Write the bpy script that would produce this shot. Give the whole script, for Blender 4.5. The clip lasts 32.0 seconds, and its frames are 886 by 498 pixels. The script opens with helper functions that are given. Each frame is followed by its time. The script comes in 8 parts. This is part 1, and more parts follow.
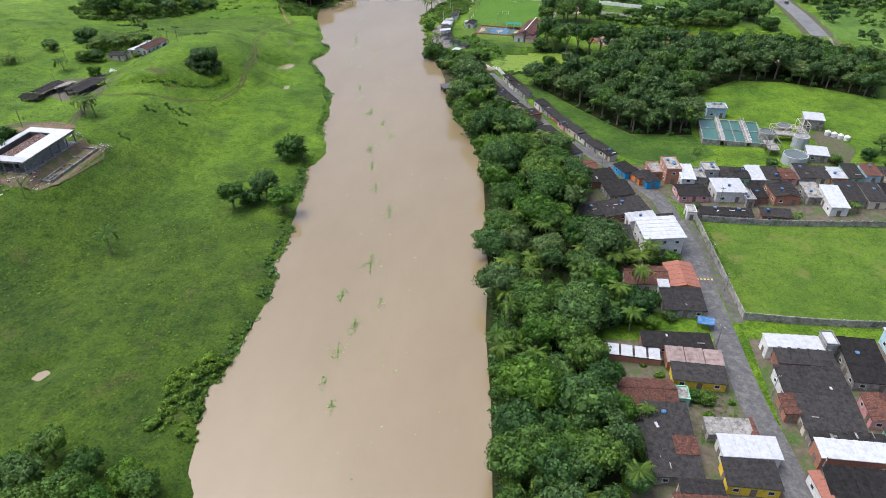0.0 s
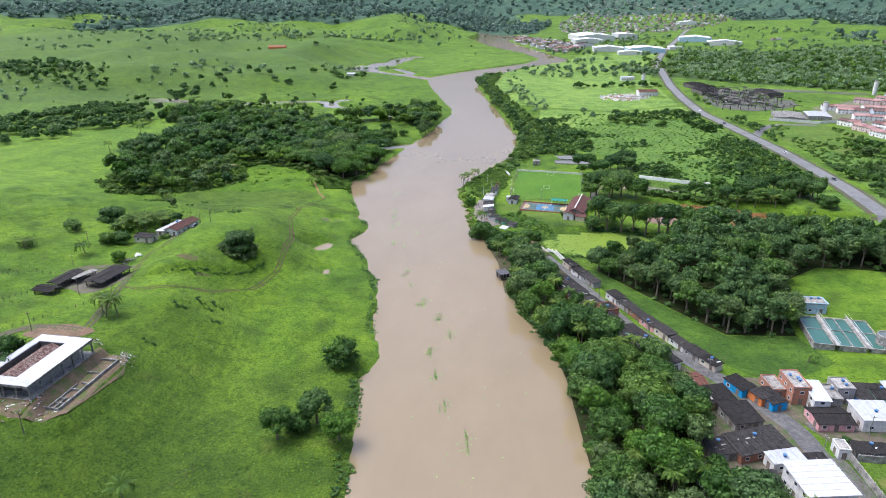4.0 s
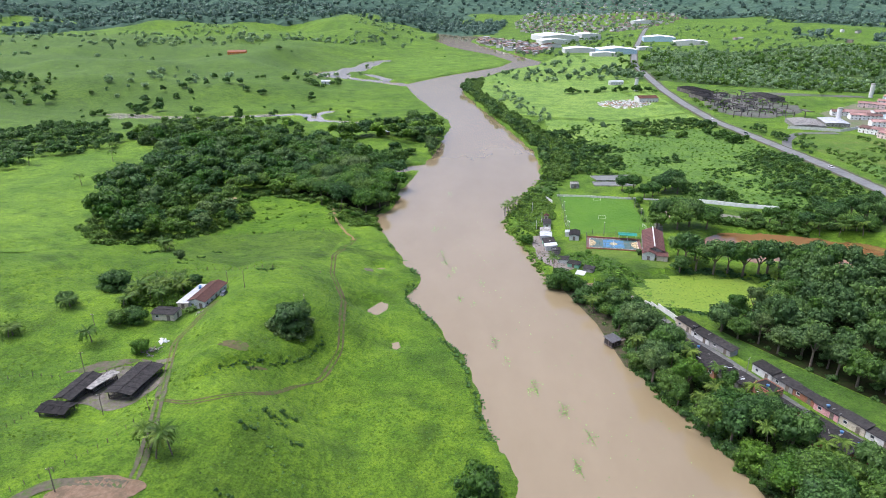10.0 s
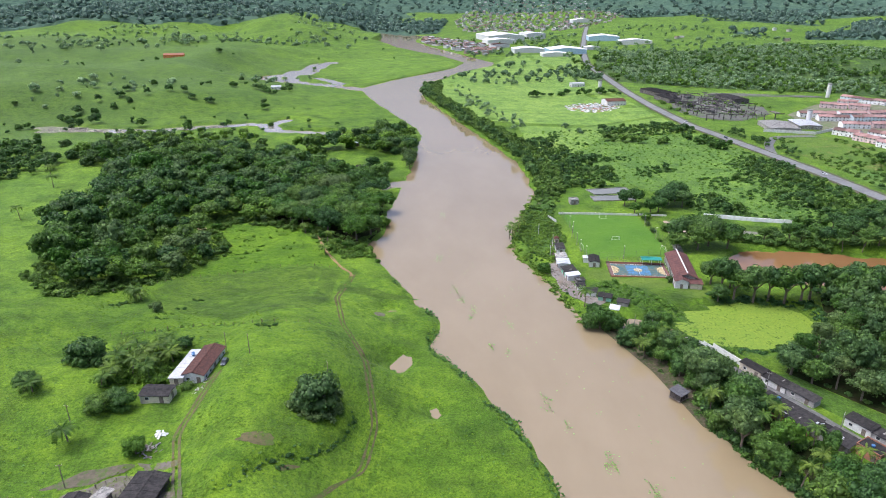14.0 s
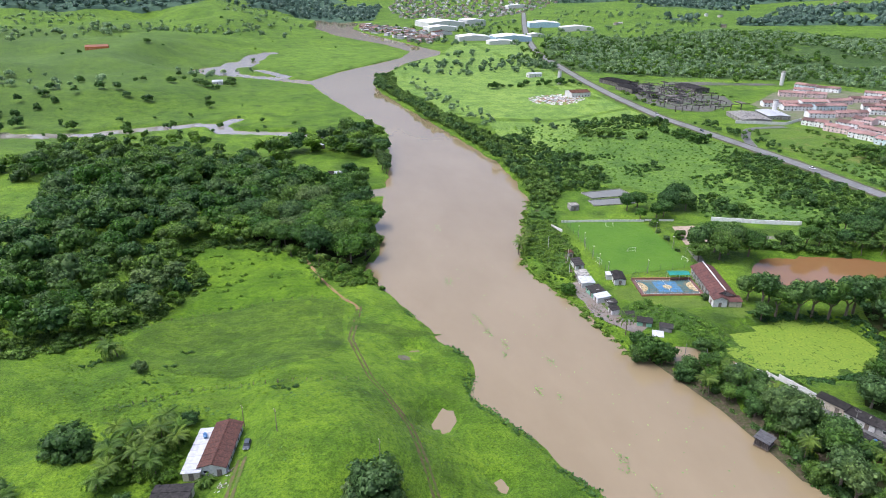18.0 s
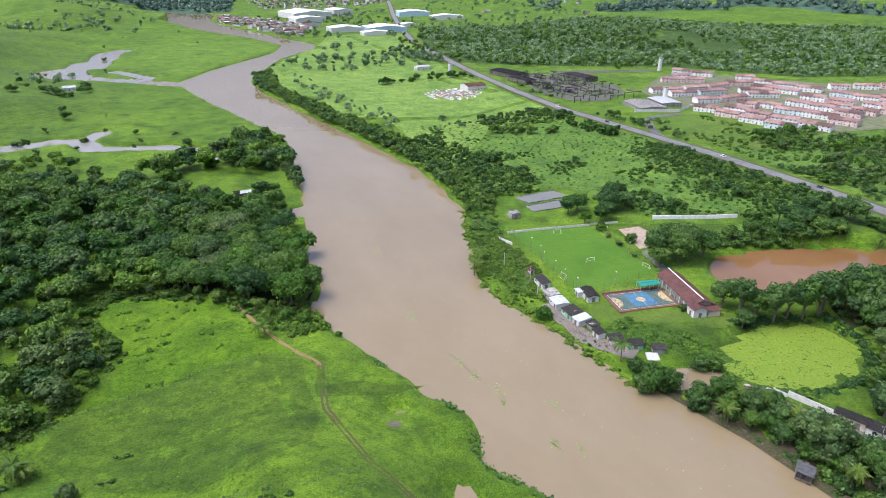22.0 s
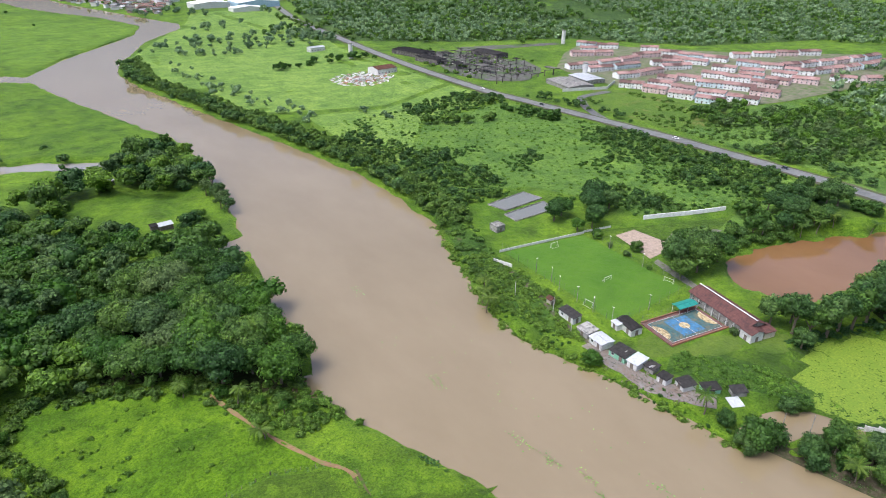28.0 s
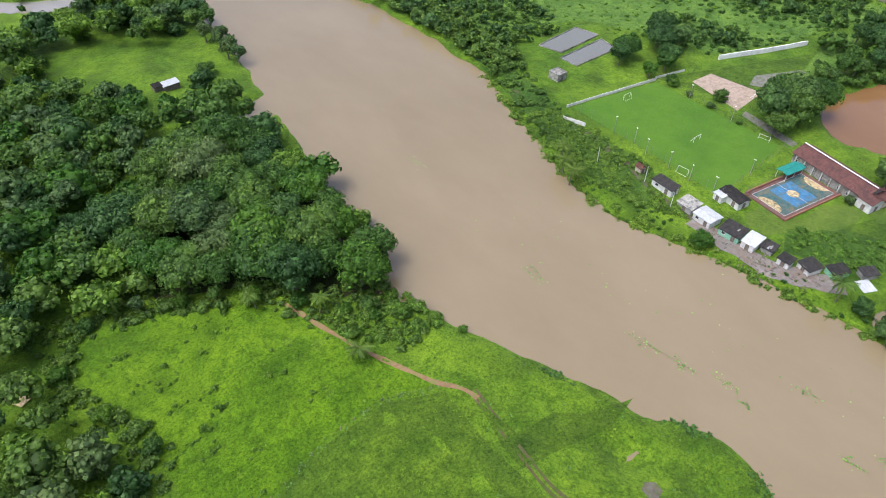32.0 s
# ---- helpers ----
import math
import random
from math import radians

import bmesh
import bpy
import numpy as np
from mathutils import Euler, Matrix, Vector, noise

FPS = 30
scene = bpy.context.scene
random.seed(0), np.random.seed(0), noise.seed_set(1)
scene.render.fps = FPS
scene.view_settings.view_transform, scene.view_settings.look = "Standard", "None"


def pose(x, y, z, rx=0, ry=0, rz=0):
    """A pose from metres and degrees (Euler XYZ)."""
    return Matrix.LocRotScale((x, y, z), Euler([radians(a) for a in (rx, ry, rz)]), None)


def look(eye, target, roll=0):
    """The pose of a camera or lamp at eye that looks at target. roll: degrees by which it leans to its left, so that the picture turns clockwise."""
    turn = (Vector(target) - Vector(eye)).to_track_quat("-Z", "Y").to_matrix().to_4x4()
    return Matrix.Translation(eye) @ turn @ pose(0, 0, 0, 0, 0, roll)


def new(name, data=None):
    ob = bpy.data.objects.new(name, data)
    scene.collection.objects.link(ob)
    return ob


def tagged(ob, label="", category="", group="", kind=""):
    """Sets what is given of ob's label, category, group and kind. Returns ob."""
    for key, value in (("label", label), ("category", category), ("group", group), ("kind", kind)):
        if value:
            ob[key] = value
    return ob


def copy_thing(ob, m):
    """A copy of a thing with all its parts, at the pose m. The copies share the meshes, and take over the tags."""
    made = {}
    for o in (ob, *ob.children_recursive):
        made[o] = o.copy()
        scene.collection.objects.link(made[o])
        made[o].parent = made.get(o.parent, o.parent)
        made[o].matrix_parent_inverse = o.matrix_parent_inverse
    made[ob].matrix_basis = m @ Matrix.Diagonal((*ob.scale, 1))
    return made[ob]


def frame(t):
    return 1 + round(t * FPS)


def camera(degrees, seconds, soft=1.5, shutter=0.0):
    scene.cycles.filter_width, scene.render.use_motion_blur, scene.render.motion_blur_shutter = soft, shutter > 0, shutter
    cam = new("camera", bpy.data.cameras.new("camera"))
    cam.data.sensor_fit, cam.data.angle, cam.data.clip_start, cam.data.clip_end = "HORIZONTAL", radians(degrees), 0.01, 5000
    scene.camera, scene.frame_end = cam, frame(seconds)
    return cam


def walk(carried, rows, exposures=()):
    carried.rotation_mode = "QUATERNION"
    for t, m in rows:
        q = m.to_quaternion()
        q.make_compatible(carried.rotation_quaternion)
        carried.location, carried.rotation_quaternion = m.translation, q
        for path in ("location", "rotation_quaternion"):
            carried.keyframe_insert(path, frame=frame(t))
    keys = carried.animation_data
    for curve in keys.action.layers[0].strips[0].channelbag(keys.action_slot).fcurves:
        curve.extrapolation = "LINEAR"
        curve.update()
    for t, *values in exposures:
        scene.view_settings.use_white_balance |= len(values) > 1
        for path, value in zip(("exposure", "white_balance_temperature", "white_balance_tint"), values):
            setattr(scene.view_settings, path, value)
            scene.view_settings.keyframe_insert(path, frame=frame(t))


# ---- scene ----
cam = camera(68.8, 32.0, soft=0.95)
METRES, EYE, TILT, LEAN, TURN = 412.5, 115.0, 0.0, 0.0, 7.1
ROWS = [
    (0.0, 0.0, 0.0, 0.0, -0.29, -34.3, 0.42),
    (0.5, -0.0047, 0.0137, 0.0006, -0.33, -34.2, 0.36),
    (1.0, -0.0103, 0.0263, 0.0013, -0.33, -34.1, 0.31),
    (1.5, -0.0169, 0.0393, 0.0019, -0.31, -33.76, 0.26),
    (2.0, -0.0245, 0.0521, 0.0029, -0.3, -31.87, 0.21),
    (2.5, -0.033, 0.0645, 0.0038, -0.3, -29.18, 0.18),
    (3.0, -0.0424, 0.0768, 0.0047, -0.34, -26.55, 0.14),
    (3.5, -0.0526, 0.089, 0.0058, -0.39, -23.96, 0.1),
    (4.0, -0.0633, 0.1011, 0.0067, -0.43, -21.49, 0.05),
    (4.5, -0.0748, 0.1132, 0.0072, -0.46, -21.14, 0.05),
    (6.5, -0.1206, 0.162, 0.0106, -0.51, -21.32, 0.06),
    (7.0, -0.1319, 0.1744, 0.0114, -0.5, -21.36, 0.08),
    (7.5, -0.1431, 0.1867, 0.0123, -0.46, -21.41, 0.09),
    (8.0, -0.1539, 0.1988, 0.0132, -0.66, -21.45, 0.12),
    (8.5, -0.1644, 0.2107, 0.0141, -1.59, -21.51, 0.14),
    (9.0, -0.1747, 0.2226, 0.015, -2.89, -21.56, 0.14),
    (9.5, -0.1843, 0.2354, 0.0158, -4.21, -21.6, 0.16),
    (10.0, -0.1936, 0.2479, 0.0164, -5.5, -21.63, 0.15),
    (10.5, -0.2027, 0.2607, 0.0172, -6.77, -21.67, 0.13),
    (11.0, -0.2114, 0.2735, 0.0181, -7.99, -21.71, 0.1),
    (11.5, -0.22, 0.2864, 0.0187, -9.22, -21.74, 0.07),
    (12.0, -0.2287, 0.2995, 0.0196, -10.19, -21.76, 0.05),
    (12.5, -0.2372, 0.3122, 0.0207, -10.72, -21.79, 0.02),
    (13.0, -0.2458, 0.325, 0.0215, -10.96, -21.8, 0.01),
    (13.5, -0.2546, 0.3379, 0.0223, -10.99, -21.83, 0.01),
    (14.0, -0.2629, 0.3511, 0.0232, -11.29, -21.82, 0.02),
    (14.5, -0.2712, 0.3643, 0.024, -12.0, -21.82, -0.02),
    (16.5, -0.3025, 0.4162, 0.0278, -14.31, -22.22, -0.09),
    (17.0, -0.3102, 0.4294, 0.0287, -15.19, -22.48, -0.11),
    (17.5, -0.3176, 0.4429, 0.0294, -16.34, -22.74, -0.15),
    (18.0, -0.3247, 0.4561, 0.0303, -17.54, -23.02, -0.17),
    (18.5, -0.3317, 0.4699, 0.0314, -18.75, -23.28, -0.17),
    (19.0, -0.3385, 0.484, 0.0321, -19.99, -23.53, -0.14),
    (19.5, -0.3451, 0.4978, 0.033, -21.21, -23.8, -0.14),
    (20.0, -0.3512, 0.5119, 0.0341, -22.47, -23.96, -0.14),
    (20.5, -0.3567, 0.526, 0.0348, -24.27, -23.98, -0.16),
    (21.0, -0.3618, 0.5404, 0.0357, -26.21, -24.01, -0.17),
    (21.5, -0.3669, 0.5551, 0.0366, -28.01, -24.04, -0.21),
    (22.0, -0.3712, 0.57, 0.0373, -29.71, -24.0, -0.2),
    (22.5, -0.3752, 0.585, 0.0377, -31.42, -23.98, -0.17),
    (23.0, -0.3789, 0.6, 0.0381, -33.01, -24.23, -0.22),
    (23.5, -0.3821, 0.615, 0.0387, -34.08, -25.01, -0.23),
    (24.0, -0.3853, 0.6302, 0.0395, -34.32, -25.87, -0.25),
    (24.5, -0.3879, 0.6453, 0.0402, -34.45, -26.53, -0.23),
    (25.0, -0.3904, 0.6604, 0.0407, -35.95, -26.5, -0.22),
    (25.5, -0.3926, 0.676, 0.0413, -38.4, -26.53, -0.3),
    (27.5, -0.3976, 0.738, 0.0432, -41.99, -26.48, -0.3),
    (28.0, -0.3986, 0.7535, 0.0433, -42.0, -26.47, -0.3),
    (28.5, -0.3994, 0.7694, 0.0434, -42.01, -26.48, -0.27),
    (29.0, -0.4004, 0.7853, 0.0435, -42.01, -26.49, -0.27),
    (29.5, -0.4013, 0.8014, 0.043, -42.03, -26.77, -0.27),
    (30.0, -0.4023, 0.8172, 0.0426, -42.03, -29.45, -0.25),
    (30.5, -0.403, 0.8332, 0.0427, -42.03, -32.74, -0.22),
    (31.0, -0.4036, 0.849, 0.0424, -42.33, -35.92, -0.24),
    (31.5, -0.404, 0.8647, 0.0425, -43.74, -39.19, -0.28),
    (32.0, -0.404, 0.88, 0.0422, -45.4, -42.39, -0.26),
]
walk(cam, [(t, pose(0, 0, EYE, TILT, LEAN, TURN) @ pose(METRES * x, METRES * y, METRES * z, 90 + pitch, roll, yaw)) for t, x, y, z, yaw, pitch, roll in ROWS],
     exposures=[(0.0, 0.74, 5640, 9), (4.0, 0.96, 5440, 12), (14.0, 0.94, 5470, 13), (24.0, 0.83, 5490, 12), (32.0, 0.77, 5570, 10)])

# ---- world, sun ----
SUN_FROM = (-0.60, 0.10, 1.35)          # towards the sun
sun_dir = Vector(SUN_FROM).normalized()
world = bpy.data.worlds.new("sky")
scene.world = world
world.use_nodes = True
wt = world.node_tree
sky = wt.nodes.new("ShaderNodeTexSky")
sky.sky_type = 'NISHITA'
sky.sun_disc = False
sky.sun_elevation = math.asin(sun_dir.z)
sky.sun_rotation = math.atan2(sun_dir.x, sun_dir.y)
sky.air_density, sky.dust_density, sky.ozone_density = 0.7, 9.0, 0.4
wt.links.new(sky.outputs[0], wt.nodes["Background"].inputs[0])
wt.nodes["Background"].inputs[1].default_value = 0.15
sun = new("sun", bpy.data.lights.new("sun", 'SUN'))
sun.data.energy, sun.data.angle, sun.data.color = 0.52, radians(40), (1.0, 0.95, 0.87)
sun.matrix_world = look(sun_dir * 600, (0, 0, 0))

# ---- materials ----


def nodes_of(name, rough=0.8, metal=0.0, spec=0.3):
    m = bpy.data.materials.new(name)
    m.use_nodes = True
    t = m.node_tree
    b = t.nodes["Principled BSDF"]
    b.inputs["Roughness"].default_value = rough
    b.inputs["Metallic"].default_value = metal
    b.inputs["Specular IOR Level"].default_value = spec
    return m, t, b


def world_noise(t, scale, detail=4, rough=0.6, stretch=None):
    g = t.nodes.new("ShaderNodeNewGeometry")
    n = t.nodes.new("ShaderNodeTexNoise")
    n.inputs["Scale"].default_value = scale
    n.inputs["Detail"].default_value = detail
    n.inputs["Roughness"].default_value = rough
    if stretch:
        mp = t.nodes.new("ShaderNodeMapping")
        mp.inputs["Scale"].default_value = stretch
        t.links.new(g.outputs["Position"], mp.inputs[0])
        t.links.new(mp.outputs[0], n.inputs["Vector"])
    else:
        t.links.new(g.outputs["Position"], n.inputs["Vector"])
    return n.outputs["Fac"]


def ramp(t, fac, stops):
    r = t.nodes.new("ShaderNodeValToRGB")
    e = r.color_ramp.elements
    while len(e) < len(stops):
        e.new(0.5)
    for el, (p, c) in zip(e, stops):
        el.position, el.color = p, (*c, 1)
    t.links.new(fac, r.inputs[0])
    return r.outputs[0]


def mix(t, fac, a, b, how='MIX'):
    x = t.nodes.new("ShaderNodeMix")
    x.data_type, x.blend_type = 'RGBA', how
    for sock, v in ((x.inputs[0], fac), (x.inputs[6], a), (x.inputs[7], b)):
        if isinstance(v, bpy.types.NodeSocket):
            t.links.new(v, sock)
        else:
            sock.default_value = v if isinstance(v, (int, float)) else (*v, 1)
    return x.outputs[2]


def bump(t, b, fac, strength, dist):
    n = t.nodes.new("ShaderNodeBump")
    n.inputs["Strength"].default_value, n.inputs["Distance"].default_value = strength, dist
    t.links.new(fac, n.inputs["Height"])
    t.links.new(n.outputs[0], b.inputs["Normal"])


def sharp(t, fac, lo, hi):
    r = t.nodes.new("ShaderNodeMapRange")
    r.inputs[1].default_value, r.inputs[2].default_value = lo, hi
    t.links.new(fac, r.inputs[0])
    return r.outputs[0]


def mottled(name, a, b, scale=1.0, rough=0.8, c=None, scale2=0.15, bumps=0.0, vary=0.0, metal=0.0, spec=0.3, lines=None):
    """Two tones mixed by grain, a third in broad stains; vary shifts the tone from object to object."""
    m, t, p = nodes_of(name, rough, metal, spec)
    f = world_noise(t, scale, 5, 0.65)
    col = ramp(t, f, [(0.32, a), (0.68, b)])
    if c:
        col = mix(t, sharp(t, world_noise(t, scale2 * 1.6, 8, 0.78), 0.47, 0.62), col, c)
    if lines:
        n = world_noise(t, 1.0, 2, 0.5, lines)
        col = mix(t, sharp(t, n, 0.4, 0.65), col, tuple(v * 0.72 for v in a))
    if vary:
        o = t.nodes.new("ShaderNodeObjectInfo")
        h = t.nodes.new("ShaderNodeHueSaturation")
        t.links.new(sharp(t, o.outputs["Random"], 0, 1), h.inputs["Value"])
        r = h.inputs["Value"].links[0].from_node
        r.inputs[3].default_value, r.inputs[4].default_value = 1 - vary, 1 + vary
        t.links.new(col, h.inputs["Color"])
        col = h.outputs[0]
    t.links.new(col, p.inputs["Base Color"])
    if bumps:
        bump(t, p, f, bumps, 0.1)
    return m


def grass_mat(name, dark, mid, light, dirt=None, dirt_at=0.72, weeds=True, meadow=False, grain=1.0):
    m, t, p = nodes_of(name, 0.75, 0, 0.08)
    broad = world_noise(t, 0.016, 5, 0.6)
    patch = world_noise(t, 0.085, 7, 0.62)
    fine = world_noise(t, 1.5, 7, 0.85)
    clump = world_noise(t, 0.34, 6, 0.72)
    col = ramp(t, broad, [(0.38, mid), (0.62, light)])
    col = mix(t, sharp(t, patch, 0.50, 0.74), col, dark)
    col = mix(t, sharp(t, patch, 0.47, 0.28), col, light)
    terrace = world_noise(t, 1.0, 5, 0.65, (0.06, 0.06, 1.5))
    col = mix(t, 0.55 * grain, col, ramp(t, terrace, [(0.36, (0.55, 0.66, 0.6)), (0.5, (1, 1, 1)), (0.64, (1.32, 1.22, 1.1))]), 'MULTIPLY')
    if meadow:
        # low river meadow with browner and yellower places; cloud shade darkens its colour
        g = t.nodes.new("ShaderNodeNewGeometry")
        d = t.nodes.new("ShaderNodeVectorMath")
        d.operation = 'DISTANCE'
        d.inputs[1].default_value = (-105, 108, 5)
        t.links.new(g.outputs["Position"], d.inputs[0])
        rank = mix(t, sharp(t, world_noise(t, 0.045, 7, 0.7), 0.4, 0.62), (0.030, 0.060, 0.006), (0.058, 0.100, 0.008))
        rank = mix(t, sharp(t, world_noise(t, 0.07, 7, 0.75), 0.56, 0.7), rank, (0.060, 0.066, 0.020))
        col = mix(t, sharp(t, d.outputs["Value"], 140, 45), col, rank)
        # duller grazing on the far western hills, cloud shade put into the colour
        e = t.nodes.new("ShaderNodeVectorMath")
        e.operation = 'DISTANCE'
        e.inputs[1].default_value = (-800, 1050, 20)
        t.links.new(g.outputs["Position"], e.inputs[0])
        col = mix(t, sharp(t, e.outputs["Value"], 640, 420), col, mix(t, 0.55, col, (0.05, 0.09, 0.02)))
    col = mix(t, 0.78 * grain, col, ramp(t, fine, [(0.38, (0.26, 0.33, 0.3)), (0.5, (1, 1, 1)), (0.62, (1.65, 1.5, 1.4))]), 'MULTIPLY')
    col = mix(t, 0.7 * grain, col, ramp(t, clump, [(0.38, (0.46, 0.56, 0.5)), (0.5, (1, 1, 1)), (0.62, (1.36, 1.26, 1.1))]), 'MULTIPLY')
    if weeds:
        spots = world_noise(t, 0.6, 4, 0.75)
        col = mix(t, sharp(t, spots, 0.63, 0.72), col, tuple(v * 0.62 for v in dark))
        straw = world_noise(t, 0.16, 8, 0.8)
        col = mix(t, sharp(t, straw, 0.62, 0.72), col, (light[0] * 1.35, light[1] * 1.12, light[2] * 2.2))
    if dirt:
        d = world_noise(t, 0.06, 6, 0.7)
        col = mix(t, sharp(t, d, dirt_at, dirt_at + 0.08), col, dirt)
    t.links.new(col, p.inputs["Base Color"])
    p.inputs["Sheen Weight"].default_value, p.inputs["Sheen Roughness"].default_value = 0.04, 0.5
    bump(t, p, clump, 1.0, 0.9)
    return m


def leaf_mat(name, dark, light, vary=0.25, rough=0.55):
    m, t, p = nodes_of(name, rough, 0, 0.24)
    g = t.nodes.new("ShaderNodeNewGeometry")
    o = t.nodes.new("ShaderNodeObjectInfo")
    col = ramp(t, g.outputs["Random Per Island"], [(0.0, dark), (0.75, light), (1.0, tuple(min(1, v * 1.35) for v in light))])
    n = world_noise(t, 0.13, 3, 0.6)
    col = mix(t, 0.8, col, ramp(t, n, [(0.3, (0.62, 0.68, 0.68)), (0.5, (0.95, 0.95, 1)), (0.7, (1.35, 1.25, 0.95))]), 'MULTIPLY')
    h = t.nodes.new("ShaderNodeHueSaturation")
    r = sharp(t, o.outputs["Random"], 0, 1)
    r.node.inputs[3].default_value, r.node.inputs[4].default_value = 1 - vary, 1 + vary
    t.links.new(r, h.inputs["Value"])
    r = sharp(t, o.outputs["Random"], 1, 0)
    r.node.inputs[3].default_value, r.node.inputs[4].default_value = 0.485, 0.515
    t.links.new(r, h.inputs["Hue"])
    t.links.new(col, h.inputs["Color"])
    t.links.new(h.outputs[0], p.inputs["Base Color"])
    tr = t.nodes.new("ShaderNodeBsdfTranslucent")
    t.links.new(h.outputs[0], tr.inputs[0])
    ms = t.nodes.new("ShaderNodeMixShader")
    ms.inputs[0].default_value = 0.4
    t.links.new(p.outputs[0], ms.inputs[1])
    t.links.new(tr.outputs[0], ms.inputs[2])
    t.links.new(ms.outputs[0], t.nodes["Material Output"].inputs["Surface"])
    return m


def water_mat(name, a, b, rough=0.07):
    m, t, p = nodes_of(name, rough, 0, 0.5)
    p.inputs["IOR"].default_value = 1.65
    swirl = world_noise(t, 0.02, 6, 0.62, (1.0, 0.45, 1))
    col = ramp(t, swirl, [(0.35, a), (0.65, b)])
    t.links.new(col, p.inputs["Base Color"])
    bump(t, p, world_noise(t, 0.8, 5, 0.6), 0.025, 0.1)
    return m


GRASS = grass_mat("pasture_grass", (0.030, 0.064, 0.006), (0.062, 0.124, 0.007), (0.104, 0.184, 0.009), (0.09, 0.095, 0.035), 0.70, meadow=True)
LAWN = grass_mat("pitch_grass", (0.052, 0.124, 0.010), (0.064, 0.146, 0.011), (0.080, 0.166, 0.013), None, weeds=False, grain=0.25)
MOWN = grass_mat("mown_yellowish_grass", (0.050, 0.096, 0.012), (0.074, 0.126, 0.014), (0.100, 0.150, 0.020), (0.13, 0.135, 0.04), 0.62, weeds=False, grain=0.6)
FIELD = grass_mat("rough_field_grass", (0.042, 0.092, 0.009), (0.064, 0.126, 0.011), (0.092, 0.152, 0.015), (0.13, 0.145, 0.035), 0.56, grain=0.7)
WATER = water_mat("silty_river_water", (0.192, 0.150, 0.084), (0.224, 0.177, 0.104))
POND = water_mat("red_brown_pond_water", (0.165, 0.088, 0.034), (0.195, 0.108, 0.046), 0.05)
# flood water greyer and paler than the river: sky reflection put into the colour
FLOOD = water_mat("sky_pale_flood_water", (0.19, 0.175, 0.145), (0.25, 0.23, 0.195), 0.03)
LEAF = [leaf_mat("broad_leaves", (0.045, 0.094, 0.018), (0.095, 0.185, 0.029)),
        leaf_mat("dark_leaves", (0.040, 0.085, 0.023), (0.087, 0.171, 0.040)),
        leaf_mat("bright_leaves", (0.049, 0.110, 0.013), (0.101, 0.207, 0.021)),
        leaf_mat("grey_green_leaves", (0.052, 0.096, 0.028), (0.119, 0.193, 0.056), 0.12),
        # paler than the near leaves: distance haze put into the colour
        leaf_mat("hazed_far_leaves", (0.135, 0.215, 0.100), (0.235, 0.340, 0.165))]
WEED = leaf_mat("rank_weed_leaves", (0.070, 0.138, 0.018), (0.150, 0.262, 0.034), 0.1, 0.7)
FROND = leaf_mat("palm_fronds", (0.048, 0.098, 0.012), (0.125, 0.205, 0.026), 0.15)
BARK = mottled("bark", (0.09, 0.07, 0.05), (0.2, 0.17, 0.13), 3, 0.9)
DIRT = mottled("dirt_track", (0.060, 0.052, 0.035), (0.110, 0.095, 0.068), 0.8, 0.95, (0.055, 0.10, 0.012), 0.3, 0.4)
CLAY = mottled("red_clay", (0.17, 0.10, 0.05), (0.24, 0.15, 0.085), 0.8, 0.95, (0.16, 0.16, 0.05), 0.3, 0.4)
ASPHALT = mottled("wet_asphalt", (0.055, 0.055, 0.057), (0.105, 0.104, 0.102), 1.1, 0.5, (0.15, 0.145, 0.135), 0.3, 0.2)
CONCRETE = mottled("weathered_concrete", (0.2, 0.19, 0.17), (0.36, 0.35, 0.32), 0.9, 0.85, (0.09, 0.09, 0.085), 0.35, 0.2, 0.12)
WHITE = mottled("white_paint", (0.55, 0.55, 0.53), (0.70, 0.70, 0.68), 0.7, 0.6, (0.45, 0.44, 0.42), 0.5, 0, 0.05)
METAL = mottled("white_metal_roof", (0.38, 0.40, 0.42), (0.46, 0.475, 0.49), 1.2, 0.55, (0.33, 0.335, 0.34), 0.45, 0, 0.1)
FIBRE = mottled("blackened_fibre_cement", (0.016, 0.0155, 0.0155), (0.036, 0.034, 0.033), 0.9, 0.95, (0.043, 0.040, 0.038), 0.55, 0.3, 0.35, spec=0.08)
TILE = mottled("old_clay_tiles", (0.045, 0.022, 0.018), (0.175, 0.085, 0.06), 2.6, 0.95, (0.05, 0.034, 0.03), 0.5, 0.6, 0.2, spec=0.08)
NEWTILE = mottled("red_clay_tiles", (0.19, 0.08, 0.055), (0.30, 0.135, 0.09), 1.6, 0.85, (0.25, 0.1, 0.07), 0.5, 0.4, 0.1)
BRICK = mottled("bare_brick", (0.28, 0.115, 0.07), (0.38, 0.18, 0.11), 2.5, 0.9, (0.2, 0.13, 0.1), 0.6, 0.3, 0.15)
GLASS = mottled("dark_window", (0.02, 0.025, 0.03), (0.045, 0.05, 0.055), 0.7, 0.15)
WOOD = mottled("weathered_timber", (0.1, 0.08, 0.065), (0.22, 0.19, 0.16), 2, 0.9)
BLUE = mottled("blue_plastic", (0.03, 0.10, 0.24), (0.05, 0.15, 0.32), 1, 0.5, (0.14, 0.24, 0.36), 0.6)
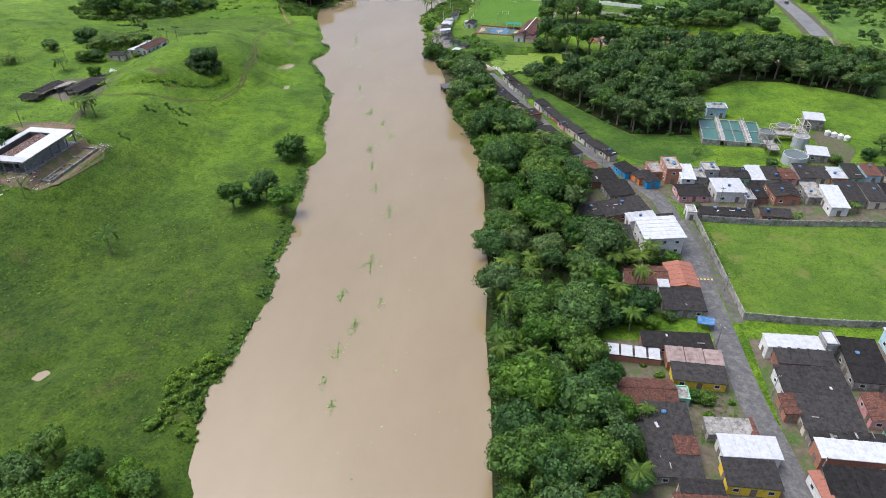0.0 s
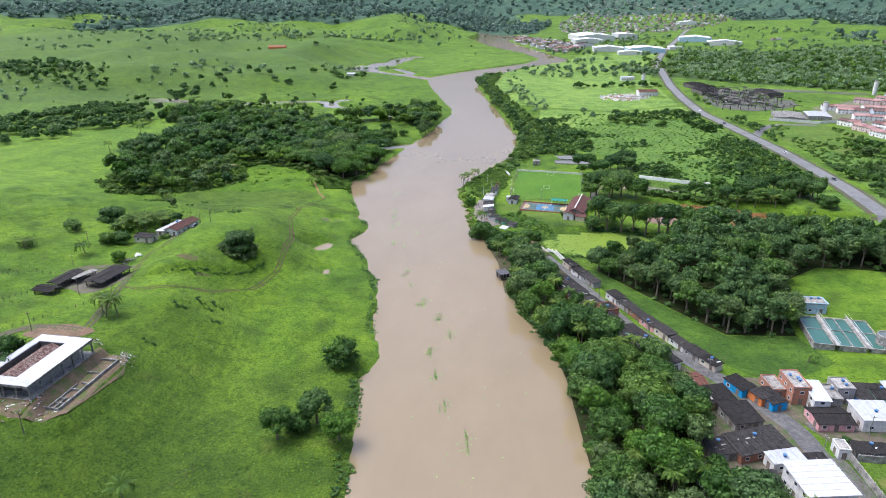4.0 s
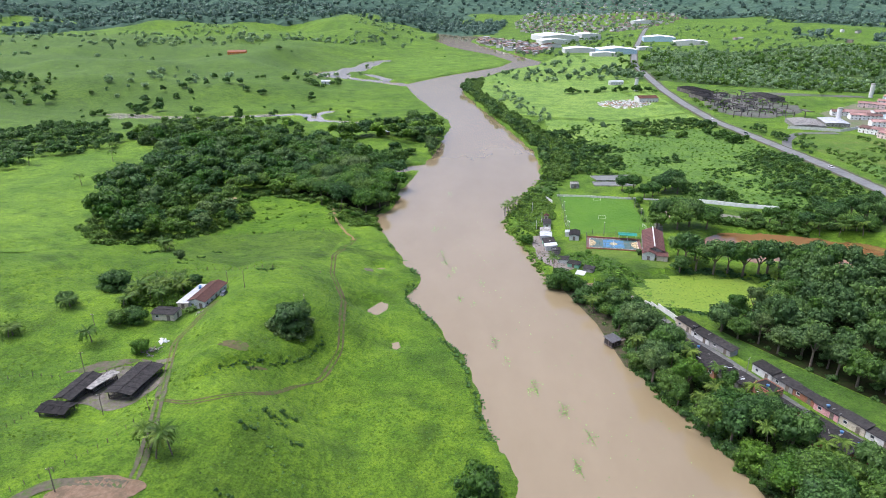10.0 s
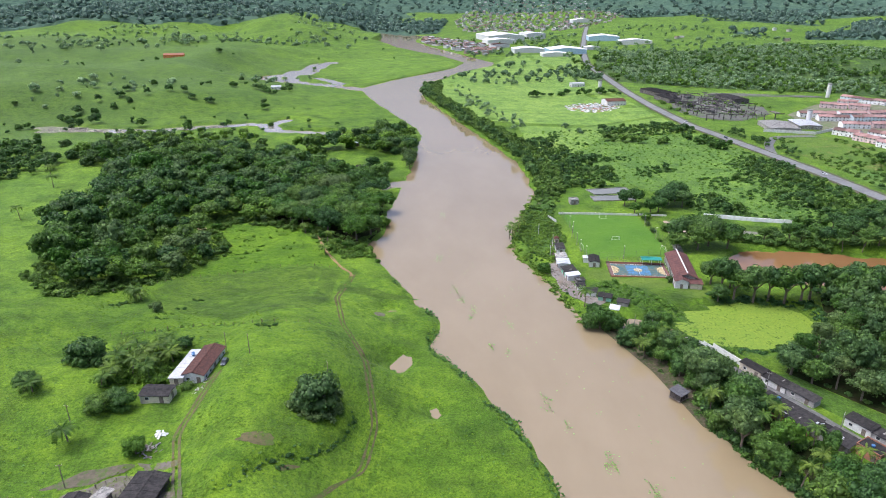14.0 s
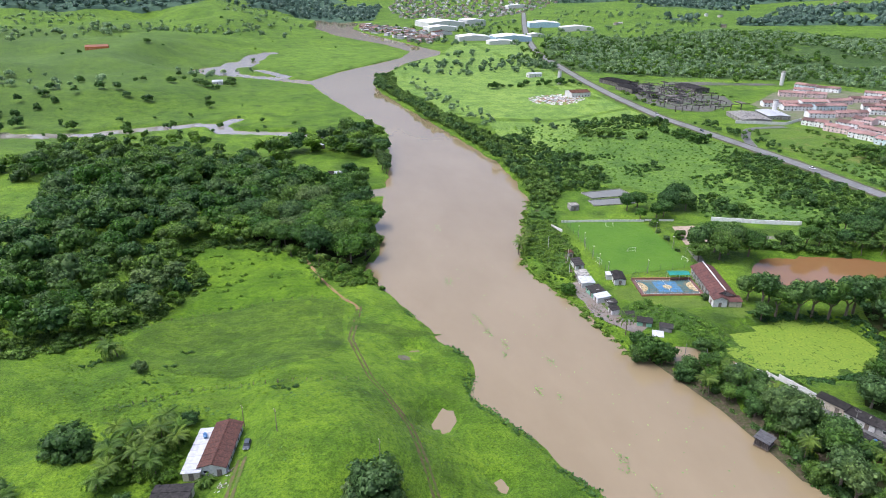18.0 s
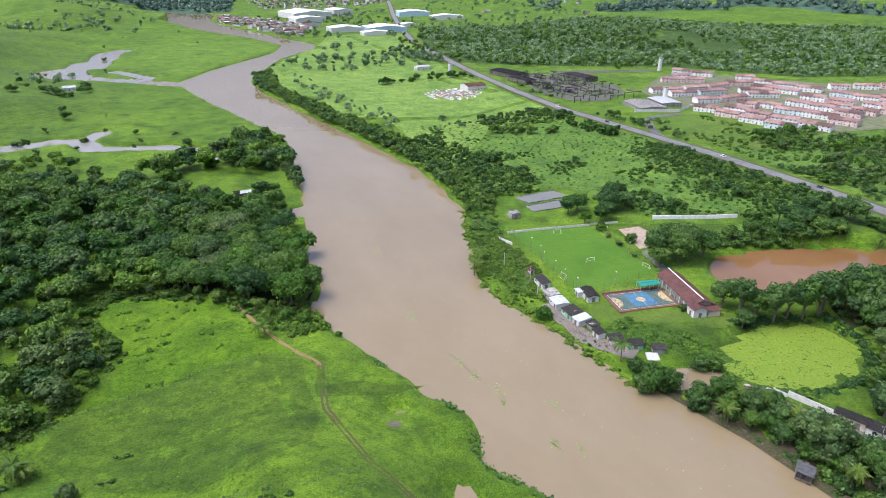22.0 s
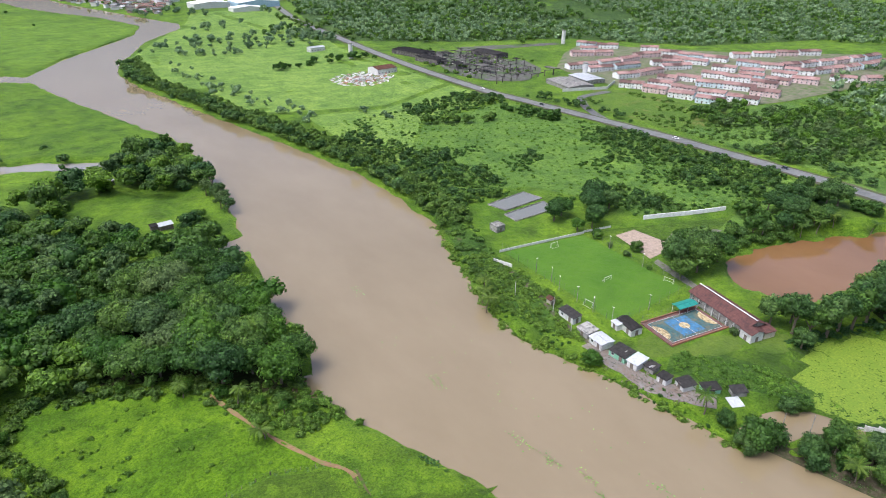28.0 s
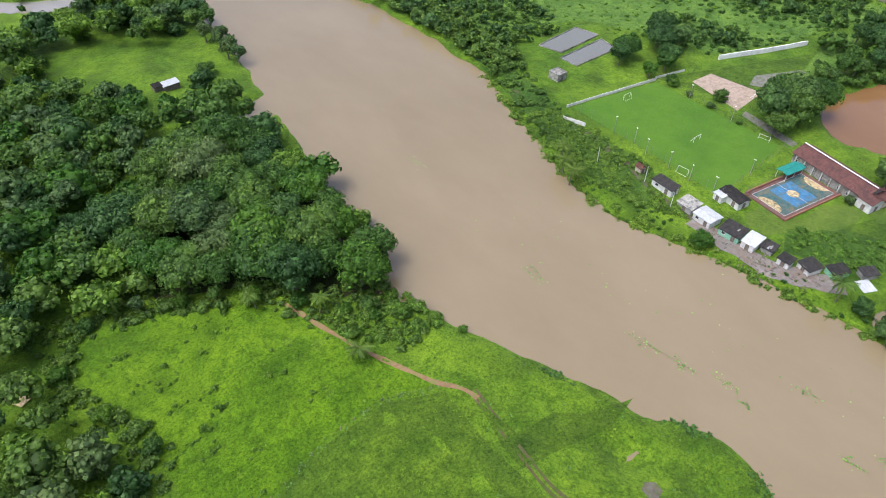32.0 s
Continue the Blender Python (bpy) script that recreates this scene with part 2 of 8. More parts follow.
PAINTS = {n: mottled(n + "_painted_wall", tuple(v * 0.85 for v in c), c, 0.8, 0.8, tuple(v * 0.55 for v in c), 0.5, 0, 0.06) for n, c in (
    ("yellow", (0.72, 0.52, 0.05)), ("blue", (0.03, 0.33, 0.68)), ("orange", (0.75, 0.25, 0.07)), ("pink", (0.7, 0.38, 0.38)),
    ("cream", (0.62, 0.56, 0.44)), ("green", (0.28, 0.55, 0.38)), ("grey", (0.36, 0.35, 0.34)), ("pale_blue", (0.45, 0.62, 0.72)))}

# ---- helpers for shapes ----


def part(name, bm, material, parent=None, label="", kind=""):
    me = bpy.data.meshes.new(name)
    bm.to_mesh(me)
    bm.free()
    me.materials.append(material)
    ob = new(name, me)
    ob.parent = parent
    return tagged(ob, label, "", "", kind)


def raw(name, verts, faces, material, parent=None, smooth=False):
    """A mesh from arrays of corners and equal-sided faces."""
    me = bpy.data.meshes.new(name)
    verts, faces = np.asarray(verts, np.float32), np.asarray(faces, np.int32)
    n, k = faces.shape
    me.vertices.add(len(verts))
    me.vertices.foreach_set("co", verts.ravel())
    me.loops.add(n * k)
    me.loops.foreach_set("vertex_index", faces.ravel())
    me.polygons.add(n)
    me.polygons.foreach_set("loop_start", np.arange(0, n * k, k, dtype=np.int32))
    me.polygons.foreach_set("use_smooth", np.full(n, smooth))
    me.update(calc_edges=True)
    me.materials.append(material)
    ob = new(name, me)
    ob.parent = parent
    return ob


def thing(name, x, y, z, yaw, label, category, group="", kind=""):
    ob = new(name)
    ob.empty_display_size = 0.5
    ob.matrix_basis = pose(x, y, z, 0, 0, yaw)
    return tagged(ob, label, category, group, kind)


def box(bm, x0, x1, y0, y1, z0, z1):
    v = [bm.verts.new((x, y, z)) for z in (z0, z1) for x, y in ((x0, y0), (x1, y0), (x1, y1), (x0, y1))]
    for f in ((3, 2, 1, 0), (4, 5, 6, 7), (0, 1, 5, 4), (1, 2, 6, 5), (2, 3, 7, 6), (3, 0, 4, 7)):
        bm.faces.new([v[i] for i in f])
    return bm


def boxes(*rows):
    bm = bmesh.new()
    for r in rows:
        box(bm, *r)
    return bm


def rod(bm, a, b, r0, r1=None, sides=6):
    a, b = Vector(a), Vector(b)
    q = (b - a).to_track_quat("Z", "Y")
    r1 = r0 if r1 is None else r1
    lo = [bm.verts.new(a + q @ Vector((r0 * math.cos(k * math.tau / sides), r0 * math.sin(k * math.tau / sides), 0))) for k in range(sides)]
    hi = [bm.verts.new(b + q @ Vector((r1 * math.cos(k * math.tau / sides), r1 * math.sin(k * math.tau / sides), 0))) for k in range(sides)]
    for k in range(sides):
        bm.faces.new((lo[k], lo[(k + 1) % sides], hi[(k + 1) % sides], hi[k]))
    bm.faces.new(hi)
    bm.faces.new(lo[::-1])
    return bm


# ---- the lie of the land ----
LEFT_BANK = [(-40, -60), (-55, 20), (-62, 73), (-69, 92), (-68, 114), (-67, 138), (-71, 160), (-74, 183), (-79, 216), (-76, 228), (-83, 254), (-88, 285), (-100, 315),
             (-114, 342), (-109, 361), (-118, 378), (-127, 402), (-137, 428), (-140, 444), (-133, 463), (-134, 490), (-128, 520), (-122, 556), (-110, 630), (-102, 720),
             (-106, 760), (-127, 831), (-157, 950), (-172, 1035), (-125, 1124), (-24, 1268), (4, 1361), (-29, 1499), (-118, 1680), (-180, 1868), (-154, 2037), (-250, 2150)]
RIGHT_BANK = [(20, -60), (9, 20), (4, 75), (2, 104), (-1, 130), (-2, 157), (-6, 190), (-9, 223), (-17, 250), (-25, 267), (-30, 285), (-30, 302), (-34, 324), (-43, 346),
              (-52, 354), (-56, 380), (-59, 402), (-65, 425), (-67, 440), (-60, 470), (-49, 497), (-37, 530), (-32, 570), (-33, 620), (-47, 705), (-62, 782), (-88, 930),
              (-92, 1000), (-86, 1048), (-23, 1204), (48, 1305), (58, 1350), (22, 1488), (-43, 1742), (-70, 1900), (-40, 2100), (-150, 2300)]
OUTLINE = np.array(LEFT_BANK + RIGHT_BANK[::-1], float)
# still waters: name, radius, line of the middle
POOLS = [("inlet", 13, [(-160, 1020), (-195, 1045), (-240, 1085), (-290, 1120)]), ("inlet", 26, [(-292, 1135), (-312, 1168), (-280, 1200), (-272, 1240)]), ("inlet", 18, [(-262, 1275), (-258, 1350), (-240, 1372)]),
         ("inlet", 9, [(-200, 1080), (-240, 1150)]),
         ("stream", 11, [(-455, 766), (-420, 768), (-360, 757), (-310, 775), (-270, 785)]), ("stream", 8, [(-266, 786), (-250, 780), (-240, 752), (-218, 745), (-192, 738), (-160, 718)]), ("stream", 7, [(-246, 786), (-238, 806)]),
         ("pond", 7, [(-470, 785), (-430, 778)]),
         ("brown_pond", 21, [(56, 404), (78, 402), (110, 388), (150, 372)]), ("lily_pond", 19, [(2, 348), (23, 351)]),
         ("puddle", 3.0, [(-125, 334), (-126, 329)]), ("puddle", 1.5, [(-116, 303), (-115, 300)]), ("puddle", 1.7, [(-114, 101), (-112, 102)]),
         ("puddle", 1.8, [(-128, 372), (-130, 373)]),
         ("creek", 7, [(-142, 556), (-150, 551), (-135, 556), (-116, 566)]), ("creek", 4, [(-133, 455), (-138, 452), (-146, 446)]),
         ("backwater", 5.5, [(-42, 354), (-36, 353), (-28, 351), (-22, 345), (-19, 340)])]


SCARP = [(-170, 250), (-165, 256.7), (-160.6, 262.4), (-157, 266.5), (-151.4, 268.6), (-145, 277.2), (-141.7, 282.5), (-140.2, 288.4), (-141, 294), (-162, 300), (-176, 272)]


def lattice(ix, iy, seed):
    a = np.sin(ix * 127.1 + iy * 311.7 + seed * 74.7) * 43758.5453
    return a - np.floor(a)


def wave(x, y, size, seed=0):
    """Smooth value noise, 0 to 1."""
    u, v = x / size, y / size
    i, j = np.floor(u), np.floor(v)
    f, g = u - i, v - j
    f, g = f * f * (3 - 2 * f), g * g * (3 - 2 * g)
    return (lattice(i, j, seed) * (1 - f) + lattice(i + 1, j, seed) * f) * (1 - g) + (lattice(i, j + 1, seed) * (1 - f) + lattice(i + 1, j + 1, seed) * f) * g


def step(a, b, v):
    k = np.clip((v - a) / (b - a), 0, 1)
    return k * k * (3 - 2 * k)


def to_line(x, y, line, closed=False):
    best = np.full(np.shape(x), 1e9)
    ends = line[1:] + line[:1] if closed else line[1:]
    for (ax, ay), (bx, by) in zip(line, ends):
        dx, dy = bx - ax, by - ay
        k = np.clip(((x - ax) * dx + (y - ay) * dy) / (dx * dx + dy * dy), 0, 1)
        best = np.minimum(best, (x - ax - k * dx) ** 2 + (y - ay - k * dy) ** 2)
    return np.sqrt(best)


def inside(x, y, poly):
    res = np.zeros(np.shape(x), bool)
    n = len(poly)
    for k in range(n):
        (ax, ay), (bx, by) = poly[k], poly[(k + 1) % n]
        if ay != by:
            res ^= ((ay > y) != (by > y)) & (x < (bx - ax) * (y - ay) / (by - ay) + ax)
    return res


RIVER = [tuple(p) for p in OUTLINE]


def shore(x, y):
    """Metres from the river's edge, negative in the water."""
    d = to_line(x, y, RIVER, True)
    d = np.where(inside(x, y, RIVER), -d, d)
    return d + (wave(x, y, 9, 3) - 0.5) * 3.0 + (wave(x, y, 3.2, 4) - 0.5) * 1.6


def middle(y):
    ys = [p[1] for p in LEFT_BANK]
    return np.interp(y, ys, [p[0] for p in LEFT_BANK]) + 30


def height(x, y):
    x, y = np.asarray(x, float), np.asarray(y, float)
    d = shore(x, y)
    west = step(12, -12, x - middle(y))
    low = 1.3 * step(0, 4, d) + 0.9 * step(6, 40, d)
    # west bank: a pasture knoll, then rolling hills
    edge = -116 - 10 * step(230, 260, y) * step(310, 280, y) - 8 * step(300, 380, y)
    knoll = 16.0 * step(0, 1, (edge - x) / 44) * step(95, 185, y) * step(425, 300, y)
    knoll = knoll - 4.5 * step(-173, -190, x) * step(215, 240, y) * step(425, 300, y) + 0.4 * np.exp(-((x + 162) ** 2 + (y - 182) ** 2) / 700)
    side = 9.0 * step(-195, -330, x) * step(60, 200, y) * step(735, 590, y)
    roll = step(560, 900, y) * step(-190, -420, x) + step(1500, 2100, y) * step(300, -100, x) * 0.6
    flat = np.minimum.reduce([to_line(x, y, ln) - rd for nm, rd, ln in POOLS if nm in ('inlet', 'stream', 'pond')])
    roll = roll * step(5, 120, flat)
    hills = roll * (11 * wave(x, y, 70, 17) + 12 * wave(x, y, 110, 18) + 24 * wave(x, y, 300, 7) + 17 * wave(x, y, 150, 8) - 9) + 14 * step(1000, 2000, y) * step(-300, -900, x)
    wash = (wave(x, y, 22, 11) - 0.5) * 1.3 * step(8, 25, d) + (wave(x, y, 7, 12) - 0.5) * 0.5 * step(4, 12, d)
    left = low + knoll + side + np.maximum(hills, 0) + wash * (1 + 0.6 * step(0, 10, knoll))
    # east bank: the village flat, gently rising
    right = low + 0.1 * step(4, 30, d) + 3.0 * step(70, 140, x) + 20 * step(250, 700, x) * wave(x, y, 300, 9) + 0.3 * (wave(x, y, 16, 13) - 0.5)
    right = right + step(1000, 1800, y) * step(300, 700, x) * 45 * wave(x, y, 420, 15)
    # an old scarp round the brow of the knoll, and the level pad of the farm building
    brow = np.where(inside(x, y, SCARP), to_line(x, y, SCARP[:9]), -1.0)
    left = left + 1.9 * step(0, 1.6, brow) * step(20, 4, brow)
    pad = step(17, 12.5, np.maximum(np.abs(x + 160) * 0.95, np.abs(y - 181.5) * 0.85))
    left = left * (1 - pad) + (18.2 - 2.6 * step(-154.5, -152.5, x)) * pad
    land = left * west + right * (1 - west)
    # the far ranges
    r = np.hypot(x + 100, y - 100)
    land = land + step(2400, 4700, r) * (60 + 120 * wave(x, y, 700, 21) + 40 * wave(x, y, 260, 22))
    for _, rad, line in POOLS:
        near = to_line(x, y, line) - rad + (wave(x, y, 8, 5) - 0.5) * min(rad * 0.5, 6) + (wave(x, y, 2.6, 6) - 0.5) * min(rad * 0.9, 3)
        land = np.where(near < 14, np.minimum(land, np.maximum(near * 0.3, -1.2) + np.maximum(near, 0) ** 2 * 0.06), land)
    return np.where(d < 0, np.maximum(-2.5, d * 0.3), land)


def lie(x, y):
    return float(height(np.array([x], float), np.array([y], float))[0])


def spaced(lo, hi, fine, grow_lo, grow_hi, start, end):
    mid = list(np.arange(lo, hi + 0.01, fine))
    s, v = fine, hi
    while v < end:
        s *= grow_hi if v < 3000 or hi < 500 else 1.05
        v += s
        mid.append(v)
    s, v = fine, lo
    while v > start:
        s *= grow_lo
        v -= s
        mid.insert(0, v)
    return np.array(mid)


gx = spaced(-260, 150, 2.5, 1.02, 1.024, -6500, 6500)
gy = spaced(60, 660, 2.5, 1.15, 1.017, -900, 6500)
GX, GY = np.meshgrid(gx, gy)
GZ = height(GX, GY)
nx, ny = len(gx), len(gy)
idx = np.arange(nx * ny).reshape(ny, nx)
quads = np.stack([idx[:-1, :-1], idx[:-1, 1:], idx[1:, 1:], idx[1:, :-1]], -1).reshape(-1, 4)
ground = raw("ground", np.stack([GX, GY, GZ], -1).reshape(-1, 3), quads, GRASS, None, True)
tagged(ground, "green rolling pasture with patches of weed", "ground", "", "structure")

tagged(raw("water", [(-6500, -900, 0), (6500, -900, 0), (6500, 6500, 0), (-6500, 6500, 0)], [(0, 1, 2, 3)], WATER), "brown silty river in flood", "river", "", "structure")


def drape(name, line, width, material, lift=0.1, label="", category="", every=2.0, wobble=0.3, kind="structure", cols=3):
    """A strip laid over the ground along a line."""
    pts = []
    for (ax, ay), (bx, by) in zip(line, line[1:]):
        n = max(1, int(math.hypot(bx - ax, by - ay) / every))
        pts += [(ax + (bx - ax) * k / n, ay + (by - ay) * k / n) for k in range(n)]
    pts.append(line[-1])
    p = np.array(pts)
    for _ in range(3):
        p[1:-1] = (p[:-2] + p[1:-1] * 2 + p[2:]) / 4
    tang = np.gradient(p, axis=0)
    tang /= np.linalg.norm(tang, axis=1)[:, None] + 1e-9
    side = np.stack([-tang[:, 1], tang[:, 0]], -1)
    half = width / 2 * (1 + wobble * (wave(p[:, 0], p[:, 1], 4, 31) - 0.5) * 2)
    v = np.stack([p + side * half[:, None] * s for s in np.linspace(-1, 1, cols)], 1)
    x, y = v[..., 0], v[..., 1]
    z = np.maximum(height(x, y), 0.05) + lift
    n = len(p)
    i = np.arange(n * cols).reshape(n, cols)
    q = np.stack([i[:-1, :-1], i[:-1, 1:], i[1:, 1:], i[1:, :-1]], -1).reshape(-1, 4)
    ob = raw(name, np.stack([x, y, z], -1).reshape(-1, 3), q[:, ::-1], material)
    return tagged(ob, label, category, "", kind)


def patch(name, poly, material, lift=0.12, label="", category="", cell=3.0, kind="structure"):
    """A flat-lying field over the ground, cut to an outline."""
    a = np.array(poly, float)
    bm = bmesh.new()
    vs = [bm.verts.new((x, y, 0)) for x, y in poly]
    bm.faces.new(vs)
    (x0, y0), (x1, y1) = a.min(0), a.max(0)
    for k in range(1, int((x1 - x0) / cell) + 1):
        bmesh.ops.bisect_plane(bm, geom=bm.verts[:] + bm.edges[:] + bm.faces[:], plane_co=(x0 + k * cell, 0, 0), plane_no=(1, 0, 0))
    for k in range(1, int((y1 - y0) / cell) + 1):
        bmesh.ops.bisect_plane(bm, geom=bm.verts[:] + bm.edges[:] + bm.faces[:], plane_co=(0, y0 + k * cell, 0), plane_no=(0, 1, 0))
    co = np.array([v.co[:] for v in bm.verts])
    z = np.maximum(height(co[:, 0], co[:, 1]), 0.05) + lift
    for v, h in zip(bm.verts, z):
        v.co.z = h
    bm.normal_update()
    if sum(f.normal.z for f in bm.faces) < 0:
        bmesh.ops.reverse_faces(bm, faces=bm.faces[:])
    return tagged(part(name, bm, material), label, category, "", kind)


def blot(name, x, y, rx, ry, turn, material, label, category, seed, lift=0.07, rough=0.45, cell=1.5):
    """A patch of bare ground with a ragged outline."""
    g = np.random.default_rng(seed)
    n = 44
    a = np.arange(n) * math.tau / n
    r = 1 + sum(rough / (k + 1) * g.uniform(-1, 1) * np.cos(k * a + g.uniform(0, 6)) for k in range(1, 12))
    px, py = rx * r * np.cos(a), ry * r * np.sin(a)
    c, q = math.cos(radians(turn)), math.sin(radians(turn))
    return patch(name, [(x + c * u - q * v, y + q * u + c * v) for u, v in zip(px, py)], material, lift, label, category, cell)


# roads and tracks
STREET = [(61, 40), (60, 85), (57, 111), (56, 139), (55, 175), (51, 202), (40, 221), (26, 241), (13, 262), (2, 288), (-8, 312), (-20, 336), (-30, 352), (-40, 368), (-44, 395), (-43, 425)]
HIGHWAY = [(165, 358), (167, 372), (172, 440), (172, 490), (169, 557), (160, 650), (152, 728), (156, 830), (165, 940), (180, 1060), (206, 1260), (270, 1520), (379, 1898), (500, 2300)]
drape("road", STREET[:8], 6.2, ASPHALT, 0.16, "patched wet asphalt village street", "street", wobble=0.04)
drape("road", [(26, 241), (13, 262), (2, 288), (-8, 312), (-15, 327)], 3.0, ASPHALT, 0.16, "narrow wet riverside street", "street", wobble=0.08)
YARD = mottled("village_earth", (0.075, 0.062, 0.045), (0.135, 0.112, 0.085), 0.7, 0.9, (0.045, 0.09, 0.012), 0.14, 0.2)
for yard in ([(27, 72), (26, 128), (57, 130), (57, 72)], [(22, 140), (36, 165), (18, 180), (25, 200), (16, 226), (24, 236), (52, 200), (55, 140)], [(61, 72), (62, 132), (102, 133), (102, 72)], [(62, 190.5), (54, 204), (36, 228), (50, 228), (142, 226), (142, 196), (130, 190)]):
    patch("yard", yard, YARD, 0.05, "trodden earth and grass between houses", "yard", 6)
drape("road", [(55, 203), (90, 207), (140, 211)], 4.0, ASPHALT, 0.2, "narrow asphalt side street", "street", wobble=0.06)
drape("road", [(166, 604), (182, 640), (204, 668), (240, 668)], 7, ASPHALT, 0.4, "side road off the highway", "road", every=5, wobble=0.05)
PALE_ASPHALT = mottled("worn_pale_asphalt", (0.13, 0.13, 0.13), (0.19, 0.19, 0.185), 0.5, 0.6, (0.10, 0.10, 0.10), 0.05)
drape("verge", HIGHWAY, 15, DIRT, 0.42, "earth verge along a highway", "verge", every=6, wobble=0.25)
drape("road", HIGHWAY, 9.5, PALE_ASPHALT, 0.5, "worn grey asphalt highway", "highway", every=6, wobble=0.02)

# ---- trees ----
rng = np.random.default_rng(5)


BALL1 = (np.array([(1, 0, 0), (-1, 0, 0), (0, 1, 0), (0, -1, 0), (0, 0, 1), (0, 0, -1)], float), np.array([(0, 2, 4), (2, 1, 4), (1, 3, 4), (3, 0, 4), (2, 0, 5), (1, 2, 5), (3, 1, 5), (0, 3, 5)]))


def turned(g):
    q, _ = np.linalg.qr(g.normal(size=(3, 3)))
    return q


def crown_shape(r, h, base, lobes, cards, size, seed, flat=0.75):
    """Leaf clumps over a heap of lobes, with dark lobes inside. Triangles and leaf cards as quads are kept apart."""
    g = np.random.default_rng(seed)
    cs = [np.array([0, 0, base + h * 0.55])]
    rs = [r * 0.62]
    for k in range(lobes - 1):
        a, e = g.uniform(0, math.tau), g.uniform(-1.0 if base < 1 else -0.35, 1.0)
        d = r * g.uniform(0.45, 0.78) * math.cos(e * 0.9)
        cs.append(np.array([d * math.cos(a), d * math.sin(a), base + h * (0.42 + 0.42 * math.sin(e))]))
        rs.append(r * g.uniform(0.24, 0.40))
    cs, rs = np.array(cs), np.array(rs)
    core_v, core_f = [], []
    bv, bf = BALL1
    for c, q in zip(cs, rs):
        core_f.append(bf + sum(len(x) for x in core_v))
        core_v.append(c + bv @ turned(g) * q * 0.84 * np.array([1, 1, flat]) * g.uniform(0.85, 1.12, (len(bv), 1)))
    pick = g.choice(len(cs), cards, p=rs ** 2 / (rs ** 2).sum())
    n = g.normal(size=(cards, 3))
    n[:, 2] = n[:, 2] * 0.8 + 0.42
    n /= np.linalg.norm(n, axis=1)[:, None]
    p = cs[pick] + n * (rs[pick] * g.uniform(0.84, 1.12, cards))[:, None] * np.array([1, 1, flat])
    low = p[:, 2] < base * 0.8
    p[low, 2] = base * 0.8 + g.uniform(0, 0.5, low.sum())
    face = n + g.normal(size=(cards, 3)) * 0.32
    face /= np.linalg.norm(face, axis=1)[:, None]
    u = np.cross(face, g.normal(size=(cards, 3)))
    u /= np.linalg.norm(u, axis=1)[:, None]
    w = np.cross(face, u)
    s = size * g.uniform(0.6, 1.25, cards)[:, None]
    t = s * g.uniform(0.55, 0.9, cards)[:, None]
    drop = face * s * 0.22
    quad = np.stack([p - u * s - drop, p - w * t, p + u * s - drop, p + w * t], 1).reshape(-1, 3)
    qf = np.arange(cards * 4).reshape(-1, 4)
    core_v, core_f = np.concatenate(core_v), np.concatenate(core_f)
    qf = np.concatenate([qf, np.concatenate([core_f, core_f[:, 2:]], 1) + len(quad)])
    return np.concatenate([quad, core_v]), qf


def tri_quads(name, verts, quads, material, parent=None):
    """Faces given as quads; those whose last two corners are the same become triangles."""
    tri = quads[:, 2] == quads[:, 3]
    me = bpy.data.meshes.new(name)
    size = np.where(tri, 3, 4)
    keep = np.ones(quads.shape, bool)
    keep[tri, 3] = False
    me.vertices.add(len(verts))
    me.vertices.foreach_set("co", np.asarray(verts, np.float32).ravel())
    loops = quads[keep].astype(np.int32)
    me.loops.add(len(loops))
    me.loops.foreach_set("vertex_index", loops)
    me.polygons.add(len(quads))
    me.polygons.foreach_set("loop_start", np.concatenate([[0], np.cumsum(size)[:-1]]).astype(np.int32))
    me.update(calc_edges=True)
    me.materials.append(material)
    ob = new(name, me)
    ob.parent = parent
    return ob


def trunk_mesh(r, top, spread, seed, limbs=4):
    g = random.Random(seed)
    bm = bmesh.new()
    fork = top * 0.55
    rod(bm, (0, 0, -0.6), (0.1, 0, fork), r, r * 0.7, 7)
    for k in range(limbs):
        a = k * math.tau / limbs + g.uniform(-0.4, 0.4)
        rod(bm, (0.1, 0, fork - 0.1), (spread * math.cos(a), spread * math.sin(a), top), r * 0.5, r * 0.18, 5)
    return bm


# kinds of broad-leaved tree: crown radius, crown height, height of its underside, lobes, leaf clumps, clump size
KINDS = [(4.6, 6.0, 2.2, 26, 1900, 0.29), (5.6, 6.4, 2.6, 32, 2500, 0.31), (3.4, 6.6, 2.0, 20, 1400, 0.27), (6.6, 6.0, 3.2, 40, 3000, 0.33), (3.9, 4.6, 0.5, 26, 1700, 0.25), (3.2, 6.6, 4.0, 19, 1300, 0.27)]
SHAPES = [crown_shape(*k, seed=40 + i) for i, k in enumerate(KINDS)]
LIGHT = [crown_shape(k[0], k[1], k[2], 22, 560, k[5] * 1.8, seed=60 + i) for i, k in enumerate(KINDS)]
FAR = [crown_shape(k[0], k[1], k[2] * 0.4, 6, 56, k[5] * 4.1, seed=80 + i) for i, k in enumerate(KINDS)]
MID = [crown_shape(k[0], k[1], k[2] * 0.5, 11, 150, k[5] * 3.2, seed=70 + i) for i, k in enumerate(KINDS)]
TINY = [crown_shape(k[0], k[1], 0.6, 4, 26, k[5] * 5.0, seed=130 + i) for i, k in enumerate(KINDS)]
SHRUBS = [crown_shape(1.9, 1.4, 0.0, 5, 46, 0.55, seed=110 + i) for i in range(3)]
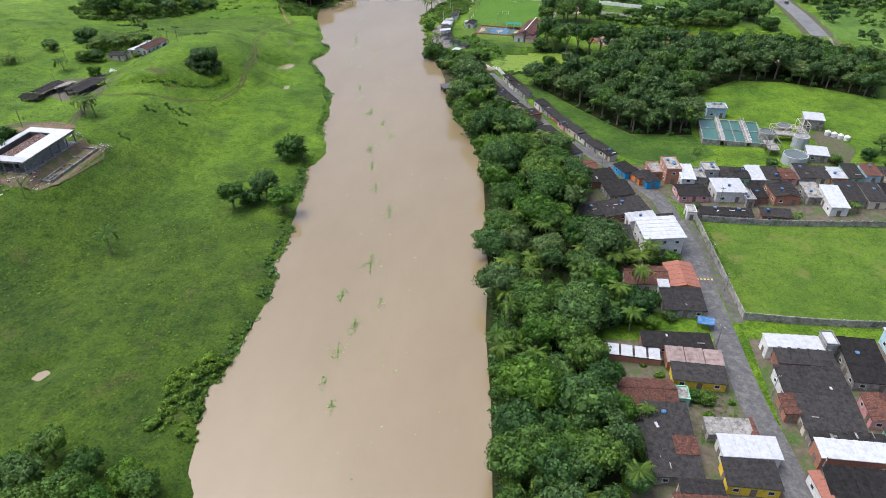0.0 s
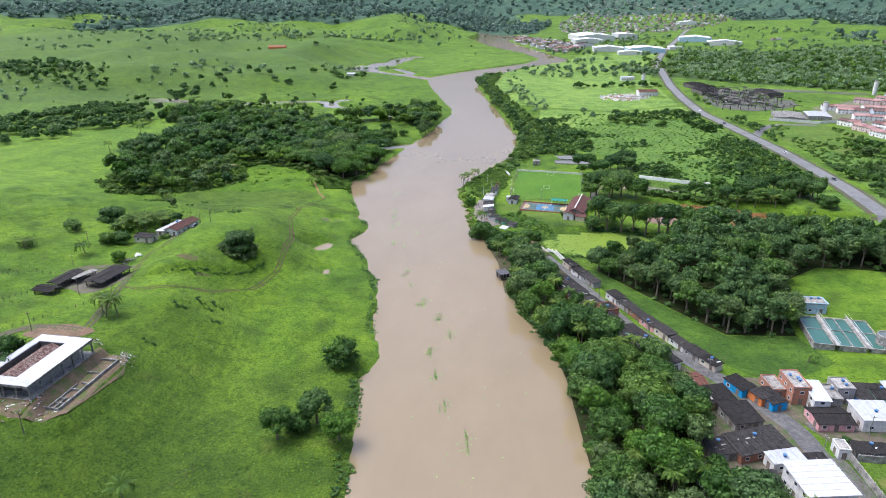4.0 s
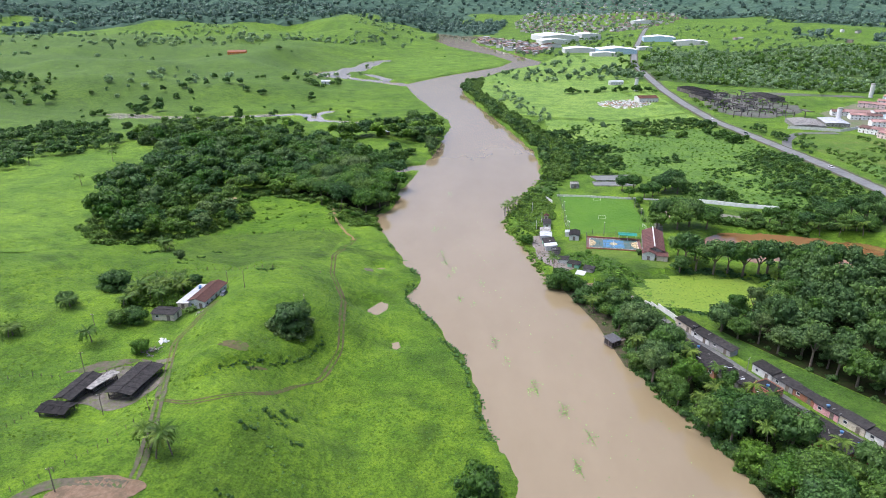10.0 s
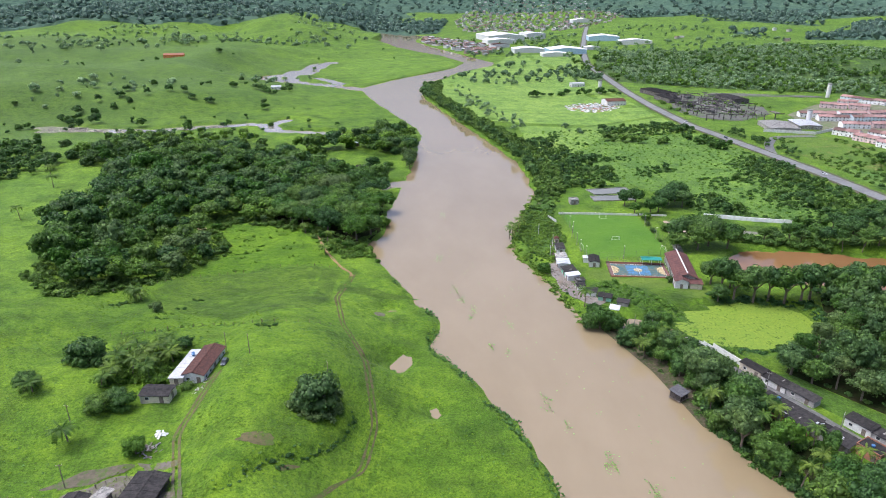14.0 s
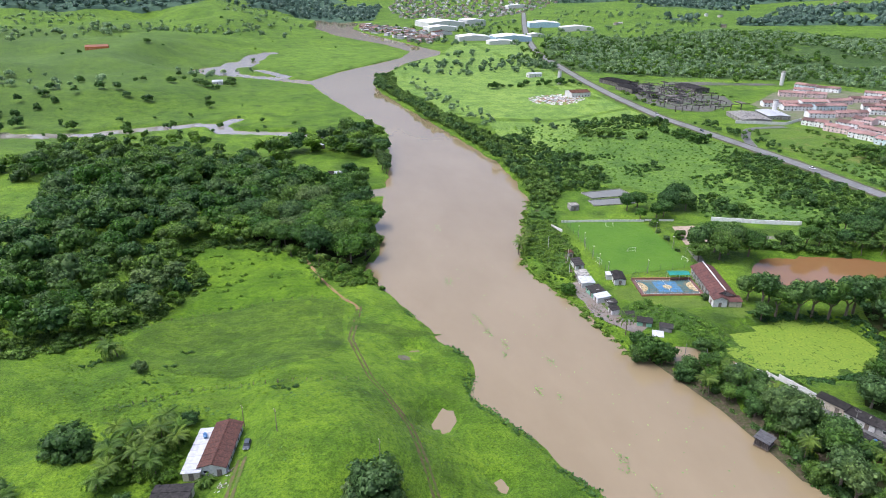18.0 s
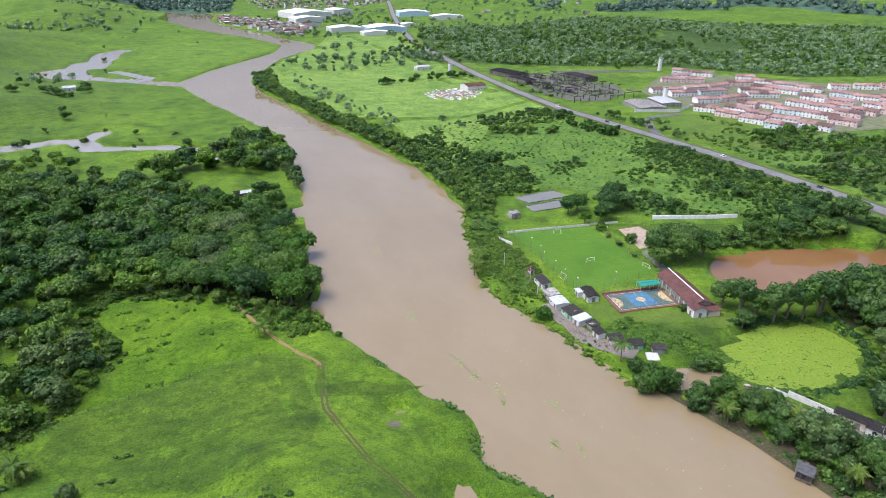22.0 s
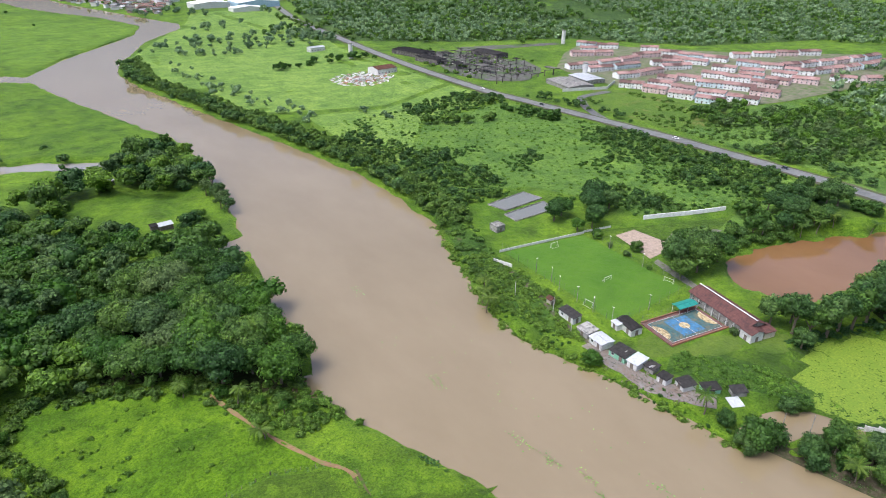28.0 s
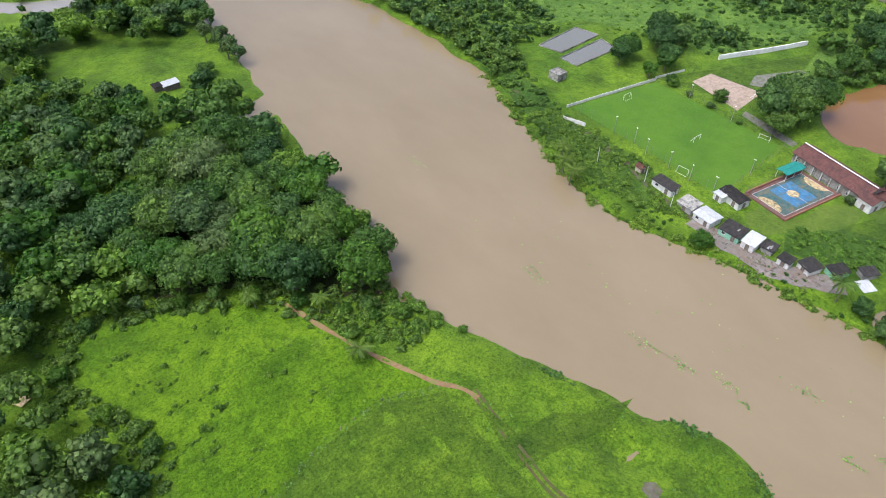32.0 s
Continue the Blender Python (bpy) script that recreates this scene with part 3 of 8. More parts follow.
BUSHES = [crown_shape(1.7, 1.5, 0.1, 9, 170, 0.29, seed=90), crown_shape(1.2, 0.9, 0.05, 6, 110, 0.23, seed=91), crown_shape(2.5, 1.7, 0.1, 12, 260, 0.33, seed=92), crown_shape(1.9, 0.9, 0.05, 9, 170, 0.26, seed=93)]

CROWN_LABEL = {3: "tall slender tree with grey-green leaves", 0: "broadleaf tree with a dense green crown", 1: "dark green broadleaf tree with a heavy crown", 2: "bright green leafy tree"}
MODELS = {}


def broad_tree(x, y, kind, leaf, scale=1.0, label="", category="tree", group="trees"):
    """One tree as a thing: a trunk with limbs and a crown."""
    key = (kind, leaf)
    m = pose(x, y, lie(x, y), 0, 0, rng.uniform(0, 360)) @ Matrix.Diagonal((scale, scale, scale * rng.uniform(0.9, 1.12), 1))
    if key not in MODELS:
        t = thing("tree", 0, 0, 0, 0, CROWN_LABEL[leaf], "tree", group)
        k = KINDS[kind]
        part("trunk", trunk_mesh(0.2 + 0.03 * k[0], k[2] + k[1] * 0.45, k[0] * 0.5, kind), BARK, t)
        tri_quads("crown", *SHAPES[kind], LEAF[leaf], t)
        MODELS[key] = t
        ob = t
    else:
        ob = copy_thing(MODELS[key], m)
    ob.matrix_basis = m
    if label:
        ob["label"] = label
    ob["group"] = group
    return ob


def frond_shape(length, g, droop):
    """One palm frond along +x: two folded blades with saw-toothed edges on a bowed rib."""
    v, f = [], []
    n = 9
    for k in range(n + 1):
        s = k / n
        x, z = length * s * (1 - 0.28 * droop * s), length * (0.55 * s - droop * s * s)
        w = length * 0.125 * math.sin(math.pi * (0.1 + 0.86 * s)) ** 0.7
        for e, back in ((w, 0.10), (w * 0.45, 0.02)):
            v += [(x, 0, z), (x + back * length, e, z - e * 0.6), (x + back * length, -e, z - e * 0.6)]
    for k in range(n):
        p, q, r = 6 * k, 6 * k + 3, 6 * k + 6
        for s in (1, 2):
            f += [(p, p + s, q + s, q), (q, q + s, r, r)] if False else [(p, p + s, q + s, r)]
    return np.array(v), np.array(f)


def palm_crown(fronds, length, seed):
    g = random.Random(seed)
    vs, fs, n = [], [], 0
    for k in range(fronds):
        v, f = frond_shape(length * g.uniform(0.8, 1.1), g, g.uniform(0.35, 1.45))
        a = k * math.tau * 0.382 + g.uniform(-0.2, 0.2)
        c, s = math.cos(a), math.sin(a)
        v = v @ np.array([[c, s, 0], [-s, c, 0], [0, 0, 1]])
        vs.append(v)
        fs.append(f + n)
        n += len(v)
    return np.concatenate(vs), np.concatenate(fs)


PALMS = {}


def palm(x, y, tall=7.0, length=2.9, label="coconut palm with drooping fronds", group="palms"):
    key = (round(tall), round(length * 2))
    m = pose(x, y, lie(x, y), rng.uniform(-5, 5), rng.uniform(-5, 5), rng.uniform(0, 360))
    if key not in PALMS:
        t = thing("palm_tree", 0, 0, 0, 0, label, "palm", group)
        bm = bmesh.new()
        last = Vector((0, 0, -0.5))
        for k in range(1, 6):
            nxt = Vector((0.05 * k * k, 0, tall * k / 5))
            rod(bm, last, nxt, 0.24 - 0.022 * k, 0.22 - 0.022 * k, 7)
            last = nxt
        part("trunk", bm, BARK, t)
        v, f = palm_crown(28, length, len(PALMS) + 3)
        raw("fronds", v + np.array([1.25, 0, tall]), f, FROND, t)
        PALMS[key] = t
        t.matrix_basis = m
        return t
    ob = copy_thing(PALMS[key], m)
    ob["label"] = label
    return ob


def scatter(poly, gap, seed, clear=None, edge=0.0, tries=None):
    """Spots inside an outline, at least gap apart."""
    g = np.random.default_rng(seed)
    a = np.array(poly, float)
    (x0, y0), (x1, y1) = a.min(0), a.max(0)
    n = tries or int((x1 - x0) * (y1 - y0) / (gap * gap) * 3.0)
    n = min(n, 100000)
    x, y = g.uniform(x0, x1, n), g.uniform(y0, y1, n)
    ok = inside(x, y, poly)
    ok &= shore(x, y) > edge
    if clear is not None:
        ok &= clear(x, y)
    cells, out = {}, []
    for px, py in zip(x[ok], y[ok]):
        i, j = int(px // gap), int(py // gap)
        if any((px - qx) ** 2 + (py - qy) ** 2 < gap * gap for di in (-1, 0, 1) for dj in (-1, 0, 1) for qx, qy in cells.get((i + di, j + dj), ())):
            continue
        cells.setdefault((i, j), []).append((px, py))
        out.append((px, py))
    return out


def woods(name, spots, shapes, material, label, category, lo=0.8, hi=1.25, seed=1, sink=0.0, tall=1.0):
    """Many plants as one mesh."""
    g = np.random.default_rng(seed)
    if not len(spots):
        return None
    a = np.array(spots)
    z = height(a[:, 0], a[:, 1])
    vs, fs, n = [], [], 0
    for (x, y), h in zip(a, z):
        v, f = shapes[g.integers(len(shapes))]
        s, t = g.uniform(lo, hi), g.uniform(0, math.tau)
        c, q = math.cos(t) * s, math.sin(t) * s
        w = v @ np.array([[c, q, 0], [-q, c, 0], [0, 0, s * tall * g.uniform(0.85, 1.15)]])
        vs.append(w + np.array([x, y, h - sink]))
        fs.append(f + n)
        n += len(v)
    return tagged(tri_quads(name, np.concatenate(vs), np.concatenate(fs), material), label, category, "", "stuff")


SPECIES = ((0, 0.42, "green broadleaf trees"), (1, 0.2, "dark green broadleaf trees"), (2, 0.2, "bright green leafy trees"), (3, 0.18, "greyish green trees"))


def mixed_woods(name, spots, shapes, place, category, lo, hi, seed, sink=0.0, tall=1.0, species=SPECIES):
    """A wood of several kinds of tree, kind by kind."""
    g = np.random.default_rng(seed)
    pick = g.choice(len(species), len(spots), p=[s[1] for s in species])
    for k, (leaf, _, words) in enumerate(species):
        woods(name, [p for p, q in zip(spots, pick) if q == k], shapes, LEAF[leaf], words + " " + place, category, lo, hi, seed * 10 + k, sink, tall)


def along(line, gap, width, seed):
    """Loose spots beside a line."""
    g = np.random.default_rng(seed)
    out = []
    for (ax, ay), (bx, by) in zip(line, line[1:]):
        n = max(1, int(math.hypot(bx - ax, by - ay) / gap))
        for k in range(n):
            s = (k + g.uniform(0, 1)) / n
            out.append((ax + (bx - ax) * s + g.normal(0, width), ay + (by - ay) * s + g.normal(0, width)))
    return out

# ---- woods and hedges, by stretch ----
STREAM_WOOD = [(-300, 716), (-277, 724), (-252, 716), (-242, 690), (-245, 648), (-278, 626), (-330, 640), (-350, 690)]
FOREST = [(-262, 384), (-284, 405), (-290, 430), (-314, 474), (-298, 484), (-310, 556), (-366, 612), (-330, 632), (-290, 648), (-256, 652), (-222, 640), (-204, 655), (-176, 672), (-140, 700), (-128, 735), (-112, 690), (-116, 640), (-140, 636), (-172, 660), (-190, 640), (-185, 612),
          (-155, 582), (-135, 568), (-134, 530), (-134, 470), (-142, 452), (-155, 453), (-166, 466), (-180, 476), (-196, 484), (-216, 490), (-228, 488), (-232, 470), (-224, 448), (-217, 432), (-224, 412), (-230, 400), (-248, 388)]
NEAR_FOREST = [(-135, 524), (-134, 470), (-142, 452), (-155, 453), (-166, 466), (-180, 476), (-196, 484), (-200, 516), (-160, 545)]


def outside_near(x, y):
    return ~inside(x, y, NEAR_FOREST)


near = scatter(NEAR_FOREST, 7.8, 11, edge=1.0)
for k, (x, y) in enumerate(near):
    broad_tree(x, y, (1, 3, 0, 1, 3)[k % 5], (0, 2, 0, 1, 0, 3, 0)[k % 7], rng.uniform(1.0, 1.75), group="riverside forest")
spots = scatter(FOREST, 6.6, 12, outside_near, 1.0)
front = [p for p in spots if p[1] < 500 and p[0] > -252]
middle_wood = [p for p in spots if p not in front and p[1] < 600]
back_wood = [p for p in spots if p[1] >= 600]
mixed_woods("forest", front, LIGHT, "of a dense wood beside a clearing", "forest", 0.85, 1.35, 31)
mixed_woods("forest", middle_wood, LIGHT, "in a dense riverside forest", "forest", 1.1, 1.65, 2)
mixed_woods("forest", back_wood, LIGHT, "at the far side of a forest", "forest", 1.0, 1.5, 3)

mixed_woods("forest", scatter(STREAM_WOOD, 8.0, 17), LIGHT, "beside a flooded stream", "forest", 0.6, 0.95, 33)

STRIP = [(3, 40), (0, 75), (-2, 104), (-5, 130), (-6, 157), (-9, 190), (-12, 223), (-17, 250), (-26, 268), (-31, 285), (-30, 300), (-24, 312), (-12, 292), (-3, 262), (12, 238), (20, 222), (24, 200), (18, 180),
         (28, 165), (30, 150), (40, 140), (16, 127), (24, 113), (26, 95), (24, 60)]
for k, (x, y) in enumerate(scatter(STRIP, 5.5, 13, edge=-3.0)):
    if k % 5 == 4:
        palm(x, y, rng.uniform(7, 9), 4.0)
    else:
        broad_tree(x, y, (0, 4, 2, 1, 0)[k % 5], (0, 1, 0, 3, 1, 2, 0)[k % 7], rng.uniform(1.0, 1.6), group="riverside trees")
GROVE = [(6, 312), (12, 319), (26, 327), (39, 336), (45, 350), (53, 366), (72, 372), (110, 360), (140, 352), (172, 330), (160, 300), (128, 318), (104, 322), (78, 302), (72, 258), (47, 256), (29, 279), (16, 298)]
grove = scatter(GROVE, 4.7, 14)
edge_trees = [p for p in grove if to_line(np.array([p[0]]), np.array([p[1]]), GROVE, True)[0] < 7.5 and p[1] < 345]
inner = [p for p in grove if p not in edge_trees]
for k, (x, y) in enumerate(edge_trees):
    broad_tree(x, y, (5, 0, 2, 5, 0)[k % 5], (3, 0, 3)[k % 3], rng.uniform(1.15, 1.55), "tall tree at the edge of a grove", group="grove trees")
mixed_woods("grove", inner, [LIGHT[5], LIGHT[2], LIGHT[0]], "in a dense grove", "grove", 0.95, 1.35, 32, 0, 1.3, species=((3, 0.62, "grey-green slender trees"), (1, 0.26, "dark green trees"), (0, 0.12, "green broadleaf trees")))
woods("undergrowth", scatter(STRIP, 3.8, 15, edge=-2.0), BUSHES, LEAF[0], "dense undergrowth below riverside trees", "bushes", 0.9, 1.7, 4)
woods("undergrowth", scatter(GROVE, 5.5, 16), SHRUBS, LEAF[1], "bushes under the grove", "bushes", 0.8, 1.5, 5)

# ---- houses ----


def shared(name, bm, material):
    me = bpy.data.meshes.new(name)
    bm.to_mesh(me)
    bm.free()
    me.materials.append(material)
    return me


def ring(w, h, t, deep):
    """A frame round an opening, standing out of a wall that faces -y."""
    return boxes((-w / 2, w / 2, -deep, 0.02, h - t, h), (-w / 2, w / 2, -deep - 0.04, 0.02, 0, t), (-w / 2, -w / 2 + t, -deep, 0.02, t, h - t), (w / 2 - t, w / 2, -deep, 0.02, t, h - t))


FRAME_ME = shared("window", ring(1.3, 1.1, 0.12, 0.07), WHITE)
PANE_ME = shared("pane", boxes((-0.53, 0.53, -0.03, 0.0, 0.12, 0.98)), GLASS)
DOOR_ME = shared("door", boxes((-0.5, 0.5, -0.06, 0.0, 0, 2.05), (-0.6, -0.5, -0.09, 0.0, 0, 2.15), (0.5, 0.6, -0.09, 0.0, 0, 2.15), (-0.6, 0.6, -0.09, 0.0, 2.05, 2.15)), WOOD)


def hung(name, me, parent, m, label=""):
    ob = new(name, me)
    ob.parent = parent
    ob.matrix_basis = m
    return tagged(ob, label)


def sheets(bm, a, b, c, d, n, thick=0.1, rise=0.07):
    """Roofing between edge a-b and edge c-d: one stepped skin of n overlapping sheets, with a thickness."""
    a, b, c, d = (Vector(p) for p in (a, b, c, d))
    rows = []
    for k in range(n):
        up = Vector((0, 0, rise if k % 2 else 0))
        for f in (k / n, (k + 1) / n):
            rows.append([bm.verts.new(p) for p in (a.lerp(b, f) + up, c.lerp(d, f) + up, c.lerp(d, f) - Vector((0, 0, thick)), a.lerp(b, f) - Vector((0, 0, thick)))])
    faces = [bm.faces.new(rows[0]), bm.faces.new(rows[-1][::-1])]
    for p, q in zip(rows, rows[1:]):
        for i in range(4):
            if i == 2 and (p[2].co - q[2].co).length < 1e-6:
                continue
            if (p[i].co - q[i].co).length + (p[(i + 1) % 4].co - q[(i + 1) % 4].co).length > 1e-6:
                faces.append(bm.faces.new((p[i], q[i], q[(i + 1) % 4], p[(i + 1) % 4])))
    bmesh.ops.remove_doubles(bm, verts=[v for r in rows for v in r], dist=1e-4)
    bmesh.ops.recalc_face_normals(bm, faces=bm.faces[:])


def roof_shape(kind, w, d, h, over, pitch):
    bm = bmesh.new()
    x, y = w / 2 + over, d / 2 + over
    n = max(4, int(2 * x / 1.05))
    m = max(4, int(2 * y / 1.05))
    if kind == "gable_x":
        e, r = h - over * pitch, h + d / 2 * pitch
        sheets(bm, (-x, -y, e), (x, -y, e), (-x, 0, r), (x, 0, r), n)
        sheets(bm, (x, y, e), (-x, y, e), (x, 0, r), (-x, 0, r), n)
        box(bm, -x, x, -0.18, 0.18, r + 0.02, r + 0.14)
    elif kind == "gable_y":
        e, r = h - over * pitch, h + w / 2 * pitch
        sheets(bm, (-x, y, e), (-x, -y, e), (0, y, r), (0, -y, r), m)
        sheets(bm, (x, -y, e), (x, y, e), (0, -y, r), (0, y, r), m)
        box(bm, -0.18, 0.18, -y, y, r + 0.02, r + 0.14)
    elif kind == "lean_y":
        sheets(bm, (-x, -y, h), (x, -y, h), (-x, y, h + d * pitch), (x, y, h + d * pitch), n)
    elif kind == "lean_x":
        sheets(bm, (-x, y, h), (-x, -y, h), (x, y, h + w * pitch), (x, -y, h + w * pitch), m)
    else:
        box(bm, -x, x, -y, y, h, h + 0.18)
    return bm


def wall_shape(kind, w, d, h, pitch):
    bm = bmesh.new()
    x, y, g = w / 2, d / 2, -1.0
    up = {"gable_x": (0, 0, d / 2 * pitch), "gable_y": (0, 0, w / 2 * pitch), "lean_y": (0, d * pitch, 0), "lean_x": (w * pitch, 0, 0)}.get(kind, (0, 0, 0))
    if kind == "gable_x":
        prof = [(-y, g), (y, g), (y, h), (0, h + up[2]), (-y, h)]
        ends = [[bm.verts.new((sx, p, z)) for p, z in prof] for sx in (-x, x)]
    elif kind == "gable_y":
        prof = [(-x, g), (x, g), (x, h), (0, h + up[2]), (-x, h)]
        ends = [[bm.verts.new((p, sy, z)) for p, z in prof] for sy in (y, -y)]
    elif kind == "lean_y":
        prof = [(-y, g), (y, g), (y, h + up[1]), (-y, h)]
        ends = [[bm.verts.new((sx, p, z)) for p, z in prof] for sx in (-x, x)]
    else:
        prof = [(-x, g), (x, g), (x, h + up[0]), (-x, h)]
        ends = [[bm.verts.new((p, sy, z)) for p, z in prof] for sy in (y, -y)]
    n = len(prof)
    bm.faces.new(ends[0])
    bm.faces.new(ends[1][::-1])
    for k in range(n):
        bm.faces.new((ends[0][k], ends[1][k], ends[1][(k + 1) % n], ends[0][(k + 1) % n]))
    for v in bm.verts:
        v.co.z -= 0.11 if v.co.z > 0 else 0
    bmesh.ops.recalc_face_normals(bm, faces=bm.faces[:])
    return bm


TANK = shared("water_tank", rod(rod(bmesh.new(), (0, 0, 0), (0, 0, 0.62), 0.4, 0.54, 12), (0, 0, 0.62), (0, 0, 0.75), 0.57, 0.36, 12), BLUE)
dice = random.Random(7)


def house(x, y, w, d, yaw, h, kind, roof, wall, label, storeys=1, tank=0, over=0.35, pitch=0.12, name="house", group="village houses", openings="swe", patches=0, z=None):
    t = thing(name, x, y, lie(x, y) if z is None else z, yaw, label, "house", group)
    part("wall", wall_shape(kind, w, d, h, pitch), wall, t)
    part("roof", roof_shape(kind, w, d, h, over, pitch), roof, t)
    if kind == "flat":
        b = boxes((-w / 2 - over, w / 2 + over, -d / 2 - over, -d / 2 - over + 0.2, h + 0.18, h + 0.55), (-w / 2 - over, w / 2 + over, d / 2 + over - 0.2, d / 2 + over, h + 0.18, h + 0.55),
                  (-w / 2 - over, -w / 2 - over + 0.2, -d / 2 - over + 0.2, d / 2 + over - 0.2, h + 0.18, h + 0.55), (w / 2 + over - 0.2, w / 2 + over, -d / 2 - over + 0.2, d / 2 + over - 0.2, h + 0.18, h + 0.55))
        part("parapet", b, wall, t)
    sides = {"s": (w, 0, d / 2), "n": (w, 180, d / 2), "e": (d, 90, w / 2), "w": (d, -90, w / 2)}
    for s in openings:
        length, turn, off = sides[s]
        n = max(1, int(length / 3.2))
        for lv in range(storeys):
            for k in range(n):
                u = (k + 0.5) / n * length - length / 2
                m = pose(0, 0, 0, 0, 0, turn) @ pose(u, -off, 0)
                if lv == 0 and k == n // 2:
                    hung("door", DOOR_ME, t, m)
                else:
                    wn = hung("window", FRAME_ME, t, m @ pose(0, 0, 0.95 + lv * h / storeys))
                    hung("pane", PANE_ME, wn, Matrix.Identity(4))
    top = h + (0.2 if kind == "flat" else max(w, d) * pitch * 0.25 + 0.15)
    for k in range(tank):
        hung("water_tank", TANK, t, pose(dice.uniform(-w, w) * 0.3, dice.uniform(-d, d) * 0.3, top), "blue plastic water tank")
    for k in range(patches):
        u, v = dice.uniform(-0.35, 0.35) * w, dice.uniform(-0.35, 0.35) * d
        a, e = dice.uniform(0.3, 1.0), dice.uniform(0.08, 0.3)
        b = boxes((-a, a, -e, e, 0.05, 0.1))
        bmesh.ops.transform(b, matrix=pose(u, v, top, 0, 0, dice.choice((0, 0, 90, dice.uniform(0, 180)))), verts=b.verts[:])
        part("loose_sheet", b, dice.choice((METAL, CONCRETE, CONCRETE)), t, "pale loose strip of roofing")
    return t


DARK, LOWDARK = "low village house with a blackened sheet roof", "single-storey house with dark fibre cement roofing"
# west side of the street
house(35.8, 89.8, 9.6, 8.6, 4, 2.9, "lean_y", FIBRE, CONCRETE, DARK, patches=2)
house(38.6, 92.6, 4.2, 3.6, 4, 3.6, "lean_y", TILE, BRICK, "brick house with a patch of clay tiles", pitch=0.2)
house(40, 83.3, 8, 2.6, 3, 3.0, "lean_y", FIBRE, PAINTS["cream"], "cream house with a dark roof")
house(39.5, 79.6, 10, 4, 3, 2.9, "gable_x", TILE, PAINTS["cream"], "low house with an old tile roof", pitch=0.3)
house(36, 99.7, 9.4, 8.6, 2, 2.9, "lean_y", FIBRE, CONCRETE, DARK, tank=1, patches=1)
house(31, 96.5, 4.5, 4, 2, 2.5, "lean_y", FIBRE, BRICK, "brick lean-to with a dark roof")
house(32.9, 107.8, 12.4, 8.2, 2, 3.0, "gable_x", TILE, PAINTS["grey"], "long house with a mottled old clay tile roof", pitch=0.32)
house(45.8, 115, 11.8, 5.0, -2, 2.8, "lean_y", FIBRE, PAINTS["yellow"], "yellow painted house with a dark roof", openings="se")
house(42.5, 126.0, 16.6, 4.6, 3, 2.8, "lean_y", FIBRE, BRICK, "long brick house with a dark sheet roof", patches=2)
house(40.8, 108.6, 3.2, 4, 0, 2.4, "flat", CONCRETE, PAINTS["green"], "small green walled yard house", openings="s", over=0.02)
house(38.5, 152.7, 11.6, 8.4, 3, 3.2, "gable_x", TILE, PAINTS["cream"], "old house with a dark brown tile roof", pitch=0.3)
house(48.6, 153.6, 7.6, 11.0, 3, 3.4, "gable_y", NEWTILE, PAINTS["orange"], "house with a bright orange tile roof", pitch=0.25)
house(47.1, 142.8, 10.4, 8.4, 2, 2.8, "lean_y", FIBRE, CONCRETE, "grey house with a blackened flat roof", patches=1)
house(42.6, 147.8, 2.4, 2.6, 2, 4.2, "lean_y", METAL, WHITE, "small white roof tower on a house", openings="s")
house(45.2, 173.7, 11.4, 11.6, 8, 6.0, "lean_x", METAL, WHITE, "two-storey white house with a broad metal roof", 2, over=0.6, pitch=0.04)
house(27.4, 174.3, 20.0, 7.4, 4, 2.8, "lean_y", FIBRE, CONCRETE, "long shed with a blackened fibre cement roof", patches=3)
house(36.4, 190.8, 15.6, 8.0, 22, 2.8, "lean_y", FIBRE, BRICK, "brick house with a patched dark roof", tank=1, patches=5)
house(41.6, 184.8, 9.0, 4.0, 17, 3.2, "lean_y", METAL, WHITE, "low house with a white sheet roof", tank=1)
house(49.6, 184.6, 5.2, 4.6, 12, 2.8, "lean_y", FIBRE, WHITE, "small corner house with a dark roof", patches=2)
house(26.2, 188.0, 7, 6, 14, 2.6, "lean_y", FIBRE, CONCRETE, DARK, tank=1, patches=3)
house(25.2, 220.4, 9.4, 7.0, 18, 2.7, "gable_x", TILE, BRICK, "brick house with a brown tile roof", pitch=0.22, patches=1)
house(29.8, 211.8, 12.4, 7.4, 18, 2.8, "lean_y", FIBRE, BRICK, "brick house with a dark slab roof", patches=3)
house(36.1, 203.6, 8.8, 8.6, 17, 2.6, "lean_y", FIBRE, CONCRETE, DARK, patches=1)
# north side of the junction
house(40.4, 219.8, 4.6, 7.6, 28, 2.9, "lean_x", FIBRE, PAINTS["blue"], "bright blue painted corner house", openings="sw")
house(44.2, 215.6, 3.2, 7.8, 28, 2.9, "lean_x", FIBRE, PAINTS["orange"], "orange painted house with a dark roof", openings="w")
house(47.9, 213.8, 5.0, 8.2, 20, 2.9, "gable_y", FIBRE, PAINTS["blue"], "blue painted house with a dark gabled roof", openings="sw")
house(51.2, 221.4, 4.6, 8.5, 8, 2.6, "flat", CONCRETE, BRICK, "unroofed bare brick house under construction", over=0.0)
house(56.2, 219.0, 5.2, 10.0, 4, 5.8, "flat", CONCRETE, BRICK, "three-storey unfinished brick house with roof tanks", 2, 3, 0.05)
house(60.8, 214.7, 4.6, 9.2, 2, 4.6, "lean_y", METAL, WHITE, "white house with a pale metal roof", 2)
house(65.2, 215.8, 4.2, 7.8, 2, 4.0, "flat", CONCRETE, CONCRETE, "grey two-storey concrete house", 1, 1, 0.05)
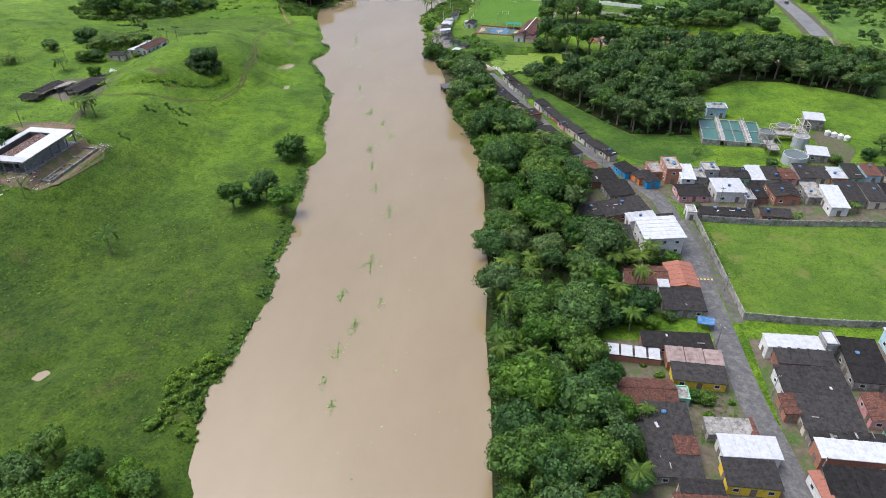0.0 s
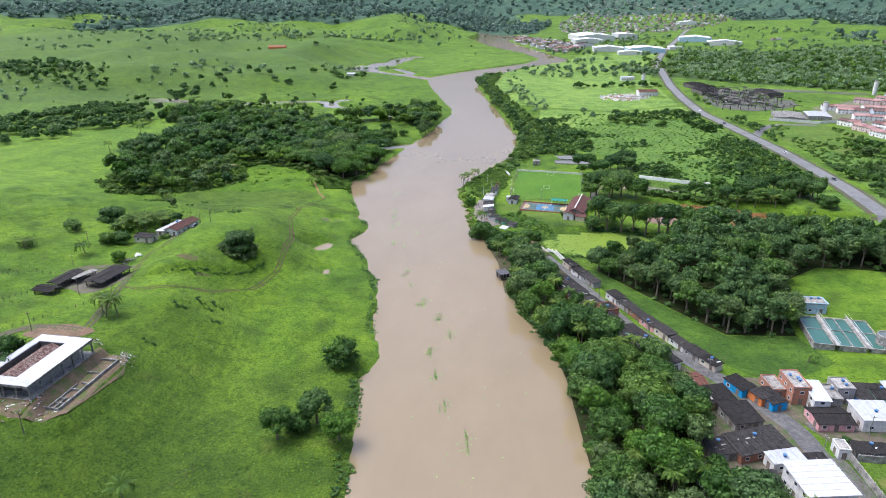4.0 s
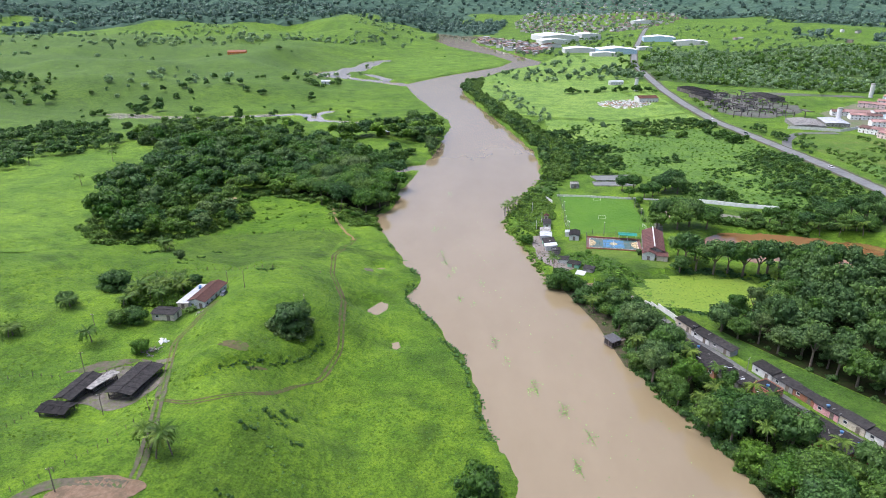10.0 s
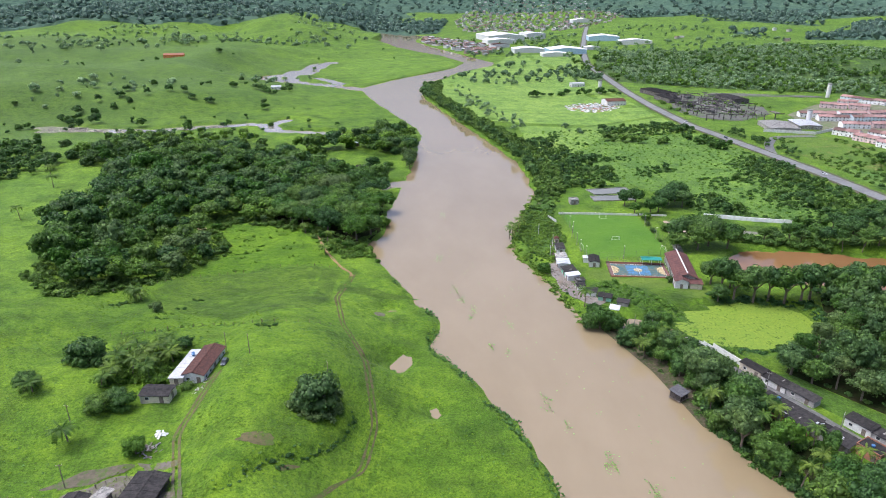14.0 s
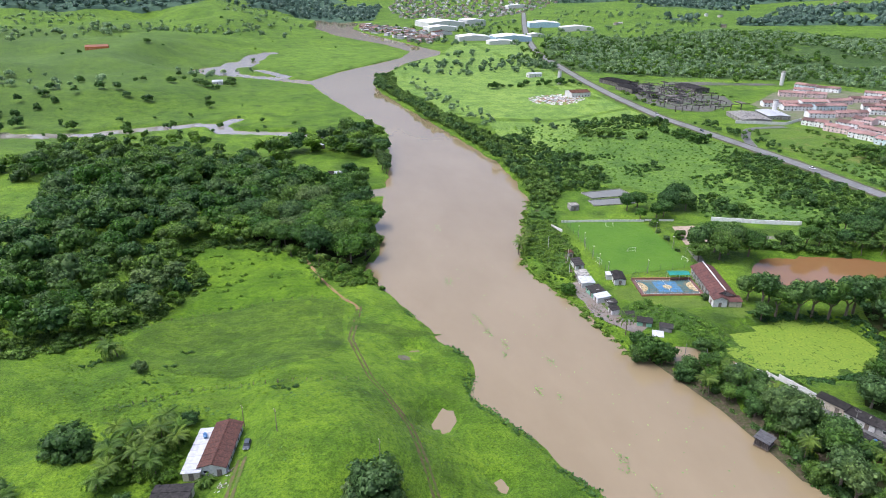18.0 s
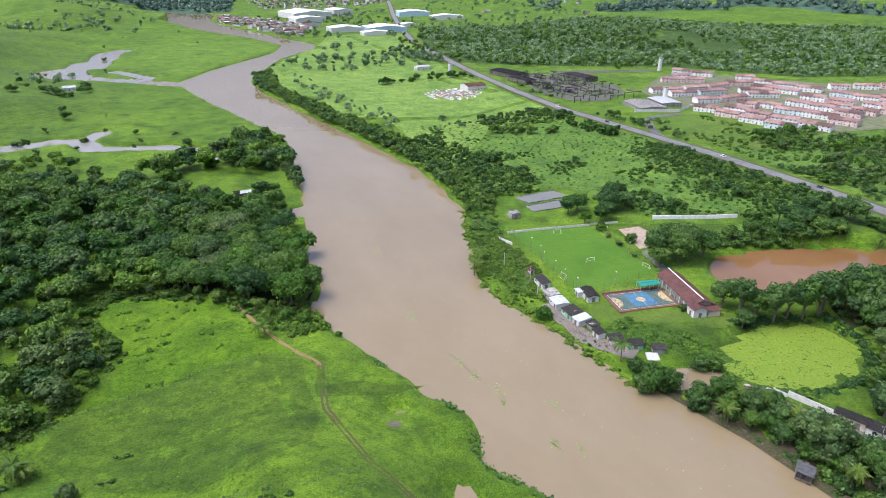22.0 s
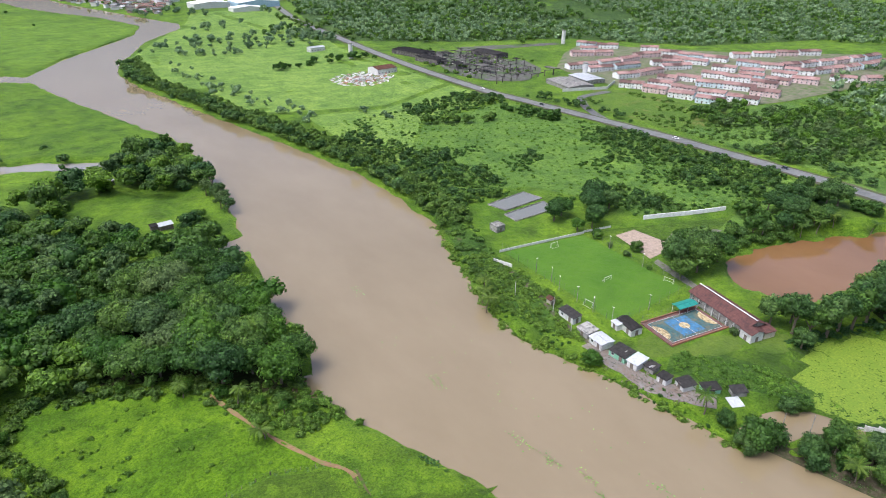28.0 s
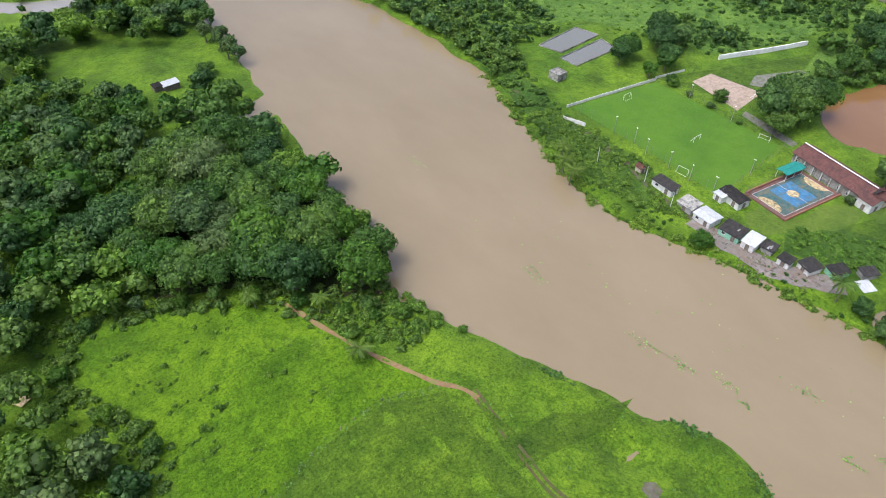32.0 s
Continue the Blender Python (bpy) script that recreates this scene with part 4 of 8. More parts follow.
house(69.9, 219.4, 5.2, 6.2, 4, 5.0, "flat", CONCRETE, PAINTS["grey"], "unfinished grey house with a cluttered terrace", 2, 2, 0.05)
house(61.4, 205.8, 10.2, 8.0, 6, 2.6, "gable_x", FIBRE, PAINTS["pink"], "pink house with a dark gabled roof", pitch=0.2)
house(73.6, 207.2, 9.6, 8.6, 4, 4.2, "lean_y", METAL, WHITE, "white house with a bright white roof", 1, 1, 0.5, 0.05)
house(79.5, 203.6, 2.6, 7.6, 4, 3.0, "flat", CONCRETE, PAINTS["grey"], "narrow grey house with a roof terrace", tank=1)
house(83.2, 206.2, 4.4, 8.6, 4, 2.8, "lean_y", FIBRE, BRICK, "brick house with a dark roof and a tank", tank=1, patches=1)
house(91.7, 206.6, 8.4, 10.2, 3, 3.4, "gable_y", FIBRE, BRICK, "brick house with a black gabled roof", tank=1, pitch=0.2)
house(100.6, 206.0, 4.8, 8.4, 3, 3.0, "lean_y", CONCRETE, CONCRETE, "grey house with a pale worn roof", tank=1)
house(105.6, 200.4, 5.4, 12.2, 0, 3.4, "lean_y", METAL, WHITE, "long house with a white metal roof")
house(111.9, 204.8, 7.0, 11.4, 0, 3.0, "lean_y", FIBRE, CONCRETE, DARK, tank=1, patches=1)
house(118.9, 204.2, 5.6, 10.4, 2, 3.0, "lean_y", FIBRE, PAINTS["cream"], LOWDARK, tank=1)
house(125.6, 203.5, 6.4, 10.8, 2, 3.0, "lean_y", FIBRE, WHITE, LOWDARK, patches=2)
house(133.0, 204.0, 6.6, 10.8, 2, 3.2, "gable_y", TILE, WHITE, "white house with a clay tile roof", pitch=0.25)
house(69.8, 191.9, 16.4, 4.0, 0, 2.5, "lean_y", FIBRE, CONCRETE, "long low shed built along a wall", tank=2, patches=3)
house(58.6, 191.8, 3.0, 4.4, 0, 2.8, "flat", CONCRETE, WHITE, "small white gate house", over=0.02)
house(85.5, 192.2, 9.4, 4.4, 0, 2.5, "lean_y", FIBRE, BRICK, "low brick shed with a dark roof", tank=1)
ROWS_N = [(75.5, "blue"), (80.6, "green"), (86.0, "grey"), (91.4, "cream"), (96.8, "pink"), (102.4, "grey"), (108.0, "cream"), (113.2, "orange"), (118.6, "green"), (124.6, "pale_blue"), (131.0, "cream"), (137.4, "grey")]
for k, (x, c) in enumerate(ROWS_N):
    house(x, 219.0 + 0.03 * (x - 75), 5.0, 7.4 + 0.8 * (k % 3), 3, 2.7 + 0.5 * (k % 4 == 1), ("lean_y", "gable_x", "lean_y")[k % 3], (FIBRE, FIBRE, METAL, FIBRE, TILE)[k % 5], PAINTS[c],
          "narrow row house with a %s front" % c.replace("_", " "), tank=(k % 2), patches=k % 3)
# south end, both sides
house(48.8, 99.4, 9.0, 3.8, 3, 2.8, "lean_y", CONCRETE, CONCRETE, "lean-to with a worn corrugated roof")
house(53.4, 100.0, 1.6, 4.2, 3, 2.6, "lean_x", TILE, CONCRETE, "narrow porch with clay tiles", pitch=0.3, openings="")
house(51.6, 94.0, 11.4, 5.0, 2, 3.4, "lean_y", METAL, WHITE, "house with a pale blue-white metal roof", pitch=0.06)
house(50.4, 87.6, 10.0, 6.2, 0, 3.0, "lean_y", FIBRE, PAINTS["yellow"], "yellow fronted house with a black roof", pitch=0.05)
house(71.1, 127.2, 14.6, 4.4, 1, 4.2, "lean_y", METAL, WHITE, "two-storey house with a pale roof terrace", 1, 0, 0.2, 0.05)
house(78.2, 127.4, 2.6, 4.6, 1, 5.6, "flat", METAL, CONCRETE, "small roof room with slatted panels", over=0.2, openings="s")
house(71.6, 122.4, 12.8, 4.6, 0, 3.6, "lean_y", FIBRE, BRICK, "bare brick house with a black roof")
house(70.9, 114.2, 14.4, 9.0, 2, 2.9, "lean_y", FIBRE, WHITE, "wide house with a blackened corrugated roof", patches=2)
house(71.3, 105.0, 12.2, 8.8, -2, 2.9, "lean_y", FIBRE, PAINTS["cream"], DARK, patches=3)
house(63.6, 107.4, 2.6, 5.6, 0, 2.8, "lean_x", TILE, BRICK, "narrow lean-to with reddish tiles", pitch=0.25)
house(85.0, 122.6, 8.2, 13.4, -2, 2.9, "lean_y", FIBRE, CONCRETE, DARK, tank=1, patches=2)
house(72.4, 94.6, 14.6, 4.6, 0, 4.2, "lean_y", METAL, BRICK, "brick hall with a long white roof", pitch=0.05, over=0.25)
house(70.6, 86.8, 12.4, 6.8, -1, 3.4, "lean_y", FIBRE, CONCRETE, "house with a broad black roof")
house(63.2, 85.0, 1.6, 8.6, 6, 3.2, "lean_x", NEWTILE, WHITE, "narrow white front with red tiles", pitch=0.2, openings="w")
house(83.6, 108.2, 6.6, 7.6, -4, 2.9, "gable_y", TILE, PAINTS["pink"], "pink house with a red tile roof", pitch=0.25)
house(73.0, 99.3, 15.0, 2.4, 0, 2.6, "lean_y", FIBRE, CONCRETE, "narrow lean-to shed with debris on top", patches=4)
house(84.0, 99.2, 6.0, 5.2, 0, 2.8, "lean_y", FIBRE, PAINTS["green"], "green yard house with a dark roof", tank=1, patches=2)
house(96.5, 128.5, 6.0, 9.5, 0, 4.6, "gable_y", METAL, PAINTS["pale_blue"], "pale blue house with a white roof", 1, pitch=0.12)
house(97.0, 116.5, 9.0, 9.5, 0, 3.0, "lean_y", FIBRE, CONCRETE, DARK, patches=2)
house(93.5, 104.5, 9.0, 8.5, 0, 3.0, "gable_x", TILE, BRICK, "brick house with an old tile roof", pitch=0.25, tank=1)
house(90.0, 88.0, 14.0, 9.0, 0, 3.0, "lean_y", FIBRE, CONCRETE, DARK, patches=2)
house(40.5, 69.0, 11, 8, 2, 3.0, "lean_y", FIBRE, CONCRETE, DARK)
house(72.0, 72.0, 13, 9, 0, 3.0, "lean_y", FIBRE, BRICK, "brick house with a dark roof")

# the row of open sheds with white and striped panels
shed_row = thing("shed_row", 27.1, 121.9, lie(27, 122), -4, "long shed roofed in white sheet panels", "shed", "village houses")
part("wall", boxes((-11.3, 11.3, -1.5, -1.3, -0.6, 2.4), (-11.3, 11.3, 1.3, 1.5, -0.6, 2.6)), BRICK, shed_row)
for k in range(7):
    bm = bmesh.new()
    sheets(bm, (-11.3 + k * 3.25, -1.8, 2.45), (-8.6 + k * 3.25, -1.8, 2.45), (-11.3 + k * 3.25, 1.8, 2.85), (-8.6 + k * 3.25, 1.8, 2.85), 3, 0.06, 0.03)
    part("roof_panel", bm, METAL, shed_row)
part("roof", roof_shape("lean_y", 22.6, 3.0, 2.2, 0.2, 0.12), FIBRE, shed_row)
STRIPED = mottled("striped_roof_sheet", (0.19, 0.14, 0.125), (0.34, 0.28, 0.26), 1.6, 0.8, (0.13, 0.08, 0.07), 0.5, 0, 0.1)
for k in range(3):
    house(41.3 + k * 4.5, 120.6 - 0.15 * k, 4.0, 5.0, -1, 2.9, "lean_y", STRIPED, BRICK, "open shed with a striped pinkish sheet roof", pitch=0.1, over=0.15, openings="s")

# riverside street: a row of small houses backing on the meadow
styles = ["WHITE", "cream", "grey", "WHITE", "cream", "pink", "BRICK", "grey"]
line = [(35.5, 229.5), (28, 241), (17, 262), (7, 283), (-1.5, 300), (-9, 316)]
k = 0
for (ax, ay), (bx, by) in zip(line, line[1:]):
    length = math.hypot(bx - ax, by - ay)
    yaw = math.degrees(math.atan2(by - ay, bx - ax)) - 90
    n = max(2, int(length / 6.6))
    for i in range(n):
        f = (i + 0.5) / n
        k += 1
        if k in (9,):
            continue
        s = styles[k % 8]
        house(ax + (bx - ax) * f + 1.9, ay + (by - ay) * f + 0.9, 3.2 + 0.5 * (k % 3), length / n - 0.1, yaw, 2.5 + 0.5 * (k % 4 == 0), "lean_x", FIBRE,
              {"WHITE": WHITE, "BRICK": BRICK}.get(s) or PAINTS[s], "small row house on the riverside street", tank=1 if k % 4 == 1 else 0, patches=k % 2, openings="w", pitch=0.08)
house(13.2, 246.6, 10.4, 17.0, 28, 2.7, "gable_y", FIBRE, BRICK, "large low house with a black tiled roof", pitch=0.12, patches=3, tank=2)
house(-7.5, 288.6, 8.0, 18.0, 26, 2.6, "lean_x", FIBRE, BRICK, "long riverside house with a blackened roof", patches=6, tank=1, pitch=0.05)
house(5.2, 259.6, 8.0, 8.6, 27, 2.6, "lean_x", FIBRE, BRICK, "brick house with a sagging black roof", patches=3, pitch=0.06)
house(-3.0, 280.6, 5.4, 7.0, 26, 2.5, "lean_x", FIBRE, CONCRETE, DARK, patches=2, pitch=0.06)
house(-13.6, 302.4, 5.4, 8.4, 27, 2.3, "lean_x", FIBRE, CONCRETE, "low shed with a blackened roof by the street", patches=3, pitch=0.05)
house(18.6, 238.4, 6.0, 7.4, 28, 2.6, "lean_x", FIBRE, BRICK, "dark roofed brick house under trees", patches=2, tank=1, pitch=0.06)
house(6.3, 269.4, 5.6, 6.6, 26, 2.8, "flat", FIBRE, BRICK, "square brick house with a flat roof", over=0.05, tank=1)
house(0.4, 274.6, 5.5, 7.0, 26, 2.4, "lean_x", FIBRE, CONCRETE, DARK, patches=3)
house(20.8, 231.5, 7.0, 6.2, 26, 2.6, "lean_x", FIBRE, WHITE, "small house under trees with a dark roof", patches=2)
house(-24.8, 334.4, 6.4, 5.4, -28, 1.8, "lean_y", FIBRE, CONCRETE, "half flooded shed with a grey roof", patches=2, openings="")
house(-20.0, 338.2, 3.4, 3.0, -28, 2.2, "flat", BRICK, BRICK, "roofless brick shed in the flood", openings="", over=0.0)


def wall_run(name, line, h, thick, material, label, gap=3.0, category="wall", pier=True):
    """A wall in panels between piers, following the ground."""
    t = thing(name, line[0][0], line[0][1], lie(*line[0]), 0, label, category)
    ox, oy, oz = t.location
    for (ax, ay), (bx, by) in zip(line, line[1:]):
        length = math.hypot(bx - ax, by - ay)
        n = max(1, round(length / gap))
        yaw = math.degrees(math.atan2(by - ay, bx - ax))
        s = length / n
        pm = shared("panel", boxes((0.1, s - 0.1, -thick / 2, thick / 2, -0.5, h)), material)
        qm = shared("pier", boxes((-0.14, 0.14, -thick / 2 - 0.06, thick / 2 + 0.06, -0.5, h + 0.12)), material)
        for k in range(n):
            x, y = ax + (bx - ax) * k / n, ay + (by - ay) * k / n
            m = pose(x - ox, y - oy, lie(x, y) - oz, 0, 0, yaw)
            hung("panel", pm, t, m)
            if pier:
                hung("pier", qm, t, m)
    return t


GUTTER = mottled("wet_roadside_earth", (0.06, 0.056, 0.05), (0.12, 0.115, 0.105), 0.7, 0.7, (0.06, 0.085, 0.03), 0.35, 0.3)
drape("gutter", [(61.2, 138), (60.2, 160), (58.6, 176), (57.4, 190)], 3.4, GUTTER, 0.13, "wet gutter strip beside a long wall", "gutter", 2.0, 0.15)
wall_run("field_wall", [(60, 190), (62.5, 139.5), (99, 138.5), (130, 138)], 2.4, 0.22, CONCRETE, "long weathered concrete wall round a field")
wall_run("field_wall", [(62, 189.2), (92, 188.4), (128, 187.5)], 2.2, 0.22, CONCRETE, "stained concrete wall behind sheds")
wall_run("white_wall", [(-18.5, 343), (-12.6, 334.5), (-8.2, 321.5), (-5, 312)], 2.2, 0.25, WHITE, "long whitewashed wall beside the street", 4.0)
patch("field", [(63.2, 188.5), (64, 141), (130, 140), (130, 186.5)], FIELD, 0.1, "walled field of rough yellowing grass", "field", 5)


def post(x, y, h, material, label, arm=0.0, name="utility_pole", category="pole", group="poles", lamp=False):
    t = thing(name, x, y, lie(x, y), dice.uniform(0, 180), label, category, group)
    part("pole", rod(bmesh.new(), (0, 0, -0.5), (0, 0, h), 0.14, 0.09, 8), material, t)
    if arm:
        part("crossarm", boxes((-arm, arm, -0.06, 0.06, h - 0.5, h - 0.36)), material, t)
        for u in (-0.8, 0.0, 0.8):
            part("insulator", rod(bmesh.new(), (u * arm, 0, h - 0.36), (u * arm, 0, h - 0.14), 0.06, 0.04, 6), WHITE, t)
    if lamp:
        part("lamp_head", boxes((-0.5, 0.5, -0.16, 0.16, h, h + 0.14)), WHITE, t, "white floodlight head")
    return t


for x, y in ((53.4, 190), (59.6, 166), (59.9, 150), (53.2, 128), (61.8, 112), (64.4, 90), (33, 226.5), (17.5, 250), (4, 280), (-6, 303), (70, 200.5), (96, 202)):
    post(x, y, 7.0, CONCRETE, "grey concrete utility pole with a crossarm", 0.8, group="street poles")
stall = thing("market_stall", 51.8, 135.2, lie(52, 135), -8, "stall under a bright blue tarpaulin", "stall")
part("canopy", roof_shape("lean_y", 4.0, 2.4, 2.1, 0.1, 0.15), BLUE, stall)
for sx in (-1.9, 1.9):
    for sy in (-1.1, 1.1):
        part("leg", rod(bmesh.new(), (sx, sy, -0.2), (sx, sy, 2.05), 0.05), WOOD, stall)
hump = thing("speed_hump", 55.9, 156.5, lie(55.9, 156.5) + 0.17, 2, "striped yellow and dark speed hump", "road marking")
YELLOW = mottled("yellow_road_paint", (0.55, 0.42, 0.08), (0.7, 0.55, 0.12), 2, 0.8)
for k in range(6):
    part("stripe", boxes((-2.9 + k, -2.4 + k, -0.35, 0.35, -0.02, 0.05)), YELLOW, hump)

# ---- sports ground ----
patch("pitch", [(-29.5, 485), (-33.5, 415.5), (9, 419), (12.5, 477)], LAWN, 0.14, "mown green football pitch", "pitch", 6)


def goal(x, y, yaw, w=4.0, h=2.1):
    t = thing("football_goal", x, y, lie(x, y) + 0.14, yaw, "white football goal with a net", "goal", "goals")
    for s in (-w / 2, w / 2):
        part("post", rod(bmesh.new(), (s, 0, 0), (s, 0, h), 0.07), WHITE, t)
        part("stay", rod(bmesh.new(), (s, 1.2, 0), (s, 0.1, h), 0.04), WHITE, t)
    part("crossbar", rod(bmesh.new(), (-w / 2, 0, h), (w / 2, 0, h), 0.07), WHITE, t)
    part("ground_bar", rod(bmesh.new(), (-w / 2, 1.2, 0.03), (w / 2, 1.2, 0.03), 0.04), WHITE, t)


goal(-12, 440, 0)
goal(7.6, 425, -80)
goal(-32.4, 431, 92)
goal(-8, 476, 180)
for x, y in ((-30.6, 463), (-31.4, 453), (-33.8, 446), (-33.8, 436), (-34.4, 427), (-34, 418), (-16, 415.8), (9.6, 440), (11, 460)):
    post(x, y, 6.5, CONCRETE, "slim floodlight mast beside the pitch", name="floodlight_mast", category="floodlight", group="pitch floodlights", lamp=True)
net = thing("pitch_fence", -33.6, 417, lie(-33, 417), 0, "tall thin netting fence on posts", "fence")
WIRE = mottled("green_fence_wire", (0.07, 0.09, 0.07), (0.14, 0.16, 0.14), 3, 0.6)
for (ax, ay), (bx, by), n in (((-34.6, 414.6), (-30.2, 486), 12), ((10.4, 418.4), (13.6, 478), 10), ((-34.6, 414.6), (9, 417), 7)):
    for k in range(n + 1):
        x, y = ax + (bx - ax) * k / n, ay + (by - ay) * k / n
        part("post", rod(bmesh.new(), (x + 33.6, y - 417, -0.5), (x + 33.6, y - 417, 4.2), 0.06, 0.06, 5), WIRE, net)
    for hz in (1.4, 2.8, 4.1):
        part("wire", rod(bmesh.new(), (ax + 33.6, ay - 417, hz), (bx + 33.6, by - 417, hz), 0.016, 0.016, 4), WIRE, net)
FRESH = mottled("fresh_whitewash", (0.78, 0.78, 0.77), (0.86, 0.86, 0.85), 0.7, 0.7, (0.6, 0.59, 0.57), 0.4)
wall_run("low_wall", [(-31, 486.6), (-8, 482), (14, 478.5)], 1.2, 0.2, WHITE, "low white wall with arched gaps", 2.2)
wall_run("low_wall", [(15, 479.5), (30, 476)], 1.0, 0.2, WHITE, "low white wall under trees", 2.2)
wall_run("path_wall", [(51, 473.5), (72, 465), (94, 456.5)], 2.2, 0.45, FRESH, "long pale wall along a meadow path", 4.0)
wall_run("low_wall", [(-38.6, 481.5), (-35.8, 472.5)], 1.6, 0.3, WHITE, "short white river wall", 3.0)

court = thing("sports_court", -14, 401, lie(-14, 401) + 0.15, -9, "blue and red painted sports court", "court")
CBLUE = mottled("worn_blue_court_paint", (0.03, 0.10, 0.20), (0.075, 0.21, 0.36), 0.9, 0.7, (0.09, 0.12, 0.11), 0.32)
CGREEN = mottled("worn_green_court_paint", (0.03, 0.07, 0.07), (0.06, 0.13, 0.13), 0.8, 0.7, (0.14, 0.12, 0.07), 0.3)
CRED = mottled("worn_red_court_paint", (0.11, 0.045, 0.038), (0.17, 0.075, 0.062), 0.8, 0.8, (0.15, 0.1, 0.09), 0.3)
CSAND = mottled("worn_yellow_court_paint", (0.3, 0.22, 0.09), (0.58, 0.48, 0.28), 1.1, 0.8, (0.10, 0.09, 0.05), 0.5)
part("slab", boxes((-13.6, 13.6, -7.8, 7.8, -0.6, 0.04)), CRED, court)
part("play_area", boxes((-12, 12, -6.5, 6.5, 0.03, 0.06)), CGREEN, court)
part("blue_area", boxes((-5.2, 5.2, -5.2, 5.2, 0.05, 0.075)), CBLUE, court)


def disc(r, z, squash=1.0, start=0.0, end=math.tau, cx=0.0, n=24):
    bm = bmesh.new()
    pts = [bm.verts.new((cx + r * math.cos(start + (end - start) * k / n) * squash, r * math.sin(start + (end - start) * k / n), z)) for k in range(n + (end - start < 6))]
    f = bm.faces.new(pts)
    bmesh.ops.recalc_face_normals(bm, faces=[f])
    if f.normal.z < 0:
        f.normal_flip()
    return bm


part("centre_circle", disc(2.0, 0.09), CSAND, court, "yellow centre circle")
part("end_circle", disc(4.6, 0.08, 0.72, -math.pi / 2, math.pi / 2, -12), CSAND, court, "pale half circle at the goal")
part("end_circle", disc(4.6, 0.08, 0.72, math.pi / 2, 3 * math.pi / 2, 12), CSAND, court, "pale half circle at the goal")
for u in (-12, -0.04, 11.92):
    part("line", boxes((u, u + 0.1, -6.5, 6.5, 0.08, 0.095)), WHITE, court)
for v in (-6.5, 6.4):
    part("line", boxes((-12, 12, v, v + 0.1, 0.08, 0.095)), WHITE, court)
for k in range(10):
    for v in (-7.7, 7.7):
        part("fence_post", rod(bmesh.new(), (-13.5 + k * 3, v, 0), (-13.5 + k * 3, v, 3.4), 0.05, 0.05, 5), WIRE, court)
for k in range(5):
    for u in (-13.5, 13.5):
        part("fence_post", rod(bmesh.new(), (u, -5.8 + k * 2.9, 0), (u, -5.8 + k * 2.9, 3.4), 0.05, 0.05, 5), WIRE, court)
for hz in (0.5, 1.5, 2.5, 3.4):
    for v in (-7.7, 7.7):
        part("rail", rod(bmesh.new(), (-13.5, v, hz), (13.5, v, hz), 0.03, 0.03, 4), WIRE, court)
    for u in (-13.5, 13.5):
        part("rail", rod(bmesh.new(), (u, -7.7, hz), (u, 7.7, hz), 0.03, 0.03, 4), WIRE, court)
part("kerb", boxes((-13.6, 13.6, 7.8, 8.1, -0.3, 0.7), (-13.6, 13.6, -8.1, -7.8, -0.4, 0.5)), BRICK, court)

RED_ROOF = mottled("brick_red_tiles", (0.075, 0.034, 0.029), (0.135, 0.06, 0.05), 1.4, 0.85, (0.06, 0.032, 0.03), 0.3, 0.4, 0.05)
club = house(4.5, 397, 9.0, 28, -13, 4.0, "gable_y", RED_ROOF, CONCRETE, "long club house with a brick-red tile roof", pitch=0.42, over=0.7, name="club_house", group="", openings="w")
part("ridge_cap", boxes((-0.25, 0.25, -14.6, 14.6, 6.2, 6.34)), WHITE, club, "white ridge cap")
for k in range(8):
    part("column", boxes((-5.1, -4.8, -13 + 3.6 * k, -12.7 + 3.6 * k, -0.2, 3.6)), WHITE, club)
house(-1.5, 382.5, 5.6, 5.0, -13, 3.6, "gable_y", RED_ROOF, WHITE, "white end room of a club house", pitch=0.4, name="club_annex", group="", openings="sw")
house(4.6, 381.0, 5.0, 4.4, -13, 2.7, "lean_y", RED_ROOF, PAINTS["cream"], "open porch with a red roof", pitch=0.15, name="club_porch", group="", openings="")
GREENSHEET = mottled("green_sheet", (0.02, 0.16, 0.13), (0.04, 0.24, 0.2), 1, 0.5)
canopy = thing("stand_canopy", -5.6, 407.6, lie(-5, 407), -9, "green sheet canopy over the stand", "canopy")
part("roof", roof_shape("gable_x", 9, 4.2, 3.2, 0.2, 0.2), GREENSHEET, canopy)
for sx in (-4.2, 0, 4.2):
    for sy in (-1.8, 1.8):
        part("post", rod(bmesh.new(), (sx, sy, -0.3), (sx, sy, 3.15), 0.08), WHITE, canopy)
house(-32.2, 411.4, 4.8, 8.6, -12, 2.7, "gable_y", FIBRE, WHITE, "small white changing house with a dark roof", group="", pitch=0.25)
house(-34.4, 414.4, 4.0, 3.4, -12, 2.4, "lean_x", METAL, WHITE, "white lean-to with a pale roof", group="", openings="w")
SAND = mottled("pale_sand", (0.28, 0.215, 0.165), (0.38, 0.30, 0.24), 0.8, 0.95, (0.22, 0.18, 0.13), 0.3, 0.3)
patch("sand_court", [(24.7, 468.3), (36.9, 467.7), (39, 445), (18.5, 443)], SAND, 0.16, "pale sand court with scuffed edges", "sand court", 5)
goal(33, 444.5, 0, 3, 2)
GREY_LANE = mottled("grey_earth", (0.12, 0.115, 0.10), (0.2, 0.19, 0.175), 0.8, 0.9, (0.08, 0.11, 0.03), 0.3, 0.3)
GRAVEL = mottled("grey_gravel", (0.11, 0.115, 0.11), (0.18, 0.185, 0.18), 2.5, 0.9, (0.14, 0.15, 0.14), 0.4, 0.4)
